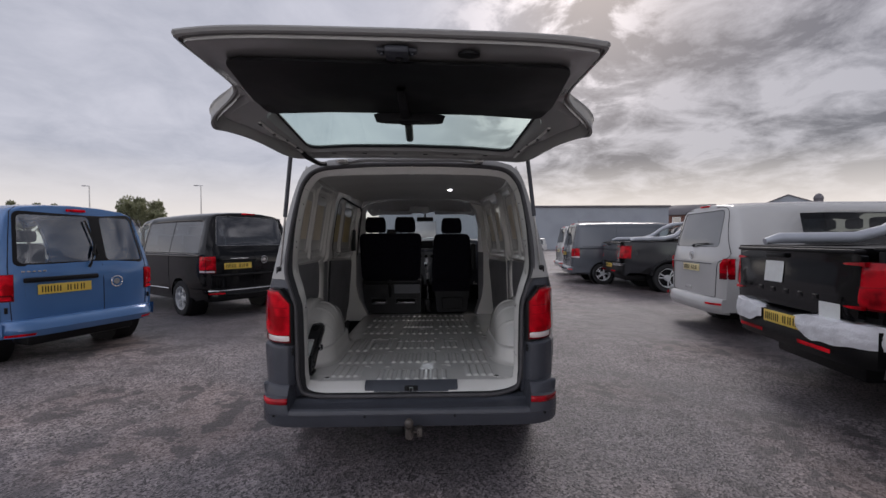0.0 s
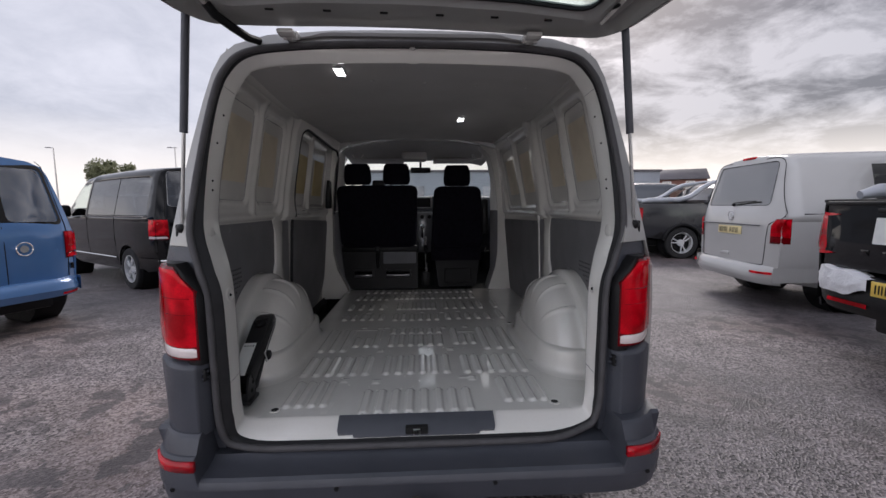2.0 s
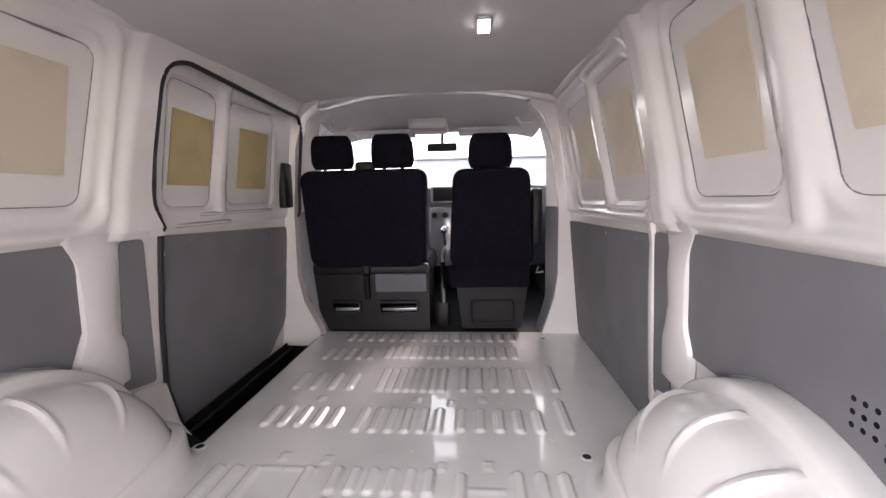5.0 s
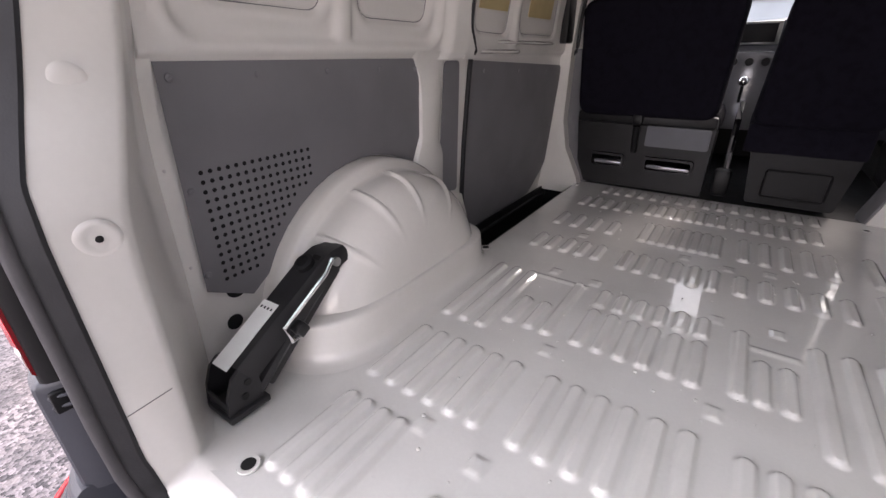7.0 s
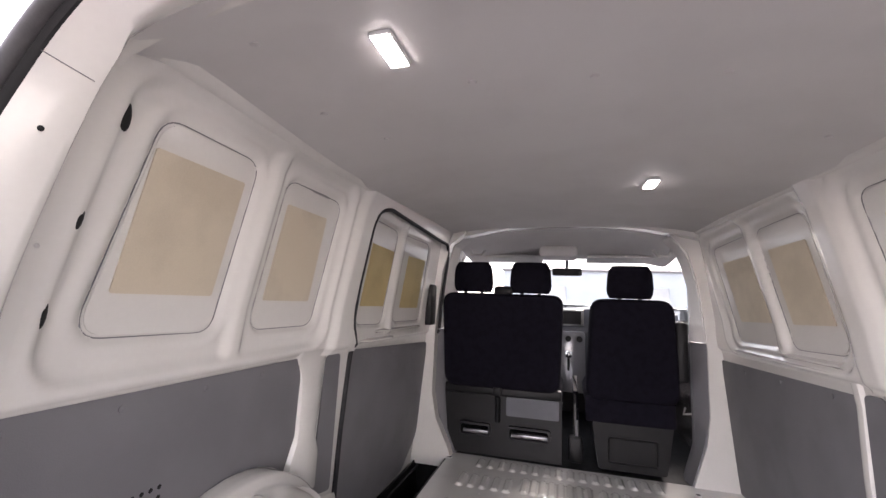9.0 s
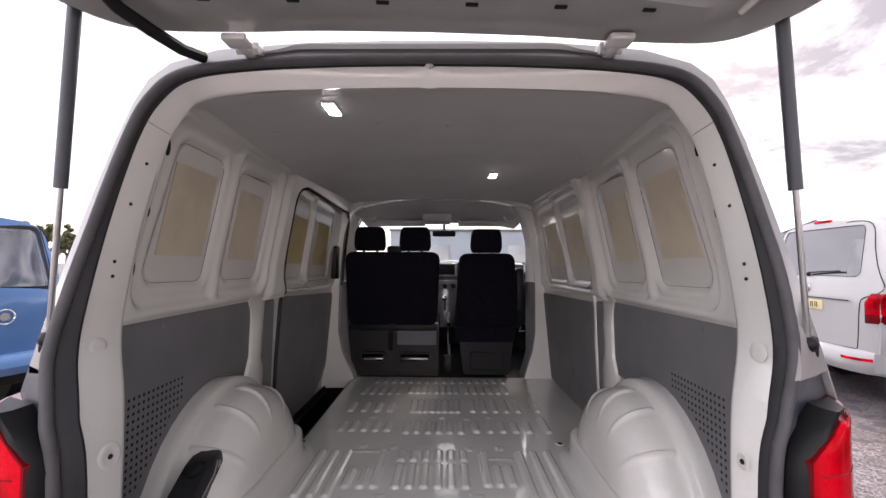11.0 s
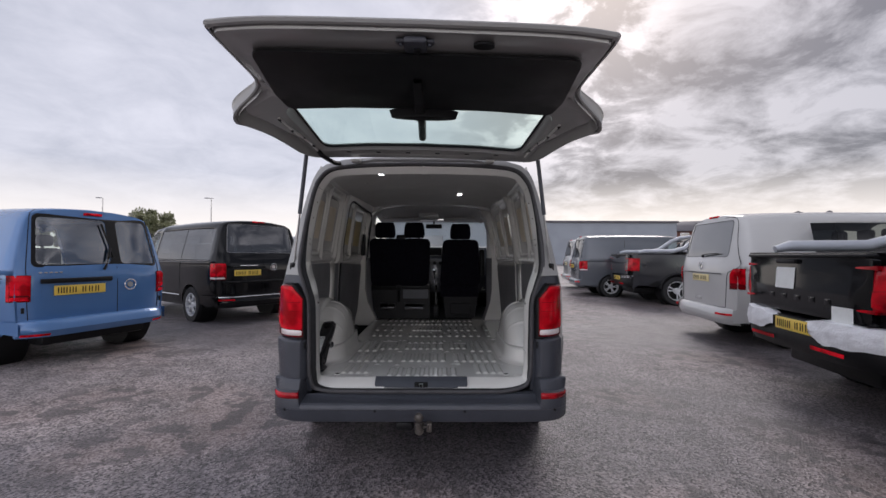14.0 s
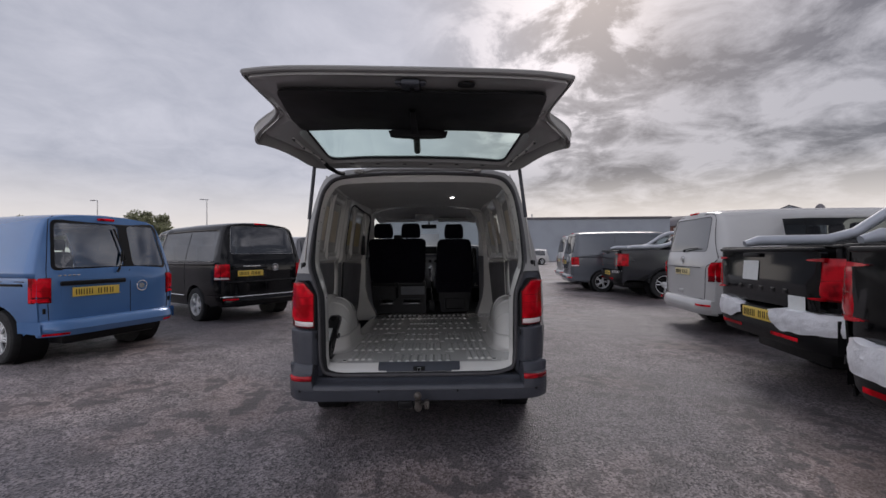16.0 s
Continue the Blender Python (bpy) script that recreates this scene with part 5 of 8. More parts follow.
for s in (-1, 1):
    # upper wall
    if s < 0:
        quarter = relief("quarter_wall", s, False, 0.29, 1.34, 1.236, 1.90, 0.0)

        def corner_f(y, z):
            return (-(inner_w(y, z) + float(pressing(-1, False, np.array([y]), np.array([z]))[0])), y, z)
        bm = B()
        sheet(bm, dense([(1.338, 1.236)] + DOOR_EDGE + [(2.50, 1.70), (2.50, 1.90), (1.338, 1.90)], 0.03), [], corner_f, -0.02, 0.04)
        part("door_header", bm, PAINT, VAN)
        blanks(s, LEFT_BLANKS, 0.028, quarter)
    else:
        quarter = relief("quarter_wall", s, False, 0.29, 2.52, 1.236, 1.90, 0.0)
        blanks(s, RIGHT_BLANKS, 0.028, quarter)
    # lower quarter wall behind the boards
    bm = B()
    sheet(bm, dense([(0.26, 0.50), (1.405 if s < 0 else 2.50, 0.50), (1.405 if s < 0 else 2.50, 1.25), (0.26, 1.25)]), [], wall_f(s, 0.006), 0.02 * s, 0.15)
    part("lower_wall", bm, PAINT, VAN)
    # pillar between quarter and door
    bm = B()
    rings = []
    shift = 0.0 if s < 0 else 0.105
    for k in range(20):
        z = 0.80 + (1.262 - 0.80) * k / 19
        flare = 0.035 * sm((z - 1.17) / 0.09) + 0.03 * sm((0.99 - z) / 0.09)
        ya, yb = 1.112 - flare + shift, 1.232 + flare - 0.02 * sm((1.15 - z) / 0.2) + shift * (0.88 if z > 1.0 else 1.0)
        w = inner_w(1.2 + shift, z)
        h = 0.016 - 0.0145 * sm((z - 1.10) / 0.14)
        rings.append([(s * (w + 0.008), ya - 0.006, z), (s * (w - h * 0.6), ya + 0.002, z), (s * (w - h), ya + 0.018, z), (s * (w - h * 1.25), (ya + yb) / 2, z), (s * (w - h), yb - 0.018, z), (s * (w - h * 0.6), yb - 0.002, z), (s * (w + 0.008), yb + 0.006, z)])
    loft(bm, rings)
    part("body_pillar", bm, PAINT, VAN)
    # roof rail at the top of the wall
    bm = B()
    rings = []
    for k in range(18):
        y = 0.33 + (2.40 - 0.33) * k / 17
        w = inner_w(y, 1.82)
        rings.append([(s * (w + 0.02), y, 1.842), (s * (w - 0.022), y, 1.848), (s * (w - 0.034), y, 1.860), (s * (w - 0.042), y, 1.876), (s * (w - 0.062), y, 1.893), (s * (w - 0.062), y, 1.91)])
    loft(bm, rings)
    part("roof_rail", bm, PAINT, VAN)

    # lower board, cut out along the wheel housing, with perforated field
    board = [(0.312, 1.243), (0.300, 0.772), (0.405, 0.715)]
    for k in range(1, 13):
        a = math.pi - (math.pi - 0.98) * (0.155 + 0.845 * k / 12)
        board.append((0.83 + 0.432 * 0.98 * math.cos(a), 0.55 + 0.432 * 0.985 * math.sin(a)))
    board += [(1.092 + shift, 0.96), (1.112 + shift, 1.0), (1.117 + shift, 1.241)] if s < 0 else [(1.195, 0.905), (1.215, 0.96), (1.228, 1.236)]
    holes = []
    for j in range(13):
        z = 1.033 - 0.0208 * j
        for i in range(15):
            y = (0.350 if s < 0 else 0.435) + 0.0198 * i
            rad = math.hypot((y - 0.83) / 0.98, (z - 0.55) / 0.985)
            if rad > 0.458:
                holes.append([(y + 0.0052 * math.cos(2 * math.pi * q / 7), z + 0.0052 * math.sin(2 * math.pi * q / 7)) for q in range(7)])
    bm = B()
    sheet(bm, board, holes, wall_f(s, -0.002), 0.0, 0.0)
    b = part("lining_board", bm, LINER, VAN, "dark grey lining board with a perforated field")
    # added near-black sheet, standing in for the shade behind the board's holes
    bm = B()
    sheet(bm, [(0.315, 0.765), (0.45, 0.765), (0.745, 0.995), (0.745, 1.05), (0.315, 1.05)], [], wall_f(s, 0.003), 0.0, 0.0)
    part("dark_hole_backing", bm, PLUG, b)
    for y, z in ((0.335, 1.215), (0.52, 1.215), (0.72, 1.215), (0.92, 1.215), (0.322, 1.00), (0.312, 0.81), (1.09, 1.21)):
        bm = B()
        w = inner_w(y, z)
        lathe(bm, [(0.0085, 0.0), (0.0075, 0.004), (0.0035, 0.005), (0.0, 0.0032)], 12, Matrix.Translation((s * (w - 0.002), y, z)) @ Matrix.Rotation(math.pi if s > 0 else 0, 4, "Z"))
        part("board_screw", bm, LINER, b)
    bm = B()
    strip = [(1.222, 0.765), (1.345, 0.742), (1.340, 1.232), (1.250, 1.232)] if s < 0 else [(1.300, 0.72), (1.412, 0.70), (1.415, 1.222), (1.335, 1.225)]
    sheet(bm, rounded(strip, 0.02), [], wall_f(s, -0.004), 0.004 * s, 0.15)
    part("lining_strip", bm, LINER, VAN, "narrow dark grey lining strip")
    # openings in the wall near the rear foot
    for y, z, r in ((0.368, 0.750, 0.026), (0.346, 0.664, 0.020)):
        bm = B()
        lathe(bm, [(r, 0.0), (0.0, 0.0)], 18, Matrix.Translation((s * (inner_w(y, z) + 0.002), y, z)))
        part("wall_hole", bm, PLUG, VAN)
    for z, y in ((1.401, 0.352), (1.561, 0.367), (1.737, 0.398)):
        bm = B()
        ball(bm, (s * (inner_w(y, z) + 0.004), y, z), 0.029, (0.22, 0.32, 1.0), 12, 8)
        part("wall_slot", bm, PLUG, VAN)


def door_zone(s):
    """Sliding door on one side, a plain wall on the other."""
    sliding = s < 0
    off = 0.022 if sliding else 0.0
    if sliding:
        upper = relief("sliding_door_panel", s, True, 1.34, 2.44, 1.236, 1.90, off + 0.004)
        blanks(s, DOOR_BLANKS, off + 0.015, upper, YELLOWBOARD)
        bm = B()
        sheet(bm, dense([(1.34, 0.40), (2.44, 0.40), (2.44, 1.24), (1.34, 1.24)]), [], wall_f(s, off + 0.004), 0.02 * s, 0.09)
        part("sliding_door_wall", bm, PAINT, VAN)
        board = [(1.47, 0.50), (2.16, 0.51), (2.335, 0.66), (2.345, 1.196), (1.40, 1.234), (1.395, 0.70)]
    else:
        board = [(1.455, 0.56), (2.42, 0.56), (2.42, 1.196), (1.452, 1.212)]
    bm = B()
    sheet(bm, rounded(board, 0.045 if sliding else 0.012), [], wall_f(s, off - 0.004), 0.004 * s, 0.15)
    b = part("lining_board", bm, LINER, VAN, "plain dark grey lining board")
    if not sliding:
        # painted bead between the two boards
        bm = B()
        rings = []
        for k in range(10):
            z = 0.66 + (1.25 - 0.66) * k / 9
            w = inner_w(1.435, z)
            rings.append([(s * (w + 0.006), 1.414, z), (s * (w - 0.006), 1.420, z), (s * (w - 0.009), 1.434, z), (s * (w - 0.006), 1.447, z), (s * (w + 0.006), 1.453, z)])
        loft(bm, rings)
        part("wall_bead", bm, PAINT, VAN)
    # ledges that catch the light under the blank windows
    for ya, yb, z, d in (((1.50, 1.82, 1.262, 0.020), (1.62, 2.16, 1.298, 0.014)) if sliding else ((1.46, 2.20, 1.262, 0.006), (1.47, 1.80, 1.290, 0.004))):
        bm = B()
        rings = []
        for k in range(14):
            y = ya + (yb - ya) * k / 13
            e = sm(min(k, 13 - k) / 2.0)
            w = inner_w(y, z) + off
            rings.append([(s * (w + 0.012), y, z - 0.010), (s * (w - d * e), y, z - 0.004), (s * (w - d * e), y, z + 0.002), (s * (w + 0.012), y, z + 0.010)])
        loft(bm, rings)
        part("ledge", bm, PAINT, VAN)
    # clip and screw heads along the board
    for y, z in ((1.55, 1.19), (1.85, 1.18), (2.15, 1.17)):
        bm = B()
        lathe(bm, [(0.009, 0.0), (0.008, 0.004), (0.0, 0.005)], 10, Matrix.Translation((s * (inner_w(y, z) + off - 0.004), y, z)) @ Matrix.Rotation(math.pi if s > 0 else 0, 4, "Z"))
        part("board_screw", bm, LINER, b)


door_zone(-1)
door_zone(1)
# seal and edge of the sliding door opening, step well
bm = B()
ring = dense(rounded([(1.385, 0.70), (1.46, 0.47), (2.36, 0.47), (2.372, 0.62), (2.380, 1.25), (2.362, 1.70), (2.32, 1.783), (1.49, 1.820), (1.42, 1.798), (1.387, 1.735), (1.360, 1.50), (1.354, 1.335), (1.414, 1.235), (1.40, 1.12), (1.385, 0.95)], 0.03))
tube(bm, [wall_f(-1, -0.004 - 0.011 * sm((z - 1.22) / 0.06) - 0.006 * sm((y - 2.2) / 0.1))(y, z) for y, z in ring], 0.0095, 8, True)
part("sliding_door_seal", bm, HEM, VAN, "black rubber seal round the sliding door")
bm = B()
box(bm, (-0.77, 1.84, 0.30), (0.26, 1.16, 0.02), 0.004)
# strip hiding the pale lower door; black stands in for the well's shade
box(bm, (-0.848, 1.86, 0.41), (0.010, 1.02, 0.21), 0.003)
box(bm, (-0.658, 1.84, 0.425), (0.014, 1.16, 0.245), 0.003)
box(bm, (-0.77, 1.268, 0.425), (0.24, 0.014, 0.245), 0.003)
box(bm, (-0.77, 2.40, 0.425), (0.24, 0.014, 0.245), 0.003)
part("step_well", bm, RUBBER, VAN, "step well beside the sliding door, its shade put into the black")
bm = B()
box(bm, (-0.775, 2.29, 1.42), (0.05, 0.10, 0.24), 0.012)
part("door_lock", bm, BLACK, VAN, "black sliding door lock")
bm = B()
box(bm, (-0.785, 2.37, 1.08), (0.04, 0.05, 0.05), 0.01)
part("lock_striker", bm, BLACK, VAN)
bm = B()
box(bm, (-0.825, 1.418, 1.175), (0.012, 0.02, 0.030), 0.005)
part("door_buffer", bm, PAPER, VAN)
# brackets at the housings' front foot
for s in (-1, 1):
    bm = B()
    loft(bm, [[(s * 0.66, 1.20, 0.553), (s * 0.67, 1.23, 0.572), (s * 0.67, 1.29, 0.565), (s * 0.67, 1.31, 0.55)], [(s * 0.75, 1.20, 0.58), (s * 0.76, 1.24, 0.63), (s * 0.76, 1.33, 0.61), (s * 0.76, 1.36, 0.55)], [(s * 0.83, 1.20, 0.68), (s * 0.83, 1.25, 0.75), (s * 0.83, 1.38, 0.72), (s * 0.83, 1.42, 0.58)]])
    part("sill_gusset", bm, PAINT, VAN)

# ---- headliner and lamps ----
bm = B()


def ceil_f(x, y):
    return (x, y, 1.912 - 0.055 * (abs(x) / 0.72) ** 4 - 0.050 * sm((0.50 - y) / 0.22))


sheet(bm, dense([(-0.72, 2.37), (0.72, 2.37), (0.72, 1.2), (0.70, 0.30), (-0.70, 0.30), (-0.72, 1.2)])[::-1], [], lambda x, y: (x, y, ceil_f(x, y)[2] - 0.009 * sm((y - 1.205) / 0.03) - 0.008 * sm((y - 1.9) / 0.5)), 0.0, 0.07)
part("headliner", bm, HEADLINER, VAN, "grey moulded headliner")
bm = B()
tube(bm, [(x, 1.225, ceil_f(x, 1.225)[2] + 0.0005) for x in [-0.52 + 1.04 * k / 16 for k in range(17)]], 0.0022, 5)
part("headliner_seam", bm, TRIM, VAN)
LAMP = lamp_glow("load_lamp", (1.0, 0.97, 0.94), 5.0)
for x, y in ((-0.325, 0.565), (0.295, 1.51)):
    bm = B()
    box(bm, (x, y, 1.908 - (0.012 if y > 1.2 else 0)), (0.044, 0.108, 0.012), 0.005)
    l = part("load_lamp", bm, PAPER, VAN, "small oblong lit load bay lamp")
    bm = B()
    box(bm, (x, y, 1.9015 - (0.012 if y > 1.2 else 0)), (0.036, 0.098, 0.002), 0.0)
    part("lamp_lens", bm, LAMP, l)
for x, y in ((-0.55, 0.47), (-0.2, 0.72), (0.05, 0.75), (0.3, 0.78), (0.55, 0.76), (-0.5, 0.95), (0.62, 1.1), (-0.58, 0.75)):
    bm = B()
    lathe(bm, [(0.010, 0.0), (0.008, 0.004), (0.0, 0.005)], 10, Matrix.Translation((x, y, ceil_f(x, y)[2])) @ Matrix.Rotation(math.pi / 2, 4, "Y"))
    part("headliner_clip", bm, HEADLINER, VAN)

# ---- cab ----
CABLIGHT = material("light_cab_lining", (0.80, 0.79, 0.77), 0.7, vary=0.05, scale=5)
for s in (-1, 1):
    # body pillar between bay and cab with its flared foot
    if s > 0:
        inner_edge = [(0.615, 0.50), (0.645, 0.60), (0.695, 0.76), (0.714, 0.90), (0.714, 1.25), (0.685, 1.56), (0.635, 1.76), (0.55, 1.85)]
    else:
        inner_edge = [(0.615, 0.50), (0.645, 0.60), (0.725, 0.76), (0.755, 0.91), (0.750, 1.27), (0.718, 1.62), (0.672, 1.79), (0.58, 1.86)]
    poly = inner_edge + [(inner_edge[-1][0], 1.93), (0.90, 1.93), (0.90, 0.50)]
    poly = [(s * x, z) for x, z in poly]
    bm = B()
    sheet(bm, poly, [], lambda x, z: (x, 2.40, z), 0.07 * (-1 if s > 0 else 1), 0.0)
    part("bay_pillar", bm, PAINT, VAN, "light grey pillar between load bay and cab")
    edge_table = [(z, x) for x, z in inner_edge]
    for z0, z1, mat, note in ((0.52, 1.272, LINER, "grey lower trim of the pillar"), (1.275, 1.84, CABLIGHT, "pale upper trim of the pillar")):
        rings = []
        for k in range(12):
            z = z0 + (z1 - z0) * k / 11
            x = lerp_table(edge_table, z)
            inner_x = min(0.662, x - 0.02)
            rings.append([(s * (x + 0.006), 2.412, z), (s * (x - 0.006), 2.418, z), (s * (inner_x + 0.008), 2.486, z), (s * inner_x, 2.50, z), (s * (inner_x + 0.012), 2.58, z)])
        bm = B()
        loft(bm, rings)
        part("pillar_trim", bm, mat, VAN, note)
    # side lining of the cab
    bm = B()
    sheet(bm, [(2.48, 0.45), (3.95, 0.45), (3.75, 1.22), (2.48, 1.22)], [], lambda y, z: (s * (F.side_x(y, z) - 0.08), y, z), 0.0, 0.2)
    part("door_lining", bm, MIDGREY, VAN, "mid grey cab door lining")
# header over the cab opening
bm = B()
rings = []
for k in range(25):
    x = -0.74 + 1.48 * k / 24
    e = (abs(x) / 0.74) ** 2.4
    rings.append([(x, 2.350, 1.915 - 0.05 * e), (x, 2.366, 1.903 - 0.095 * e), (x, 2.40, 1.900 - 0.100 * e), (x, 2.48, 1.906 - 0.100 * e)])
loft(bm, rings)
part("header_rail", bm, PAINT, VAN)
bm = B()
sheet(bm, dense([(-0.72, 2.47), (0.72, 2.47), (0.66, 3.10), (-0.66, 3.10)]), [], lambda x, y: (x, y, 1.905 - 0.07 * (abs(x) / 0.72) ** 3 - 0.115 * sm((y - 2.5) / 0.6)), 0.0, 0.1)
part("cab_headliner", bm, CABLIGHT, VAN, "pale cab headliner")
for x in (-0.36, 0.36):
    bm = B()
    box(bm, (x, 2.98, 1.775), (0.42, 0.16, 0.022), 0.01, Matrix.Rotation(radians(-8), 4, "X"))
    part("sun_visor", bm, CABLIGHT, VAN)
bm = B()
box(bm, (-0.04, 2.90, 1.805), (0.25, 0.26, 0.075), 0.024)
part("roof_console", bm, CABLIGHT, VAN)
bm = B()
box(bm, (0.02, 3.20, 1.70), (0.22, 0.03, 0.06), 0.014)
cyl(bm, (0.02, 3.21, 1.72), (0.02, 3.25, 1.81), 0.012)
part("rear_view_mirror", bm, BLACK, VAN)
for x in (-0.56, 0.56):
    bm = B()
    tube(bm, [(x - 0.05, 2.62, 1.79), (x - 0.03, 2.60, 1.755), (x + 0.03, 2.60, 1.755), (x + 0.05, 2.62, 1.79)], 0.010, 6)
    part("grab_handle", bm, CABLIGHT, VAN)
# cab floor and front bulkhead
bm = B()
box(bm, (0, 3.10, 0.53), (1.60, 1.40, 0.04), 0.0)
box(bm, (0, 3.80, 0.80), (1.60, 0.06, 0.60), 0.0)
part("cab_floor", bm, RUBBER, VAN)
# dashboard with screen and gear lever
bm = B()
rings = []
for k in range(19):
    x = -0.80 + 1.6 * k / 18
    bump = 0.045 * math.exp(-((x - 0.38) / 0.22) ** 2)
    rings.append([(x, 3.42, 0.78), (x, 3.33, 0.95), (x, 3.30, 1.28), (x, 3.34, 1.405 + bump), (x, 3.48, 1.425 + bump), (x, 3.74, 1.40), (x, 3.90, 1.28), (x, 3.92, 0.78)])
loft(bm, rings, True, True)
dash = part("dashboard", bm, TRIM, VAN, "charcoal dashboard with centre screen")
bm = B()
box(bm, (0.03, 3.295, 1.355), (0.23, 0.02, 0.125), 0.008)
part("screen_bezel", bm, STEEL, dash)
bm = B()
box(bm, (0.03, 3.283, 1.355), (0.19, 0.006, 0.10), 0.003)
part("screen", bm, BLACK, dash)
bm = B()
box(bm, (0.03, 3.28, 1.03), (0.26, 0.12, 0.46), 0.03)
part("centre_console", bm, MIDGREY, dash)
for x in (-0.05, 0.03, 0.11):
    bm = B()
    lathe(bm, [(0.024, 0.0), (0.022, 0.02), (0.0, 0.02)], 14, Matrix.Translation((x, 3.22, 1.20)) @ Matrix.Rotation(-math.pi / 2, 4, "Z"))
    part("heater_knob", bm, BLACK, dash)
bm = B()
cyl(bm, (0.03, 3.17, 0.98), (0.03, 3.08, 1.08), 0.010)
ball(bm, (0.03, 3.07, 1.10), 0.028)
part("gear_lever", bm, CHROME, VAN)
bm = B()
tube(bm, [(0.38 + 0.19 * math.cos(a), 3.16 - 0.08 * math.sin(a), 1.26 + 0.17 * math.sin(a)) for a in [2 * math.pi * k / 24 for k in range(24)]], 0.016, 8, True)
box(bm, (0.38, 3.18, 1.25), (0.16, 0.05, 0.12), 0.03)
cyl(bm, (0.38, 3.19, 1.25), (0.38, 3.40, 1.17), 0.035)
part("steering_wheel", bm, BLACK, VAN)


def seat_back(bm, x0, x1, z0, z1, y, lean=0.06, narrow=0.0):
    """A padded backrest, rounded all round, leaning back at the top."""
    poly = rounded([(x0 + 0.02 - narrow, z0), (x1 - 0.02 + narrow, z0), (x1 - narrow * 0.6, z1), (x0 + narrow * 0.6, z1)], 0.07, 5)
    cx, cz = (x0 + x1) / 2, (z0 + z1) / 2
    rings = []
    for t, k in ((0.0, 0.94), (0.012, 0.985), (0.04, 1.0), (0.10, 1.0), (0.13, 0.975), (0.14, 0.92)):
        ring = []
        for px, pz in poly:
            kx = 1 - (1 - k) * 0.12 / (x1 - x0) * 4
            qx, qz = cx + (px - cx) * kx, cz + (pz - cz) * k
            bow = -0.012 * (1 - ((qx - cx) / (0.5 * (x1 - x0))) ** 2)
            ring.append((qx, y + t + bow - lean * (qz - z0) / (z1 - z0), qz))
        rings.append(ring)
    loft(bm, rings, True, True)


def headrest(parent, x, y, z):
    bm = B()
    rings = []
    for k in range(9):
        u = k / 8
        zz = z + 0.178 * u
        w = 0.124 * (1 - 0.16 * (2 * u - 1) ** 4) - 0.012 * u
        d = 0.050 * (1 - 0.35 * (2 * u - 1) ** 4)
        rings.append([(x + w * math.copysign(abs(math.cos(a)) ** 0.55, math.cos(a)), y + d * math.copysign(abs(math.sin(a)) ** 0.7, math.sin(a)) - 0.02 * u, zz) for a in [2 * math.pi * q / 20 for q in range(20)]])
    loft(bm, rings, True, True)
    h = part("headrest", bm, CLOTH, parent)
    for dx in (-0.05, 0.05):
        bm = B()
        cyl(bm, (x + dx, y + 0.01, z - 0.07), (x + dx, y, z + 0.02), 0.011, None, 10)
        part("headrest_post", bm, BLACK, parent)


# double passenger seat
bm = B()
seat_back(bm, -0.715, -0.005, 0.945, 1.50, 2.385)
dbl = part("double_seat", bm, CLOTH, VAN, "black cloth double passenger seat")
headrest(dbl, -0.532, 2.395, 1.507)
headrest(dbl, -0.193, 2.395, 1.507)
bm = B()
box(bm, (-0.35, 2.385, 1.515), (0.11, 0.06, 0.06), 0.02)
part("belt_outlet", bm, BLACK, dbl)
bm = B()
box(bm, (-0.36, 2.72, 0.92), (0.70, 0.50, 0.15), 0.05)
part("seat_cushion", bm, CLOTH, dbl)
bm = B()
box(bm, (-0.355, 2.425, 0.935), (0.68, 0.05, 0.06), 0.012)
part("seat_skirt", bm, BLACK, dbl)
bm = B()
base_poly = [(-0.665, 0.565), (-0.015, 0.565), (-0.015, 0.93), (-0.70, 0.93)]
sheet(bm, base_poly, [rect(-0.60, 0.665, -0.415, 0.745, 0.02), rect(-0.315, 0.665, -0.075, 0.745, 0.02)], lambda x, z: (x, 2.425, z), -0.30, 0.0)
part("seat_box", bm, BLACK, dbl, "black plastic seat box with two trays")
bm = B()
sheet(bm, rect(-0.325, 0.80, -0.03, 0.905, 0.012), [], lambda x, z: (x, 2.419, z), 0.012, 0.0)
part("seat_box_panel", bm, TRIM, dbl)
for x0, x1 in ((-0.60, -0.415), (-0.315, -0.075)):
    bm = B()
    sheet(bm, rect(x0, 0.665, x1, 0.745, 0.02), [rect(x0 + 0.012, 0.677, x1 - 0.012, 0.733, 0.014)], lambda x, z: (x, 2.418, z), 0.02, 0.0)
    part("tray_frame", bm, BLACK, dbl)
    bm = B()
    box(bm, ((x0 + x1) / 2, 2.47, 0.685), (x1 - x0 - 0.03, 0.06, 0.02), 0.005)
    part("tray", bm, MIDGREY, dbl)
bm = B()
cyl(bm, (-0.375, 2.395, 0.90), (-0.375, 2.42, 0.76), 0.016)
box(bm, (-0.375, 2.40, 0.935), (0.05, 0.05, 0.05), 0.01)
part("seat_hinge", bm, BLACK, dbl)
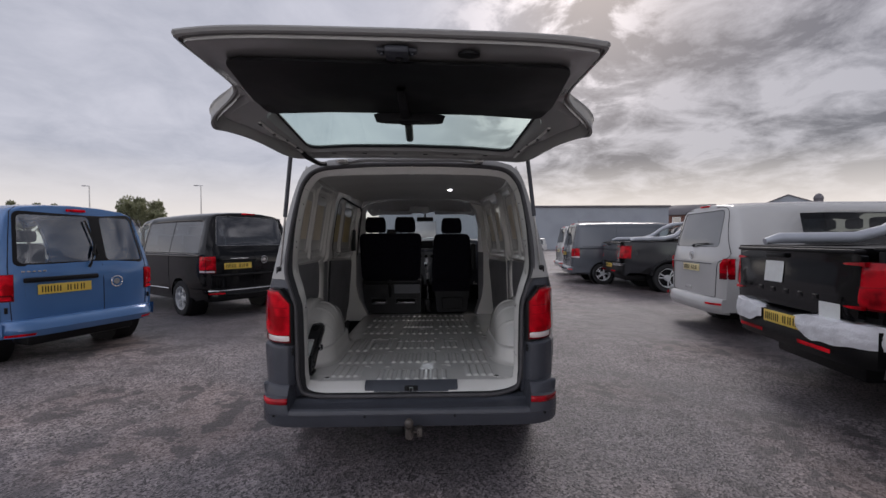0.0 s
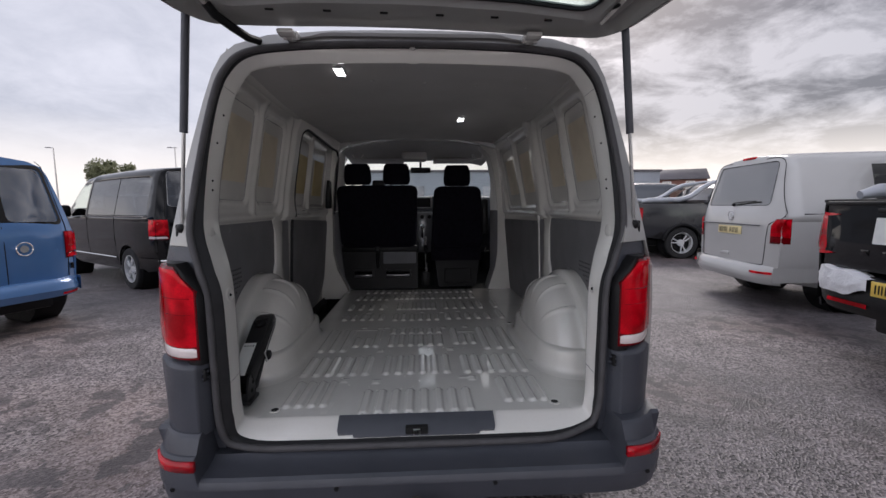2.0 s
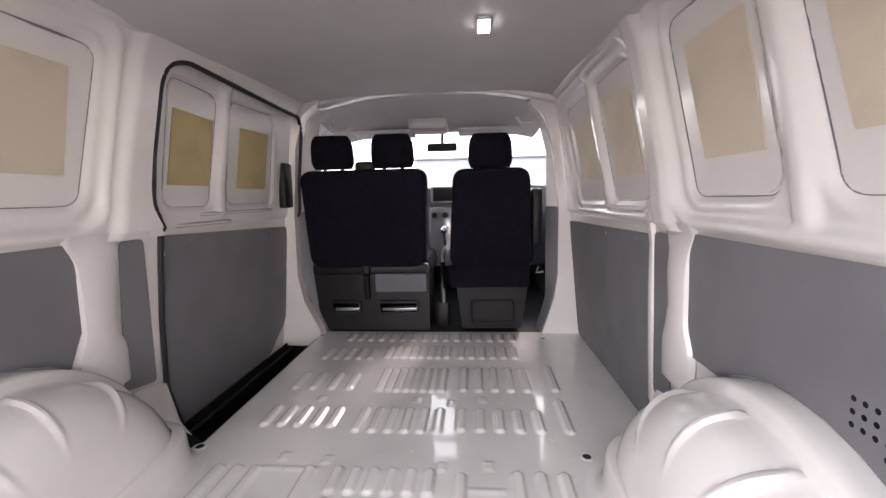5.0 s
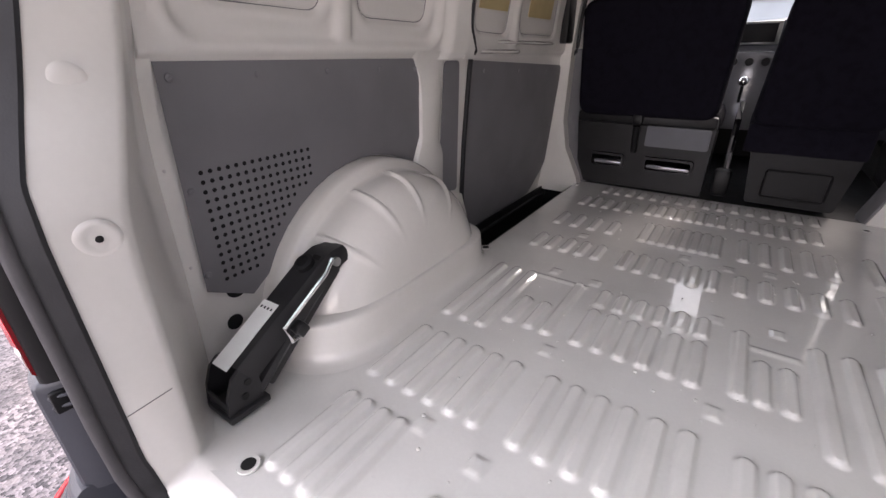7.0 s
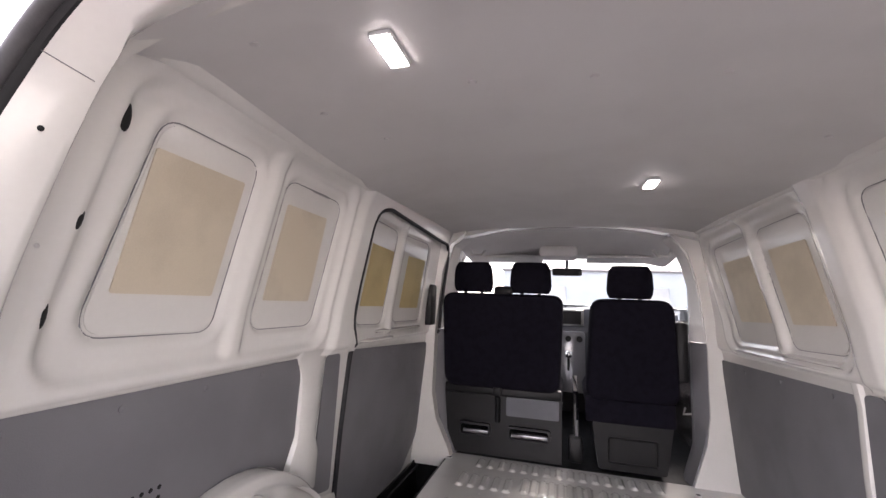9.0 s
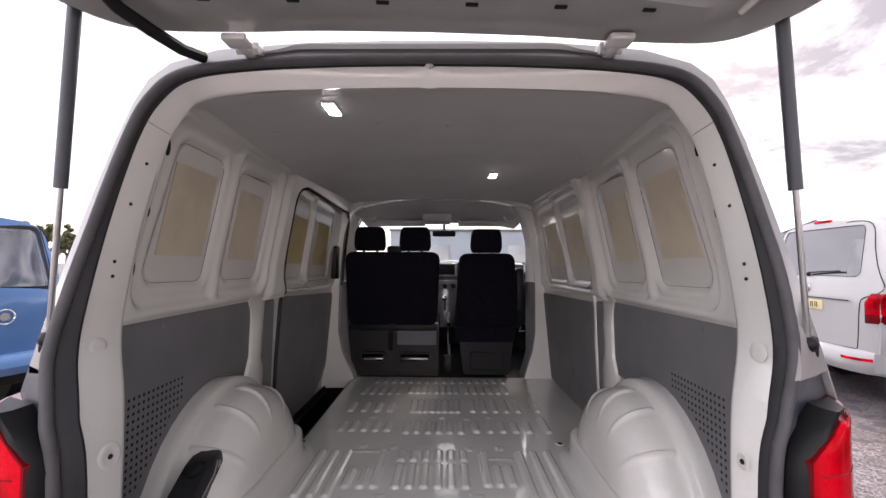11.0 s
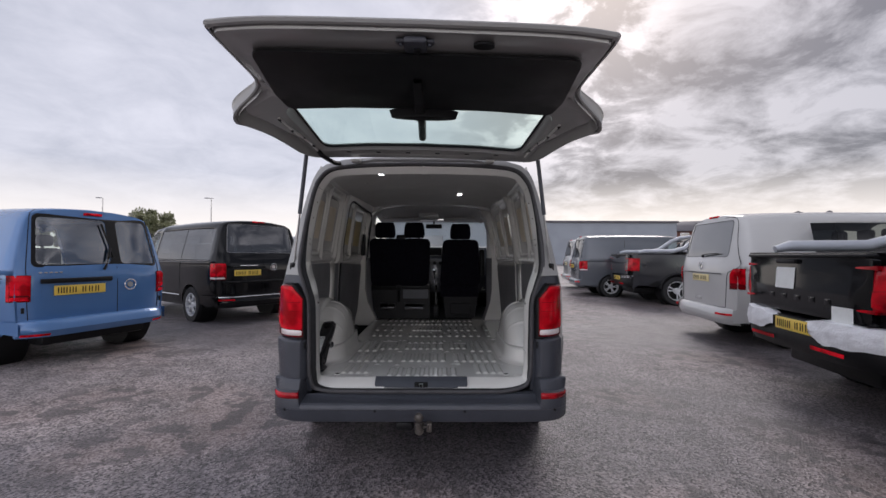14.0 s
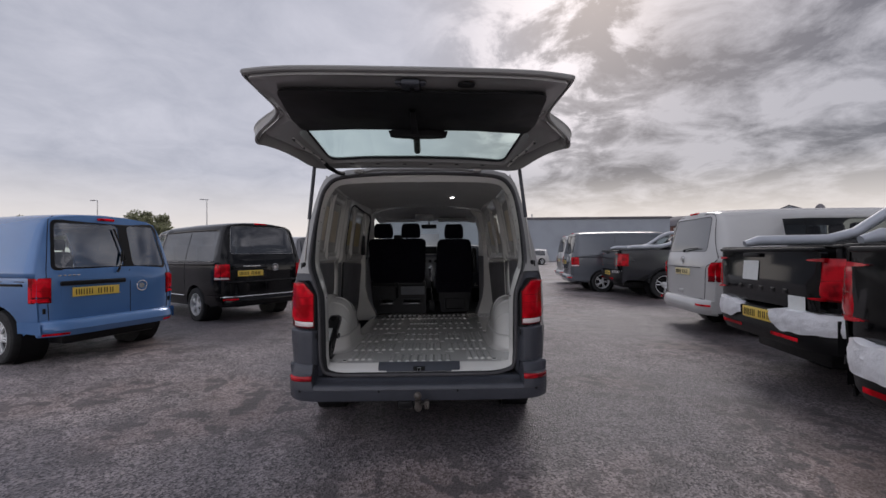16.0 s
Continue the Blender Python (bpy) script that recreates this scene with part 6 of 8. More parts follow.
# driver's seat
bm = B()
seat_back(bm, 0.12, 0.572, 0.94, 1.49, 2.385, narrow=0.032)
drv = part("driver_seat", bm, CLOTH, VAN, "black cloth driver's seat")
headrest(drv, 0.343, 2.395, 1.494)
bm = B()
box(bm, (0.345, 2.72, 0.92), (0.46, 0.50, 0.15), 0.05)
part("seat_cushion", bm, CLOTH, drv)
bm = B()
box(bm, (0.60, 2.55, 1.22), (0.06, 0.30, 0.32), 0.02)
part("armrest", bm, BLACK, drv)
bm = B()
box(bm, (0.335, 2.43, 0.885), (0.45, 0.05, 0.13), 0.012)
part("seat_skirt", bm, CLOTH, drv)
bm = B()
sheet(bm, rounded([(0.175, 0.575), (0.515, 0.575), (0.55, 0.83), (0.145, 0.83)], 0.02), [], lambda x, z: (x, 2.415 + 0.06 * (0.83 - z), z), -0.35, 0.0)
db = part("seat_box", bm, BLACK, drv, "charcoal plastic seat box with a recessed cover")
bm = B()
tube(bm, [(x, 2.413 + 0.06 * (0.83 - z), z) for x, z in rect(0.23, 0.615, 0.47, 0.745, 0.015)], 0.006, 6, True)
part("cover_rim", bm, BLACK, drv)
bm = B()
tube(bm, [(0.065, 2.46, 0.72), (0.06, 2.52, 0.95), (0.06, 2.60, 1.02)], 0.014, 8)
part("handbrake", bm, CHROME, VAN, "bright lever between the seats")
bm = B()
box(bm, (0.06, 2.50, 0.64), (0.08, 0.08, 0.14), 0.02)
part("lever_foot", bm, BLACK, VAN)
bm = B()
tube(bm, [(0.615, 2.46, 0.93), (0.60, 2.44, 0.90), (0.64, 2.44, 0.905)], 0.006, 6)
part("belt_anchor", bm, STEEL, VAN)

# ---- raised tailgate, built shut and swung up about its hinge line ----
HINGE = Vector((0.0, 0.235, 1.930))
GATE = Matrix.Translation(HINGE) @ Matrix.Rotation(radians(1.2), 4, "Z") @ Matrix.Rotation(radians(0.8), 4, "Y") @ Matrix.Rotation(radians(-86.4), 4, "X") @ Matrix.Translation(-HINGE)
G_HALF = [(0.0, 1.880), (0.25, 1.884), (0.45, 1.892), (0.615, 1.875), (0.695, 1.80), (0.735, 1.62), (0.790, 1.42), (0.845, 1.27), (0.872, 1.20), (0.845, 1.135), (0.745, 1.085),
          (0.705, 1.02), (0.688, 0.80), (0.676, 0.60), (0.662, 0.556), (0.62, 0.553), (0.40, 0.549), (0.0, 0.545)]
g_half = smooth_half(G_HALF, 4)
G_OUT = g_half + [(-x, z) for x, z in reversed(g_half[1:-1])]
G_WIN = rounded([(-0.635, 1.205), (-0.3, 1.187), (0.0, 1.181), (0.3, 1.187), (0.635, 1.205), (0.588, 1.745), (0.3, 1.720), (0.0, 1.711), (-0.3, 1.720), (-0.588, 1.745)], 0.07, 6)


def gate_shrink(poly, k):
    return [(x * (1 - k / 0.72), 1.25 + (z - 1.25) * (1 - k / 0.68)) for x, z in poly]


bm = B()
sheet(bm, G_OUT, [G_WIN], lambda x, z: F.rear(x, z, 0.020), -0.005, 0.10)
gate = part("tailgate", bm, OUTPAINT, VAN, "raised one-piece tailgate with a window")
gate.matrix_basis = GATE
bm = B()
mid = gate_shrink(G_OUT, 0.004)
inn = gate_shrink(G_OUT, 0.050)


def wrap(x, z):
    """Depth by which the gate's flanks fold round the body's corners."""
    return 0.020 + 0.045 * sm((z - 1.02) / 0.12) * sm((1.92 - z) / 0.3) * sm((abs(x) - 0.55) / 0.1)


def gd(z):
    """Depth of the pressed inner frame: shallow at the foot, deep round the window."""
    return -0.012 - 0.033 * sm((z - 0.60) / 0.40) * (1 - 0.9 * sm((z - 1.38) / 0.25))


rings = [[F.rear(x, z, 0.016) for x, z in G_OUT], [F.rear(x, z, 0.006) for x, z in mid], [F.rear(x, z, 0.026 - wrap(x, z)) for x, z in mid], [F.rear(x, z, 0.022 - wrap(x, z)) for x, z in gate_shrink(G_OUT, 0.013)],
         [F.rear(x, z, 0.032 - wrap(x, z)) for x, z in gate_shrink(G_OUT, 0.0145)], [F.rear(x, z, 0.032 - wrap(x, z)) for x, z in gate_shrink(G_OUT, 0.022)], [F.rear(x, z, 0.012 - wrap(x, z)) for x, z in gate_shrink(G_OUT, 0.025)],
         [F.rear(x, z, gd(z) * 0.5) for x, z in inn], [F.rear(x, z, gd(z)) for x, z in gate_shrink(G_OUT, 0.075)]]
for r in rings:
    r.append(r[0])
loft(bm, rings)
sheet(bm, gate_shrink(G_OUT, 0.075), [gate_shrink(G_WIN, -0.02)], lambda x, z: F.rear(x, z, gd(z) - 0.018 * sm((0.56 - abs(x)) / 0.1) * sm((1.2 - z) / 0.1) * sm((z - 0.66) / 0.15)), 0.0, 0.07)
wr = [[F.rear(x, z, 0.006) for x, z in G_WIN], [F.rear(x, z, gd(z)) for x, z in gate_shrink(G_WIN, -0.02)]]
for r in wr:
    r.append(r[0])
loft(bm, wr)
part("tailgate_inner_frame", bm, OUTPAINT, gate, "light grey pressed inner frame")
bm = B()
sheet(bm, G_WIN, [], lambda x, z: F.rear(x, z, 0.012), 0.0, 0.15)
gw = part("rear_window", bm, WINDOW_GREEN, gate, "green tinted rear window")
gw.visible_shadow = False
bm = B()
tube(bm, [F.rear(x, z, 0.004) for x, z in gate_shrink(G_WIN, 0.004)], 0.006, 6, True)
part("window_seal", bm, RUBBER, gate)
bm = B()
sheet(bm, rounded([(-0.575, 0.675), (0.592, 0.675), (0.637, 1.08), (0.616, 1.19), (0.3, 1.172), (0.0, 1.166), (-0.3, 1.172), (-0.61, 1.19), (-0.625, 1.08)], 0.05), [], lambda x, z: F.rear(x, z, gd(z) - 0.012 - 0.018 * sm((0.56 - abs(x)) / 0.1) * sm((1.2 - z) / 0.1) * sm((z - 0.66) / 0.15)), -0.008, 0.12)
part("tailgate_trim", bm, BLACK, gate, "black tailgate trim panel")
bm = B()
rings = []
for k in range(7):
    z = 0.83 + 0.39 * k / 6
    w = 0.013 + 0.008 * k / 6
    rings.append([F.rear(x, z, gd(z) - 0.030 - d) for x, d in ((-w - 0.006, 0.0), (-w, 0.022), (w, 0.022), (w + 0.006, 0.0))])
loft(bm, rings)
part("pull_channel", bm, RUBBER, gate)
bm = B()
rings = []
for k in range(13):
    a = math.pi * 2 * k / 12
    rings.append([(0.018 + 0.165 * math.cos(a) * q, F.rear_y(0, 1.20) + dd, 1.20 + 0.045 * math.sin(a) * q) for q, dd in ((1.0, 0.06), (0.92, 0.095), (0.0, 0.10))])
loft(bm, rings)
part("wiper_motor_cover", bm, BLACK, gate, "black oval wiper motor cover")
bm = B()
tube(bm, [F.rear(0.0, 1.20, 0.05), F.rear(0.0, 1.30, 0.055), F.rear(0.0, 1.50, 0.05), F.rear(0.0, 1.70, 0.045)], 0.022, 8)
box(bm, F.rear(0.0, 1.55, 0.04), (0.04, 0.02, 0.34), 0.01)
part("rear_wiper", bm, BLACK, gate, "black rear wiper seen through the glass")
bm = B()
box(bm, F.rear(0, 0.632, -0.024), (0.078, 0.024, 0.095), 0.010)
for dx in (-0.048, 0.048):
    box(bm, F.rear(dx, 0.618, -0.020), (0.034, 0.014, 0.032), 0.006)
    cyl(bm, F.rear(dx, 0.618, -0.026), F.rear(dx, 0.618, -0.034), 0.007)
part("tailgate_latch", bm, TRIM, gate, "dark steel latch plate")
bm = B()
box(bm, F.rear(0.006, 0.648, -0.037), (0.022, 0.012, 0.036), 0.005)
part("latch_claw", bm, BLACK, gate)
bm = B()
lathe(bm, [(0.036, 0.0), (0.036, 0.008), (0.0, 0.008)], 20, Matrix.Translation(F.rear(0.232, 0.628, -0.018)) @ Matrix.Rotation(math.pi / 2, 4, "Z") @ Matrix.Diagonal((1, 1, 0.7, 1)))
part("lock_access_cap", bm, BLACK, gate, "black oval access cap")
for s in (-1, 1):
    for z in (1.30, 1.42, 1.55, 1.67):
        bm = B()
        c = F.rear(s * (0.70 - 0.16 * (z - 1.25)), z, gd(z) - 0.003)
        box(bm, c, (0.014, 0.008, 0.05), 0.003, Matrix.Rotation(s * 0.1, 4, "Y"))
        part("frame_slot", bm, PLUG, gate)
    bm = B()
    tube(bm, [F.rear(s * (0.69 - 0.135 * (z - 1.27)), z, gd(z) - 0.002) for z in (1.27, 1.38, 1.46, 1.54, 1.62, 1.75)], 0.008, 6)
    part("frame_rib", bm, PAINT, gate)
for x in (-0.45, -0.27, -0.09, 0.09, 0.27, 0.45):
    bm = B()
    box(bm, F.rear(x, 1.768, gd(1.768) - 0.001), (0.026, 0.006, 0.009), 0.002)
    part("frame_slot", bm, PLUG, gate)
# outer garnish seen from above: plate recess, badge
badge(gate, F, 0.0, 1.09, 0.07, 0.034)
plate(gate, 0.0, 0.005, 0.86, bars=False)

# hinges, gas struts, cable
for s in (-1, 1):
    bm = B()
    box(bm, (s * 0.425, 0.245, 1.922), (0.05, 0.07, 0.02), 0.005)
    box(bm, (s * 0.425, 0.160, 1.905), (0.055, 0.045, 0.016), 0.005)
    box(bm, (s * 0.425, 0.205, 1.906), (0.024, 0.07, 0.014), 0.004)
    cyl(bm, (s * 0.425 - 0.026, 0.212, 1.910), (s * 0.425 + 0.026, 0.212, 1.910), 0.009)
    part("tailgate_hinge", bm, PAINT, VAN)
    p0, p1 = Vector((s * 0.800, 0.135, 1.245)), Vector((s * 0.702, 0.062, 1.932))
    bm = B()
    cyl(bm, p0, p0.lerp(p1, 0.56), 0.006, None, 10)
    st = part("gas_strut", bm, STEEL, VAN, "black gas strut holding the tailgate up")
    bm = B()
    cyl(bm, p0.lerp(p1, 0.462), p1, 0.0125, None, 12)
    part("strut_cylinder", bm, TRIM, st)
    bm = B()
    ball(bm, p1, 0.016)
    part("strut_joint", bm, BLACK, st)
    bm = B()
    ball(bm, p0, 0.018)
    box(bm, p0 + Vector((s * 0.012, 0.012, -0.008)), (0.03, 0.02, 0.045), 0.006)
    part("strut_joint", bm, BLACK, st)
bm = B()
tube(bm, [(-0.545, 0.235, 1.905), (-0.56, 0.18, 1.895), (-0.585, 0.11, 1.902), (-0.61, 0.055, 1.915), (-0.62, 0.02, 1.935)], 0.014, 8)
part("cable_gaiter", bm, RUBBER, VAN, "black rubber cable gaiter")
bm = B()
rings = [[(x, F.rear_y(x, 1.93) + d, z) for d, z in ((-0.012, 1.925 - 0.012 * sm((abs(x) - 0.30) / 0.1)), (-0.016, 1.936 - 0.02 * sm((abs(x) - 0.30) / 0.1)), (0.05, 1.962 - 0.02 * sm((abs(x) - 0.30) / 0.1)), (0.16, 1.970 - 0.02 * sm((abs(x) - 0.30) / 0.1)))] for x in [-0.40 + 0.80 * k / 20 for k in range(21)]]
loft(bm, rings)
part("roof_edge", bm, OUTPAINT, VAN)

# ---- jack in the rear corner ----
JACK = thing("vehicle_jack", "black folded scissor jack with a white label, strapped in the corner", "jack", (-0.695, 0.245, 0.562), 0)
a, b = Vector((0.019, 0.010, 0.092)), Vector((0.009, 0.295, 0.254))
axis = (b - a).normalized()
side_v = Vector((1, 0, 0)) - axis * axis.x
side_v.normalize()
up_v = side_v.cross(axis)
M = Matrix((side_v, axis, up_v)).transposed().to_4x4()
ln = (b - a).length
JACKPAINT = material("black_jack_enamel", (0.022, 0.022, 0.024), 0.36, vary=0.25, scale=20, grain=0.1, grain_scale=400, spec=0.4)
bm = B()
rings = []
for k in range(15):
    t = k / 14
    over = max(0.0, (t - 0.86) / 0.14)
    half = 0.041 - 0.004 * (1 - t) - 0.012 * over ** 2
    c = a.lerp(b, t) + axis * 0.028 * over - up_v * 0.030 * over ** 2
    rings.append([c + side_v * sx * half + up_v * uz for sx, uz in ((-1.0, -0.028 + 0.012 * over), (-1.0, 0.018), (-0.86, 0.027), (0.86, 0.027), (1.0, 0.018), (1.0, -0.028 + 0.012 * over), (0.86, -0.026 + 0.012 * over), (0.86, 0.014), (-0.86, 0.014), (-0.86, -0.026 + 0.012 * over))])
loft(bm, rings, True, True)
part("jack_arm", bm, JACKPAINT, JACK)
bm = B()
cyl(bm, a.lerp(b, 0.94) - side_v * 0.046 - up_v * 0.004, a.lerp(b, 0.94) + side_v * 0.046 - up_v * 0.004, 0.011)
part("pivot_pin", bm, STEEL, JACK)
# slot and pressed hole in the arm's upper end
bm = B()
box(bm, a.lerp(b, 0.88) + up_v * 0.0275 + side_v * 0.012, (0.022, 0.012, 0.0015), 0.0, M)
part("arm_slot", bm, PLUG, JACK)
# lower arm folded underneath
bm = B()
lo0, lo1 = Vector((0.022, 0.055, 0.035)), b - up_v * 0.030 - axis * 0.02
d2 = (lo1 - lo0).normalized()
s2 = (Vector((1, 0, 0)) - d2 * d2.x).normalized()
M2 = Matrix((s2, d2, s2.cross(d2))).transposed().to_4x4()
box(bm, (lo0 + lo1) / 2, (0.060, (lo1 - lo0).length, 0.030), 0.006, M2)
part("lower_arm", bm, JACKPAINT, JACK)
bm = B()
box(bm, (0.006, 0.002, 0.010), (0.112, 0.092, 0.016), 0.004)
for sx in (-1, 1):
    loft(bm, [[(0.008 + sx * 0.040 + dx, y0 + dy, z) for dx, dy in ((-0.004, -h), (0.004, -h), (0.004, h), (-0.004, h))] for h, y0, z in ((0.040, 0.0, 0.016), (0.036, 0.002, 0.06), (0.028, 0.010, 0.098), (0.020, 0.020, 0.112))], True, True)
box(bm, (0.008, 0.034, 0.055), (0.078, 0.006, 0.08), 0.002)
box(bm, (0.008, -0.034, 0.030), (0.078, 0.006, 0.03), 0.002)
foot = part("jack_foot", bm, JACKPAINT, JACK)
for y0, z0 in ((0.0, 0.045), (0.012, 0.075)):
    bm = B()
    cyl(bm, (0.053, y0, z0), (0.0545, y0, z0), 0.008)
    part("foot_hole", bm, PLUG, foot)
bm = B()
box(bm, a.lerp(b, 0.21) + up_v * 0.030 - side_v * 0.010, (0.050, ln * 0.50, 0.002), 0.0, M)
lab = part("jack_label", bm, PAPER, JACK, "white instruction label, print unreadable")
bm = B()
for k in range(4):
    box(bm, a.lerp(b, 0.41) + up_v * 0.0315 + side_v * (-0.026 + 0.011 * k), (0.004, 0.006, 0.001), 0.0, M)
part("label_bars", bm, BLACK, lab)
bm = B()
m = Matrix.Translation(a.lerp(b, 0.80) + up_v * 0.028) @ M @ Matrix.Rotation(-math.pi / 2, 4, "Y")
lathe(bm, [(0.024, 0.0), (0.024, 0.012), (0.016, 0.016), (0.0, 0.012)], 12, m)
part("jack_knob", bm, RUBBER, JACK)
bm = B()
off = side_v * 0.055
tube(bm, [a.lerp(b, 0.92) + off * 0.9 + up_v * 0.02, a.lerp(b, 0.80) + off + up_v * 0.012, a.lerp(b, 0.35) + off + up_v * 0.012, a.lerp(b, 0.32) + off - up_v * 0.03, a.lerp(b, 0.42) + off - up_v * 0.045], 0.0052, 8)
part("crank_rod", bm, CHROME, JACK, "bright crank rod")
bm = B()
tube(bm, [a.lerp(b, 0.75) + off * 0.4 - up_v * 0.026, a.lerp(b, 0.30) + off * 0.5 - up_v * 0.040, Vector((0.040, 0.035, 0.03))], 0.014, 8)
box(bm, a.lerp(b, 0.42) + off * 0.9 - up_v * 0.03, (0.03, 0.03, 0.03), 0.006, M)
part("jack_screw", bm, JACKPAINT, JACK)


# ---- parked vehicles ----
CREAM = material("pale_yellow_plate", (0.80, 0.68, 0.36), 0.35, vary=0.06, scale=20)
def transporter(name, label, at, turn, paint, doors="tailgate", side=(), glass_rear=WINDOW_DARK, trim=TRIM, rims=ALLOY, bumper=None, strip=None, group="parked vans", led=False, side_glass=WINDOW_DARK):
    """A large panel van: barn doors or one tailgate, dark panes where side names stretches of the flank."""
    v = thing(name, label, "van", at, turn, group)
    f = Form()
    for s in (-1, 1):
        part("body_side", lower_side(f, s), paint, v)
    upper_shell(v, f, paint, WINDOW_CLEAR, side, side_glass)
    front_end(v, f, paint)
    underbody(v, f)
    wheel_parts(v, f, [(s * 0.82, y) for y in (f.axle, f.axle + f.base) for s in (-1, 1)], style=rims)
    if doors == "tailgate":
        wins = [rounded([(-0.67, 1.295), (0.67, 1.295), (0.605, 1.845), (-0.605, 1.845)], 0.07, 5)]
    elif doors == "wide":
        wins = [rounded([(-0.685, 1.325), (0.685, 1.325), (0.62, 1.865), (-0.62, 1.865)], 0.06, 5)]
    elif doors == "barn":
        wins = [rounded([(-0.71, 1.235), (-0.028, 1.235), (-0.028, 1.835), (-0.635, 1.835)], 0.06, 5), rounded([(0.028, 1.235), (0.71, 1.235), (0.635, 1.835), (0.028, 1.835)], 0.06, 5)]
    else:
        wins = []
    rear_cap(v, f, paint, wins)
    for w in wins:
        pane(v, f, w, glass_rear, label="tinted rear window")
        frame_band(v, f, w, STEEL if strip is not None else RUBBER, 0.0028)
    if doors == "tailgate":
        g = [(x, z) for x, z in smooth_half(G_HALF, 2)]
        seam(v, f, [(x, z) for x, z in g[3:]] + [(-x, z) for x, z in reversed(g[3:-1])], 0.005)
        plate(v, 0.0, f.rear_y(0, 0.965) - 0.008, 0.965, mat=CREAM)
        badge(v, f, 0.0, 1.155, 0.06)
        bm = B()
        box(bm, f.rear(-0.03, 1.045, 0.012), (1.30, 0.014, 0.014), 0.005)
        part("handle_strip", bm, trim, v)
        bm = B()
        box(bm, f.rear(-0.08, 0.635, 0.006), (0.20, 0.016, 0.05), 0.012)
        part("tailgate_grip", bm, paint, v)
        bm = B()
        tube(bm, [f.rear(0.0, 1.325, 0.03), f.rear(0.20, 1.34, 0.035), f.rear(0.46, 1.35, 0.03)], 0.009, 6)
        ball(bm, f.rear(0.0, 1.305, 0.02), 0.024)
        part("rear_wiper", bm, BLACK, v)
    else:
        seam(v, f, [(0.0, z) for z in ((0.50, 0.8, 1.1, 1.22) if doors == "wide" else (0.50, 0.8, 1.1, 1.3, 1.6, 1.9))])
        for s in (-1, 1):
            seam(v, f, [(s * x, z) for x, z in ((0.70, 0.52), (0.705, 0.82), (0.71, 1.1), (0.74, 1.2), (0.70, 1.5), (0.66, 1.72), (0.60, 1.86))])
            for z in (0.72, 1.28, 1.70):
                bm = B()
                x = 0.76 if z < 1.4 else 0.69
                cyl(bm, f.rear(s * x, z - 0.03, 0.012), f.rear(s * x, z + 0.03, 0.012), 0.013)
                part("door_hinge", bm, paint, v)
        if doors == "wide":
            bm = B()
            for x in (-0.62, -0.31, 0.0, 0.31, 0.62):
                box(bm, f.rear(x, 0.785, 0.012), (0.33, 0.035, 0.045), 0.010)
            part("door_ledge", bm, paint, v)
        plate(v, -0.325, f.rear_y(0.3, 0.95) - 0.008, 0.95)
        badge(v, f, 0.195, 1.05, 0.066)
        bm = B()
        box(bm, f.rear(-0.30, 1.055, 0.018), (0.64, 0.03, 0.035), 0.01)
        part("handle_strip", bm, trim, v)
        bm = B()
        box(bm, f.rear(-0.31, 1.085, 0.020), (0.35, 0.006, 0.020), 0.001)
        part("name_bar", bm, CHROME, v)
    for s in (-1, 1):
        tail_light(v, f, s, 0.755 if led else 0.722, 0.885, 0.83, 1.125, (RED_LENS, DARK_LENS if led else CLEAR_LENS), cut=0.0 if doors != "tailgate" else 0.05, split=0.25 if led else 0.16, wrap=0.07 if led else 0.13)
        bm = B()
        loft(bm, [[(s * x, -0.060 + 0.14 * ((x - 0.6) / 0.28) ** 3, z) for z in (0.455, 0.485)] for x in (0.62, 0.68, 0.74, 0.80, 0.86)])
        part("reflector", bm, RED_LENS, v)
    bumper_rear(v, f, bumper or paint, 0.32, 0.55, 0.055)
    if strip is not None:
        bm = B()
        tube(bm, [(x, -0.056 + 0.17 * (abs(x) / 0.87) ** 7, 0.515) for x in [-0.87 + 1.74 * k / 20 for k in range(21)]], 0.010, 6)
        part("chrome_strip", bm, CHROME, v, "thin chrome trim strip")
        for s in (-1, 1):
            bm = B()
            tube(bm, [(s * f.side_x(y, 0.50) * 1.004, y, 0.50) for y in (1.45, 2.2, 2.9, 3.4)], 0.012, 6)
            part("chrome_strip", bm, CHROME, v, "thin chrome trim strip")
    for s in (-1, 1):
        bm = B()
        tube(bm, [(s * (f.side_x(y, 1.19) + 0.001), y, 1.19) for y in (0.35, 0.8, 1.4, 2.0, 2.6)], 0.006, 5)
        tube(bm, [(s * (f.side_x(1.42, z) + 0.001), 1.42, z) for z in (0.45, 0.8, 1.1, 1.3, 1.6, 1.78)], 0.004, 5)
        tube(bm, [(s * (f.side_x(2.62, z) + 0.001), 2.62, z) for z in (0.45, 0.8, 1.1, 1.3, 1.6, 1.78)], 0.004, 5)
        part("shut_line", bm, PLUG, v)
        if strip is not None:
            bm = B()
            tube(bm, [(s * (f.side_x(y, 1.175) + 0.004), y, 1.175) for y in (0.40, 0.8, 1.4, 2.0, 2.6)], 0.006, 5)
            part("window_strip", bm, CHROME, v)
        bm = B()
        box(bm, (s * (f.side_x(3.45, 1.2) + 0.10), 3.45, 1.26), (0.20, 0.10, 0.22), 0.05)
        part("wing_mirror", bm, BLACK, v)
    cabin_seats(v, f, 2.45, (-0.5, 0.0, 0.42), 1.22)
    bm = B()
    box(bm, (0, 0.25, 1.93), (0.26, 0.05, 0.03), 0.01)
    part("high_brake_light", bm, RED_LENS, v)
    return v


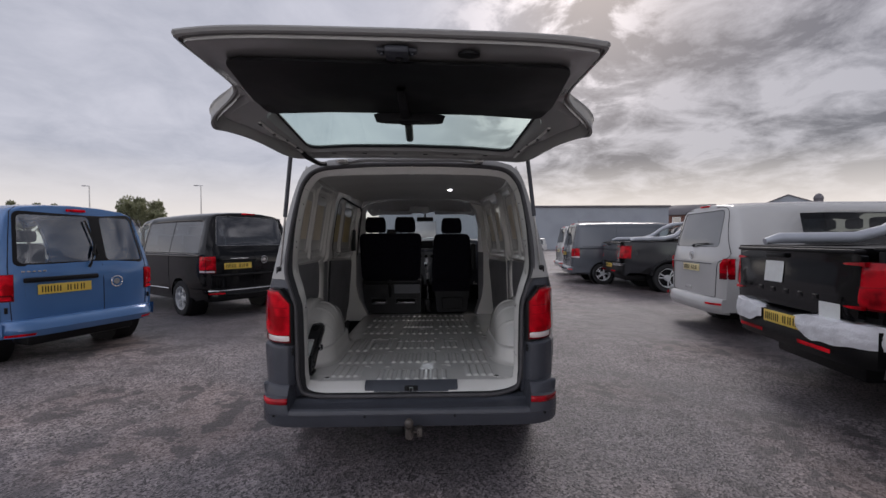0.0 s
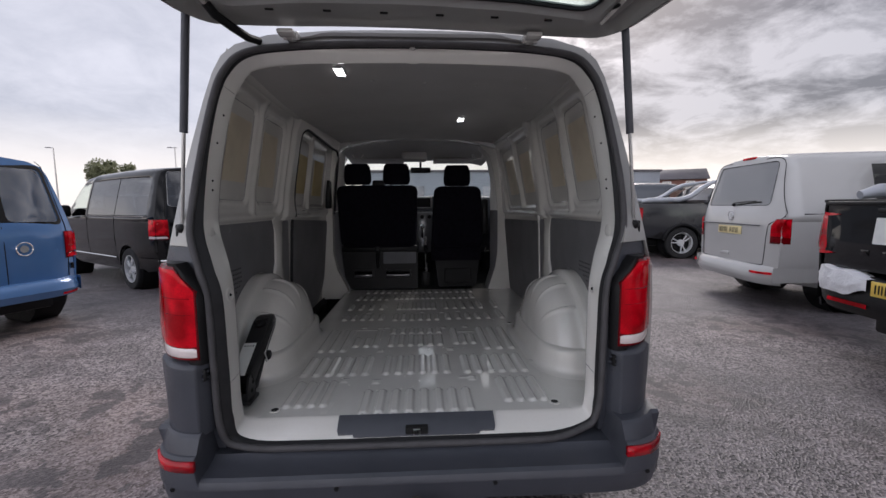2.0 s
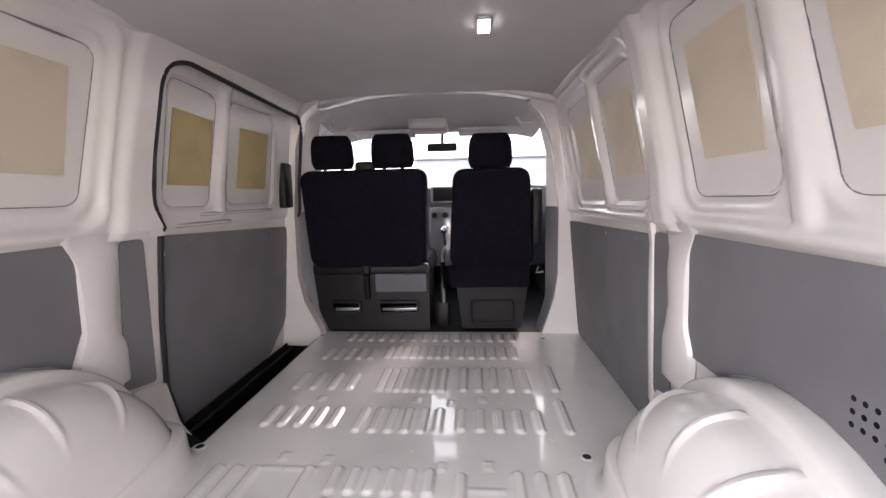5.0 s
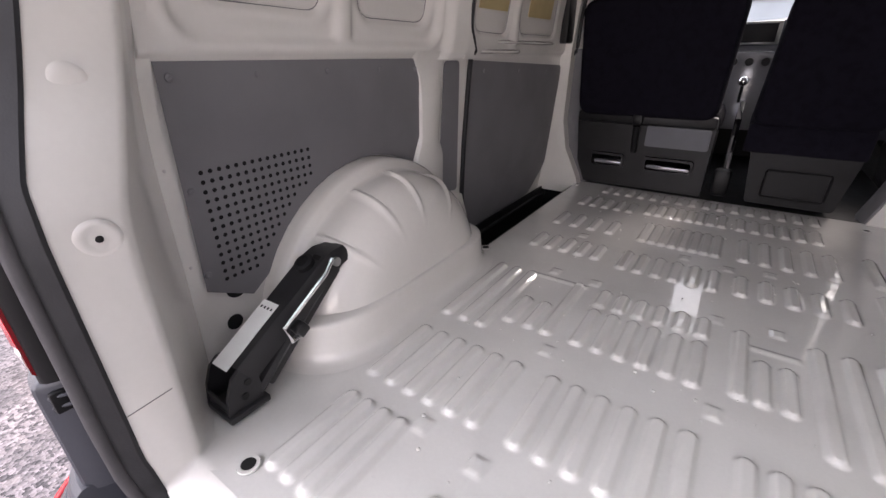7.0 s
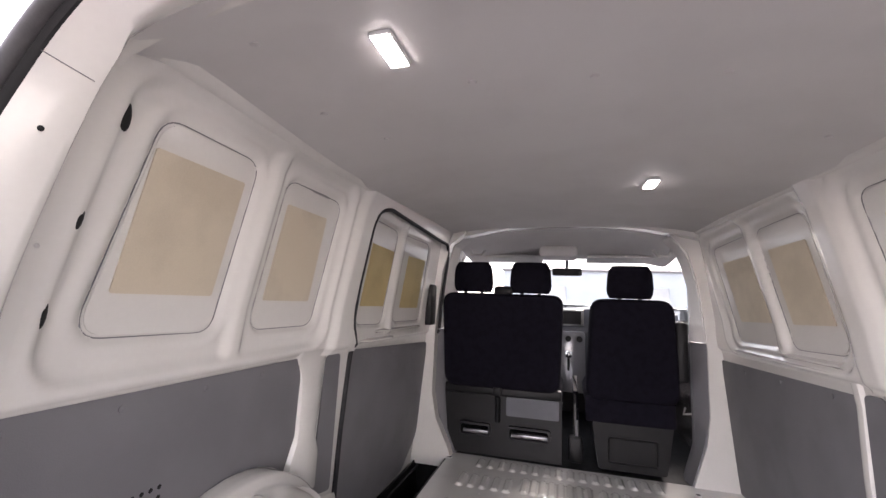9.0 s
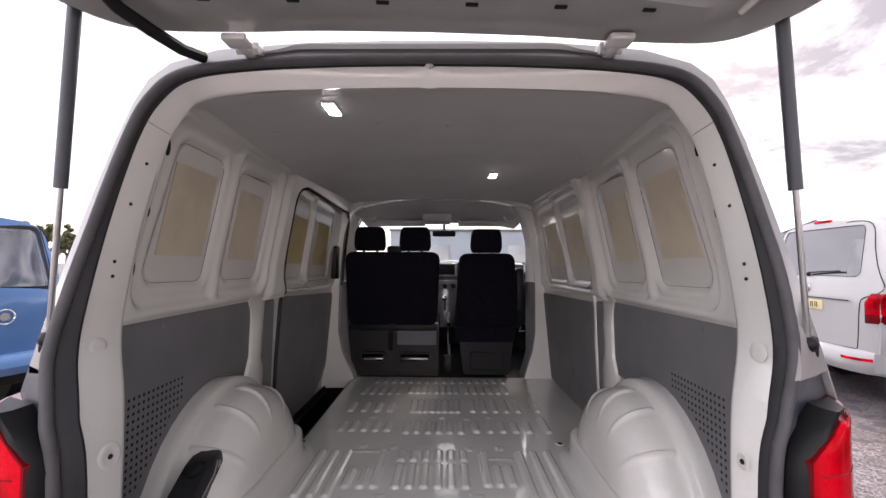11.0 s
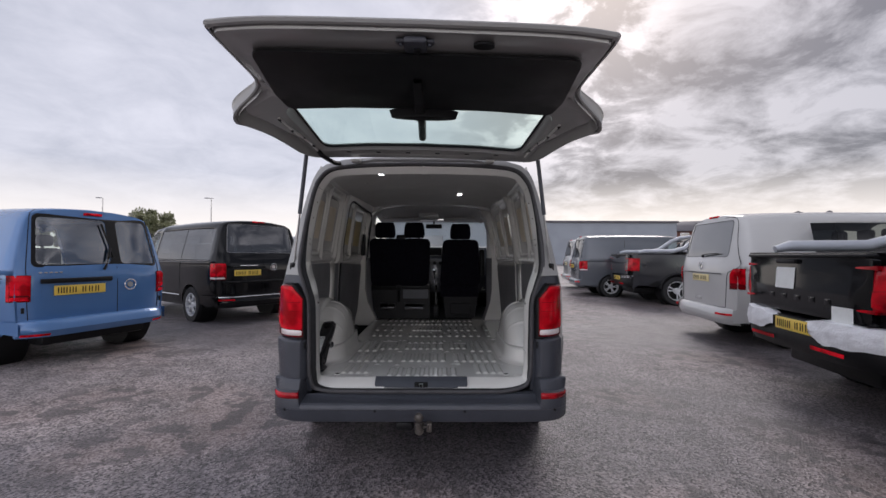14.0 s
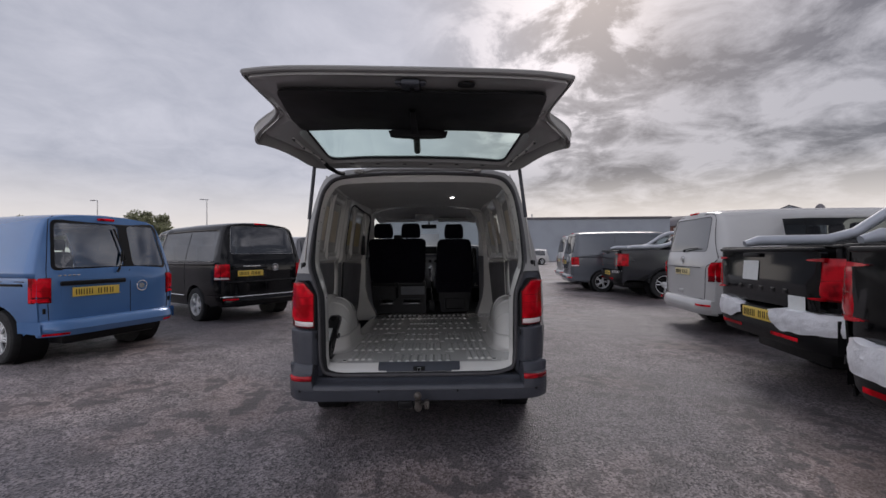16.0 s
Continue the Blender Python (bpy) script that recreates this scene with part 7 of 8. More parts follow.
transporter("black_van", "glossy black van with dark glass and chrome strips", (-3.303, 5.644, 0.012), 53.8, BLACKPAINT, "wide",
            [(0.3, 2.5)], WINDOW_DARK, BLACK, ALLOY, strip=CHROME)
transporter("white_van", "off-white van with one tailgate and dark side glass", (4.303, 4.272, 0.0), -97.4, WHITEPAINT, "tailgate", [(1.25, 2.6)], glass("smoked_glass", (0.30, 0.33, 0.33), 0.30), TRIM, ALLOY, led=True, side_glass=glass("dark_side_glass", (0.16, 0.17, 0.17), 0.05))
transporter("grey_van", "slate grey panel van on alloy wheels", (4.57, 11.53, 0), -97, GREYPAINT, "barn", [], glass("grey_glass", (0.45, 0.48, 0.48)), TRIM, ALLOY)
transporter("white_van", "white panel van beyond the grey one", (5.26, 14.74, 0), -97, WHITEPAINT, "tailgate", [], WINDOW_DARK, TRIM, ALLOY)
transporter("silver_van", "mid grey van far behind the black one", (-4.3, 12.6, 0), 62, MIDGREY, "tailgate", [], WINDOW_DARK, TRIM, ALLOY)


def compact_van(at, turn):
    v = thing("compact_van", "metallic blue compact van with glazed asymmetric barn doors", "van", at, turn, "parked vans")
    f = Form(0.875, 1.825, 4.40, 0.74, 2.68, 0.315)
    for s in (-1, 1):
        part("body_side", lower_side(f, s, bottom=0.34), BLUE, v)
    upper_shell(v, f, BLUE, WINDOW_CLEAR, [], WINDOW_DARK)
    front_end(v, f, BLUE)
    underbody(v, f)
    wheel_parts(v, f, [(s * 0.775, y) for y in (f.axle, f.axle + f.base) for s in (-1, 1)], 0.195, 10)
    split = 0.165
    wins = [rounded([(-0.640, 1.125), (split - 0.06, 1.125), (split - 0.06, 1.67), (-0.585, 1.67)], 0.06, 5),
            rounded([(split + 0.055, 1.125), (0.665, 1.115), (0.595, 1.67), (split + 0.055, 1.67)], 0.06, 5)]
    rear_cap(v, f, BLUE, wins)
    for w in wins:
        pane(v, f, w, glass("clear_rear_glass", (0.76, 0.84, 0.82), 0.30), label="lightly tinted rear window")
    band = rounded([(-0.680, 1.095), (0.695, 1.085), (0.620, 1.705), (-0.615, 1.705)], 0.07, 5)
    bm = B()
    sheet(bm, band, wins, lambda x, z: f.rear(x, z, 0.004), -0.004, 0.12)
    part("window_surround", bm, BLACK, v, "black glazed window surround")
    seam(v, f, [(split, z) for z in (0.46, 0.7, 0.9, 1.08)])
    for s in (-1, 1):
        seam(v, f, [(s * x, z) for x, z in ((0.70, 0.46), (0.715, 0.8), (0.72, 1.0), (0.715, 1.1), (0.66, 1.5), (0.63, 1.70), (0.58, 1.75))])
        tail_light(v, f, s, 0.69, 0.825, 0.72, 1.005, (RED_LENS, RED_LENS), 0.2, 0.0, 0.075)
        bm = B()
        loft(bm, [[(s * x, -0.089 + 0.17 * (x / 0.792) ** 7 + dy, z) for dy, z in ((0.040, 0.345), (0.021, 0.372))] for x in (0.56, 0.62, 0.66, 0.70, 0.74, 0.77)])
        part("reflector", bm, RED_LENS, v)
        bm = B()
        tube(bm, [(s * (f.side_x(y, 0.97) + 0.001), y, 0.97) for y in (0.3, 0.8, 1.4, 2.0, 2.5)], 0.006, 5)
        tube(bm, [(s * (f.side_x(y, 0.93) + 0.004), y, 0.93) for y in (0.32, 0.8, 1.1)], 0.016, 5)
        part("door_rail", bm, PLUG, v)
        bm = B()
        cyl(bm, f.rear(s * 0.745, 0.60, 0.014), f.rear(s * 0.745, 0.66, 0.014), 0.014)
        part("door_hinge", bm, BLACK, v)
    bumper_rear(v, f, BLUE, 0.33, 0.52, 0.085)
    bm = B()
    box(bm, (0, 0.30, 0.285), (1.12, 0.36, 0.15), 0.03)
    part("rear_valance", bm, BLACK, v)
    bm = B()
    box(bm, f.rear(-0.265, 0.940, 0.016), (0.72, 0.034, 0.055), 0.014)
    part("handle_strip", bm, BLACK, v, "black handle strip over the plate")
    bm = B()
    sheet(bm, rect(-0.60, 0.735, 0.10, 0.915, 0.04), [], lambda x, z: f.rear(x, z, 0.003), -0.003, 0.1)
    part("plate_recess", bm, BLUE, v)
    plate(v, -0.24, f.rear_y(0.2, 0.83) - 0.010, 0.83)
    badge(v, f, 0.310, 0.852, 0.066)
    bm = B()
    for k in range(5):
        box(bm, f.rear(-0.61 + 0.045 * k, 1.035, 0.006), (0.03, 0.004, 0.016), 0.001)
    part("name_bar", bm, CHROME, v)
    bm = B()
    tube(bm, [f.rear(-0.005, 1.05, 0.03), f.rear(0.02, 1.10, 0.045), f.rear(0.065, 1.20, 0.04), f.rear(0.10, 1.32, 0.035)], 0.015, 6)
    tube(bm, [f.rear(0.125, 1.20, 0.03), f.rear(0.105, 1.32, 0.032), f.rear(0.045, 1.62, 0.03)], 0.011, 5)
    part("rear_wiper", bm, BLACK, v)
    bm = B()
    box(bm, f.rear(-0.02, 1.735, 0.012), (0.20, 0.03, 0.034), 0.010)
    part("high_brake_light", bm, RED_LENS, v)
    cabin_seats(v, f, 1.95, (-0.42, 0.30), 1.02)
    return v


compact_van((-4.027, 2.695, 0.063), 69.3)


class PickForm(Form):
    def side_x(self, y, z):
        t = lerp_table([(0.45, 0.90), (0.60, 0.935), (0.85, 0.955), (1.10, 0.945), (1.35, 0.925)], z)
        return t * (1 - 0.035 * max(0.0, 1 - y / 0.5) ** 2 - 0.16 * max(0.0, (y - 4.3) / 1.0) ** 2.5)

    def rear_y(self, x, z):
        return 0.02 + 0.03 * max(0.0, (z - 1.0) / 0.35) + 0.10 * (abs(x) / 0.95) ** 8

    def belt(self, y):
        return 1.325 if y < 1.75 else lerp_table([(1.75, 1.325), (2.0, 1.16), (3.9, 1.14), (4.6, 1.12), (5.3, 0.98)], y)


def pickup(name, label, at, turn, paint, wrapped, rims=ALLOY, bar=BARSILVER):
    v = thing(name, label, "pickup", at, turn, "parked pickups")
    f = PickForm(0.955, 1.88, 5.30, 1.20, 3.27, 0.385)
    for s in (-1, 1):
        part("body_side", lower_side(f, s, 0.10, 0.48), paint, v)
        for cy in (f.axle, f.axle + f.base):
            bm = B()
            rr = f.wheel + 0.06
            tube(bm, [(s * (f.side_x(cy, 0.8) + 0.012), cy + rr * math.cos(a), f.wheel + rr * math.sin(a)) for a in [0.15 + (math.pi - 0.3) * k / 16 for k in range(17)]], 0.035, 8)
            part("arch_flare", bm, BLACK, v)
    # load bed, tailgate
    bm = B()
    box(bm, (0, 0.92, 0.82), (1.72, 1.66, 0.04), 0.0)
    box(bm, (0, 1.72, 1.08), (1.72, 0.04, 0.50), 0.0)
    for s in (-1, 1):
        box(bm, (s * 0.84, 0.92, 1.08), (0.06, 1.66, 0.50), 0.02)
    part("load_bed", bm, BLACK, v)
    bm = B()
    sheet(bm, rounded([(-0.755, 0.80), (0.755, 0.80), (0.765, 1.30), (-0.765, 1.30)], 0.03), [], lambda x, z: f.rear(x, z, 0.02 + 0.02 * sm((z - 1.22) / 0.06)), -0.06, 0.10)
    tg = part("tailgate", bm, paint, v, "glossy tailgate with plain raised bars")
    bm = B()
    box(bm, (0, 0.03, 1.315), (1.50, 0.09, 0.035), 0.015)
    part("tailgate_lip", bm, BLACK, v)
    bm = B()
    box(bm, f.rear(-0.14, 1.262, 0.048), (0.26, 0.03, 0.04), 0.012)
    part("tailgate_handle", bm, BLACK, tg)
    for k in range(5):
        bm = B()
        box(bm, f.rear(-0.36 + 0.18 * k, 0.94, 0.022), (0.07, 0.004, 0.045), 0.002)
        part("raised_bar", bm, paint, tg)
    bm = B()
    sheet(bm, [(-0.74, 0.10), (0.74, 0.10), (0.74, 1.70), (-0.74, 1.70)], [], lambda x, y: (x, y, 1.335 + 0.01 * math.sin(6 * y)), 0.0, 0.2)
    part("bed_cover", bm, BLACK, v, "black bed cover")
    for s in (-1, 1):
        tl = tail_light(v, f, s, 0.725, 0.925, 0.895, 1.235, (PICKUP_LENS, DARK_LENS), 0.04, 0.0)
        for z, xi, h in ((1.226, 0.635, 0.020), (0.908, 0.665, 0.018)):
            bm = B()
            loft(bm, [[f.rear(s * x, z - h * k / 2, 0.012), f.rear(s * x, z - h * k / 2, 0.044), f.rear(s * x, z + h * k / 2, 0.044), f.rear(s * x, z + h * k / 2, 0.012)] for x, k in ((xi, 0.25), (xi + 0.03, 0.8), (0.70, 1.0), (0.75, 1.2), (0.80, 1.6))], True, True)
            part("lens_wing", bm, PICKUP_LENS, tl)
        bm = B()
        box(bm, (s * 0.845, 0.92, 1.335), (0.12, 1.68, 0.03), 0.012)
        part("bed_rail", bm, BLACK, v)
    bumper_rear(v, f, BLACK, 0.46, 0.76, 0.055)
    plate(v, 0.05, -0.058, 0.692)
    for s in (-1, 1):
        bm = B()
        loft(bm, [[(s * x, -0.056, z) for z in (0.528, 0.560)] for x in (0.24, 0.36, 0.48, 0.60)])
        part("reflector", bm, RED_LENS, v)
        if not wrapped:
            bm = B()
            zs = [0.70, 0.74, 0.772]
            loft(bm, [[(s * x, -0.071 + 0.19 * (abs(x) / 0.87) ** 7, z) for z in zs] for x in [0.36 + 0.53 * k / 14 for k in range(15)]] + [[(s * 0.93, 0.25 + 0.1 * k, z) for z in zs] for k in range(4)])
            part("bumper_corner", bm, CHROME, v, "chrome bumper corner")
    if wrapped:
        for xa, xb, low in ((-0.985, -0.255, 0.605), (0.19, 0.985, 0.600)):
            bm = B()
            rings = []
            n = int((xb - xa) / 0.016)
            for k in range(n + 1):
                x = xa + (xb - xa) * k / n
                end = sm(min(k, n - k) / 5.0)
                tall = sm(min(k, n - k) / 14.0)
                z0 = low + 0.03 * noise.noise((x * 6, 2.0, 0)) + 0.05 * (1 - tall)
                z1 = 0.785 + 0.035 * noise.noise((x * 5, 7.0, 0)) - 0.03 * (1 - tall)
                ring = []
                for q in range(11):
                    u = q / 10
                    z = z0 + (z1 - z0) * u
                    puff = 0.012 + 0.012 * math.sin(math.pi * min(1.0, u * 1.05)) + 0.007 * noise.noise((x * 9, z * 16, 1.0)) + 0.008 * noise.noise((x * 16, z * 60, 4.0))
                    xx = math.copysign(min(abs(x), 0.90), x)
                    y = -0.056 + 0.17 * (min(abs(x), 0.90) / 0.87) ** 7 - puff * end + max(0.0, abs(x) - 0.90) * 4.0
                    ring.append((xx + math.copysign(puff * 0.8 + 0.02, x) * sm((abs(x) - 0.84) / 0.06), y, z))
                ring.append((ring[-1][0] * 0.99, ring[-1][1] + 0.12, z1 + 0.012))
                rings.append(ring)
            loft(bm, rings)
            part("wrapping_film", bm, FILM, v, "crinkled white transit film on the bumper")
    if wrapped:
        for x, z, w, h in ((-0.17, 1.11, 0.255, 0.195), (0.52, 0.825, 0.205, 0.175)):
            bm = B()
            sheet(bm, rect(x - w / 2, z - h / 2, x + w / 2, z + h / 2, 0.008, 2), [], lambda a, b: f.rear(a, b, 0.030 + 0.004 * math.sin(20 * a)), 0.0, 0.05)
            part("paper_note", bm, PAPER, v, "white paper sheet taped on the tailgate")
    # cab shell
    CAB = [(1.78, 1.42), (1.95, 1.70), (2.15, 1.83), (2.6, 1.88), (3.2, 1.86), (3.55, 1.74), (3.95, 1.46), (4.25, 1.22), (4.6, 1.17), (5.0, 1.08), (5.25, 0.95)]
    ys = [1.78, 1.86, 1.95, 2.05, 2.15, 2.4, 2.7, 3.0, 3.2, 3.4, 3.55, 3.75, 3.95, 4.1, 4.25, 4.6, 4.95, 5.15, 5.25]
    rings = []
    for y in ys:
        top, b = lerp_table(CAB, y), min(f.belt(y), lerp_table(CAB, y) - 0.04)
        w0 = f.side_x(y, 1.1)
        half = []
        for u, k in ((0.0, 1.0), (0.06, 0.985), (0.45, 0.90), (0.80, 0.815), (0.92, 0.75), (0.98, 0.60), (1.0, 0.30), (1.0, 0.0)):
            half.append((w0 * (1 - (1 - k) * min(1.0, (top - b) / 0.7 + 0.1)) if k > 0.3 else w0 * k, b + (top - b) * u))
        rings.append([(x, y, z) for x, z in half] + [(-x, y, z) for x, z in reversed(half[:-1])])
    shell, gl = B(), B()
    m = len(rings[0]) - 1
    for i in range(len(ys) - 1):
        ym = (ys[i] + ys[i + 1]) / 2
        for j in range(m):
            jj = min(j, m - 1 - j)
            is_glass = (3.5 < ym < 4.2 and jj >= 4) or (2.15 < ym < 3.75 and 1 <= jj <= 2 and abs(ym - 2.95) > 0.06) or (1.86 < ym < 2.05 and jj >= 4)
            bm = gl if is_glass else shell
            bm.faces.new([bm.verts.new(Vector(p)) for p in (rings[i][j], rings[i][j + 1], rings[i + 1][j + 1], rings[i + 1][j])])
    cabm = part("cab", shell, paint, v, angle=45)
    part("cab_glass", gl, WINDOW_DARK, v).visible_shadow = False
    # sports bar over the bed
    for s in (-1, 1):
        bm = B()
        pts = [(s * 0.80, 0.28, 1.385), (s * 0.80, 0.42, 1.42), (s * 0.80, 1.15, 1.425), (s * 0.79, 1.42, 1.50), (s * 0.76, 1.72, 1.72), (s * 0.72, 1.95, 1.83), (s * 0.69, 2.5, 1.915), (s * 0.69, 3.1, 1.90)]
        rings = []
        for i, p in enumerate(pts):
            q0, q1 = Vector(pts[max(0, i - 1)]), Vector(pts[min(len(pts) - 1, i + 1)])
            rg = ring_at(p, q1 - q0, 1.0, 12)
            c = Vector(p)
            k = 0.035 if i in (0, 6, 7) else 0.058
            rings.append([c + (w - c) * k for w in rg])
        loft(bm, rings, True, True)
        part("sports_bar", bm, bar, v, "silver sports bar along the bed")
    front_end(v, f, paint)
    underbody(v, f)
    wheel_parts(v, f, [(s * 0.83, y) for y in (f.axle, f.axle + f.base) for s in (-1, 1)], 0.25, 6, rims)
    return v


pickup("pickup_truck", "glossy black pickup with white transit film and paper notes", (3.334, 1.274, 0.0), -99.2, GLOSSBLACK, True)
pickup("pickup_truck", "glossy black pickup with white transit film on its bumper", (2.42, -1.14, 0), -99.5, GLOSSBLACK, True)
pickup("pickup_truck", "dark grey pickup with chrome bumper corners", (5.21, 9.42, 0), -97, material("dark_grey_paint", (0.030, 0.032, 0.037), 0.2, vary=0.1, scale=2, coat=1.0), False)

# far car across the yard
def far_car(at, turn, paint, label):
    v = thing("estate_car", label, "car", at, turn)
    f = Form(0.90, 1.58, 4.40, 0.85, 2.65, 0.32)
    for s in (-1, 1):
        part("body_side", lower_side(f, s, bottom=0.26), paint, v)
    upper_shell(v, f, paint, WINDOW_CLEAR, [(0.5, 2.6)], WINDOW_DARK)
    front_end(v, f, paint)
    underbody(v, f)
    rear_cap(v, f, paint, [])
    wheel_parts(v, f, [(s * 0.78, y) for y in (f.axle, f.axle + f.base) for s in (-1, 1)])
    bumper_rear(v, f, paint, 0.30, 0.52, 0.08)
    return v


far_car((6.6, 24.5, 0), 62, BLACKPAINT, "black estate car far across the yard")
far_car((11.5, 40.0, 0), 95, WHITEPAINT, "white car far across the yard")
far_car((0.8, 17.5, 0), 170, WHITEPAINT, "pale car seen through the van's windscreen")

# ---- distance: buildings, lamp posts, trees ----
CLADDING = material("grey_wall_cladding", (0.33, 0.36, 0.40), 0.5, vary=0.10, scale=0.4)
ROOFING = material("weathered_roof", (0.16, 0.15, 0.16), 0.7, vary=0.15, scale=0.6)
BRICKWALL = material("red_brickwork", (0.25, 0.12, 0.09), 0.85, vary=0.2, scale=2.0, grain=0.3, grain_scale=40)
wh = thing("warehouse", "long grey clad warehouse with a flat parapet", "building", (1.4, 56.0, 0))
bm = B()
n = 118
prof = []
for k in range(n + 1):
    x = -9 + 41 * k / n
    prof.append((x, 0.0 if k % 2 else -0.07))
loft(bm, [[(x, y, 0.0) for x, y in prof], [(x, y, 6.0) for x, y in prof]])
part("clad_wall", bm, CLADDING, wh)
bm = B()
box(bm, (11.5, 10, 3.0), (41, 19.8, 5.9), 0.0)
part("core", bm, CLADDING, wh)
bm = B()
box(bm, (11.5, 9.9, 6.05), (41.4, 20.4, 0.28), 0.05)
part("roof", bm, ROOFING, wh)
for x in (12.0, 13.2):
    bm = B()
    cyl(bm, (x, 4, 6.0), (x, 4, 7.0), 0.12)
    part("roof_vent", bm, STEEL, wh)
for k in range(3):
    bm = B()
    box(bm, (-3 + 12 * k, -0.12, 2.0), (4.0, 0.12, 4.0), 0.03)
    part("shutter_door", bm, MIDGREY, wh)


def house(at, turn, w, d, h, rise, wall, label, wins):
    v = thing("house", label, "building", at, turn)
    bm = B()
    box(bm, (0, 0, h / 2), (w, d, h), 0.0)
    for s in (-1, 1):
        bm.faces.new([bm.verts.new(p) for p in ((s * w / 2, -d / 2, h), (s * w / 2, d / 2, h), (s * w / 2, 0, h + rise))])
    part("wall", bm, wall, v)
    bm = B()
    for s in (-1, 1):
        loft(bm, [[(-w / 2 - 0.3, s * (d / 2 + 0.35), h - 0.12), (-w / 2 - 0.3, 0, h + rise)], [(w / 2 + 0.3, s * (d / 2 + 0.35), h - 0.12), (w / 2 + 0.3, 0, h + rise)]])
    roof = part("roof", bm, ROOFING, v)
    md = roof.modifiers.new("depth", "SOLIDIFY")
    md.thickness = 0.18
    for k in range(wins):
        x = -w / 2 + (k + 0.7) * w / (wins + 0.4)
        bm = B()
        box(bm, (x, -d / 2 - 0.02, h - 1.1), (1.2, 0.10, 1.2), 0.03)
        wnd = part("window", bm, PAPER, v, "white framed window")
        bm = B()
        box(bm, (x, -d / 2 - 0.08, h - 1.1), (1.0, 0.03, 1.0), 0.0)
        part("pane", bm, WINDOW_DARK, wnd)
    return v


house((39, 67, 0), -28, 14, 8, 5.4, 1.6, BRICKWALL, "red brick house with a tiled roof", 4)
hall = house((77, 86, 0), 47, 16, 11, 7.9, 2.4, CLADDING, "low grey hall with a shallow gabled roof", 5)
bm = B()
lathe(bm, [(0.75, -1.0), (0.75, 0.9), (0.85, 1.0), (0.7, 1.5), (0.4, 1.9), (0.0, 2.1)], 16, Matrix.Translation((-5.0, -4.6, 8.3)) @ Matrix.Rotation(-math.pi / 2, 4, "Y"))
part("cupola", bm, ROOFING, hall)
house((-52, 95, 0), 20, 30, 14, 5.0, 1.8, CLADDING, "grey building far behind the trees", 5)

for x, y in ((-40.5, 47.5), (-27.5, 47.5)):
    lp = thing("street_lamp", "slim grey lamp post with one short arm", "lamp post", (x, y, 0), 0, "lamp posts")
    bm = B()
    cyl(bm, (0, 0, 0), (0, 0, 8.0), 0.10, 0.055, 10)
    part("pole", bm, STEEL, lp)
    bm = B()
    tube(bm, [(0.25 if x > -30 else 0, 0, 8.0), (-0.15, 0, 8.02), (-0.35, 0, 8.03)], 0.045, 6)
    part("arm", bm, STEEL, lp)
    bm = B()
    box(bm, (-0.55, 0, 8.03), (0.5, 0.22, 0.10), 0.03)
    part("lantern", bm, MIDGREY, lp)

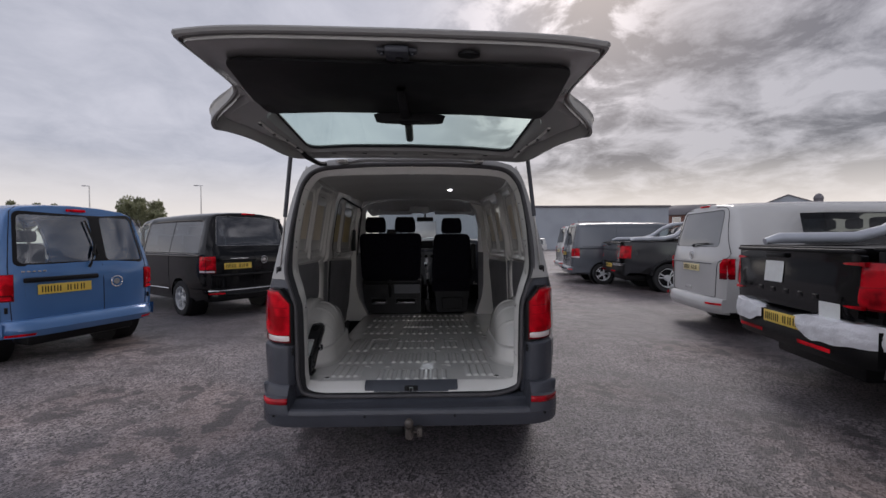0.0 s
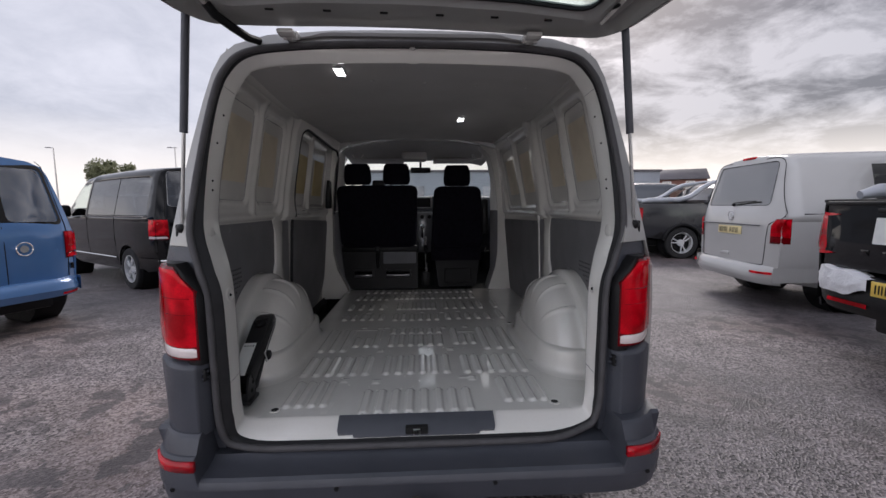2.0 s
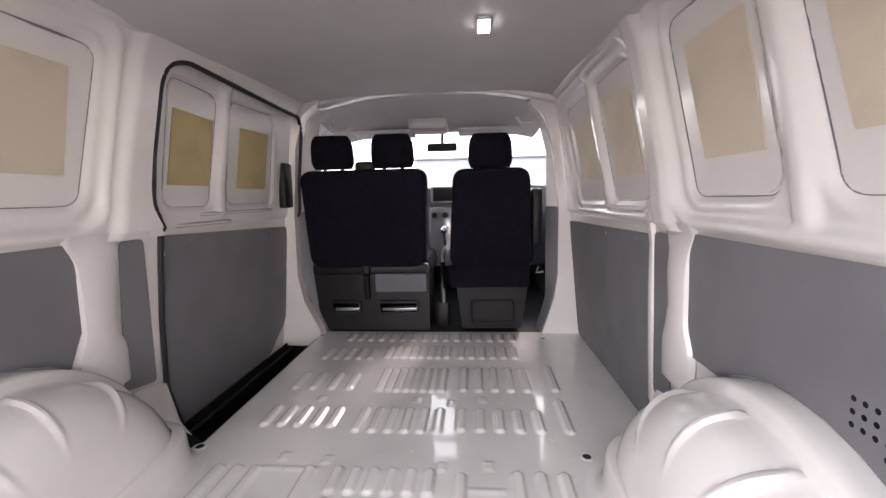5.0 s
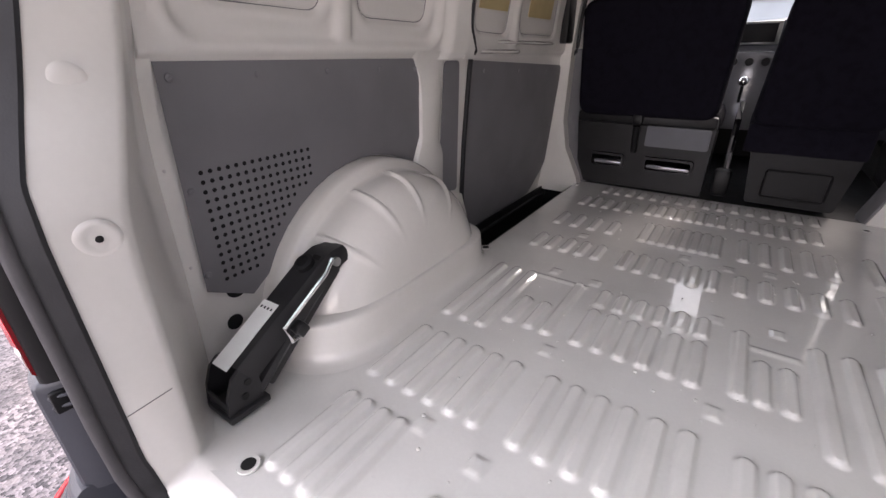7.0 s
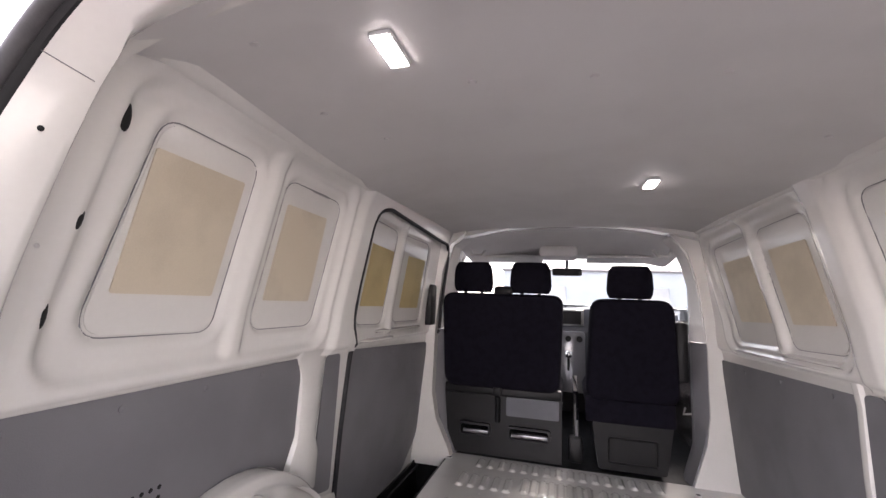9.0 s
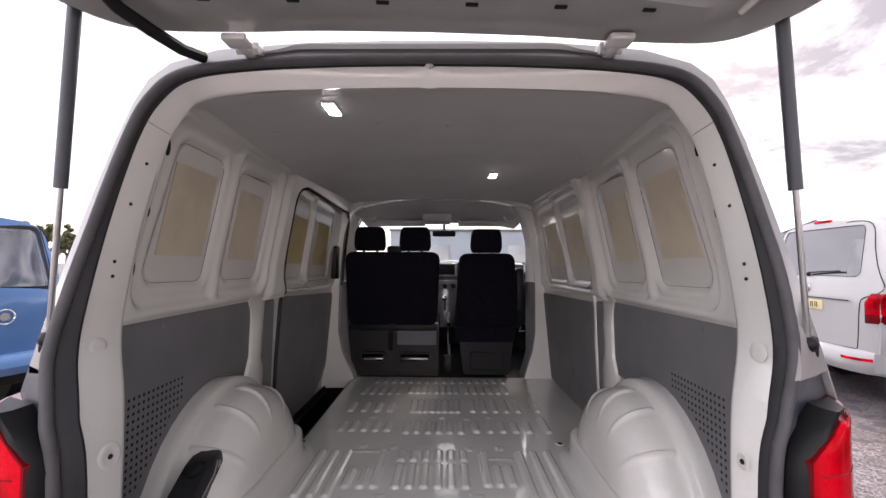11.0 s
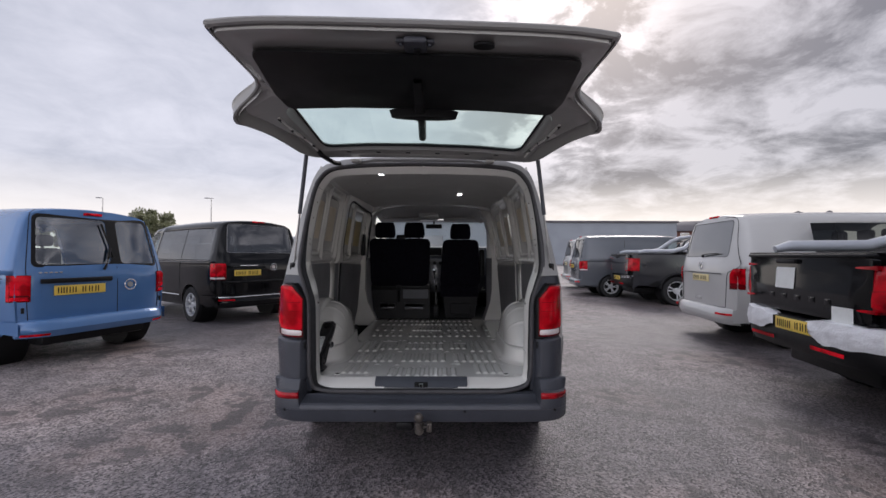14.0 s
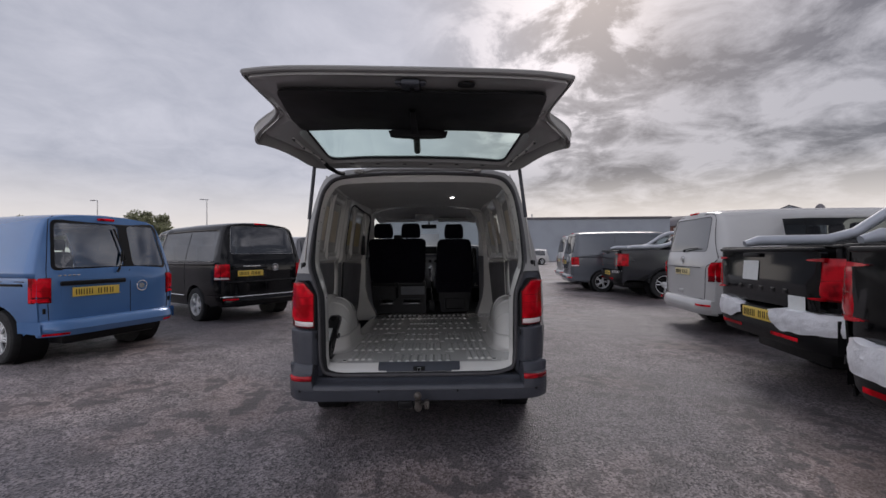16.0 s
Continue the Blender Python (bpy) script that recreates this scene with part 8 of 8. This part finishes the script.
LEAF = material("dull_green_foliage", (0.12, 0.13, 0.07), 0.8, vary=0.3, scale=1.5, second=(0.15, 0.14, 0.08))
nt = LEAF.node_tree
leaf_b = nt.nodes["Principled BSDF"]
through_leaf = nt.nodes.new("ShaderNodeBsdfTranslucent")
through_leaf.inputs["Color"].default_value = (0.40, 0.42, 0.26, 1)
leaf_mix = nt.nodes.new("ShaderNodeMixShader")
leaf_mix.inputs[0].default_value = 0.5
nt.links.new(leaf_b.outputs[0], leaf_mix.inputs[1])
nt.links.new(through_leaf.outputs[0], leaf_mix.inputs[2])
nt.links.new(leaf_mix.outputs[0], nt.nodes["Material Output"].inputs[0])
BARK = material("grey_bark", (0.10, 0.08, 0.06), 0.9, vary=0.3, scale=8, grain=0.4, grain_scale=40)


def tree(at, h, w, seed):
    rng = random.Random(seed)
    t = thing("tree", "bushy broadleaf tree in dull green leaf", "tree", at, 0, "trees")
    bm = B()
    cyl(bm, (0, 0, 0), (0.1, 0, h * 0.45), 0.22, 0.14, 9)
    tips = []
    for k in range(9):
        a = 2 * math.pi * k / 9 + rng.uniform(-0.3, 0.3)
        r = w * rng.uniform(0.25, 0.45)
        tip = Vector((r * math.cos(a), r * math.sin(a), h * rng.uniform(0.55, 0.88)))
        tube(bm, [(0.05, 0, h * rng.uniform(0.25, 0.42)), tip * 0.6 + Vector((0, 0, h * 0.18)), tip], 0.05, 5)
        tips.append(tip)
    part("trunk", bm, BARK, t)
    tips.append(Vector((0, 0, h * 0.85)))
    V, Fc = [], []
    for tip in tips:
        for q in range(5):
            c = tip + Vector((rng.gauss(0, w * 0.12), rng.gauss(0, w * 0.12), rng.gauss(0, h * 0.07)))
            rad = w * rng.uniform(0.07, 0.14)
            for k in range(150):
                d = Vector((rng.gauss(0, 1), rng.gauss(0, 1), rng.gauss(0, 0.8))).normalized() * rad * rng.uniform(0.5, 1.1)
                p = c + d
                u = Vector((rng.gauss(0, 1), rng.gauss(0, 1), rng.gauss(0, 1))).normalized() * 0.13
                n = u.cross(Vector((rng.gauss(0, 1), rng.gauss(0, 1), rng.gauss(0, 1)))).normalized() * 0.09
                i = len(V)
                V += [p - u, p + n, p + u, p - n]
                Fc.append((i, i + 1, i + 2, i + 3))
    me = bpy.data.meshes.new("crown")
    me.from_pydata(V, [], Fc)
    me.materials.append(LEAF)
    crown = new("crown", me)
    crown.parent = t


tree((-37.5, 52, 0), 6.9, 5.6, 3)
tree((-52.0, 52, 0), 6.2, 3.4, 5)
tree((-48.6, 52, 0), 5.8, 2.6, 8)
tree((-64, 47, 0), 6.6, 5.0, 11)
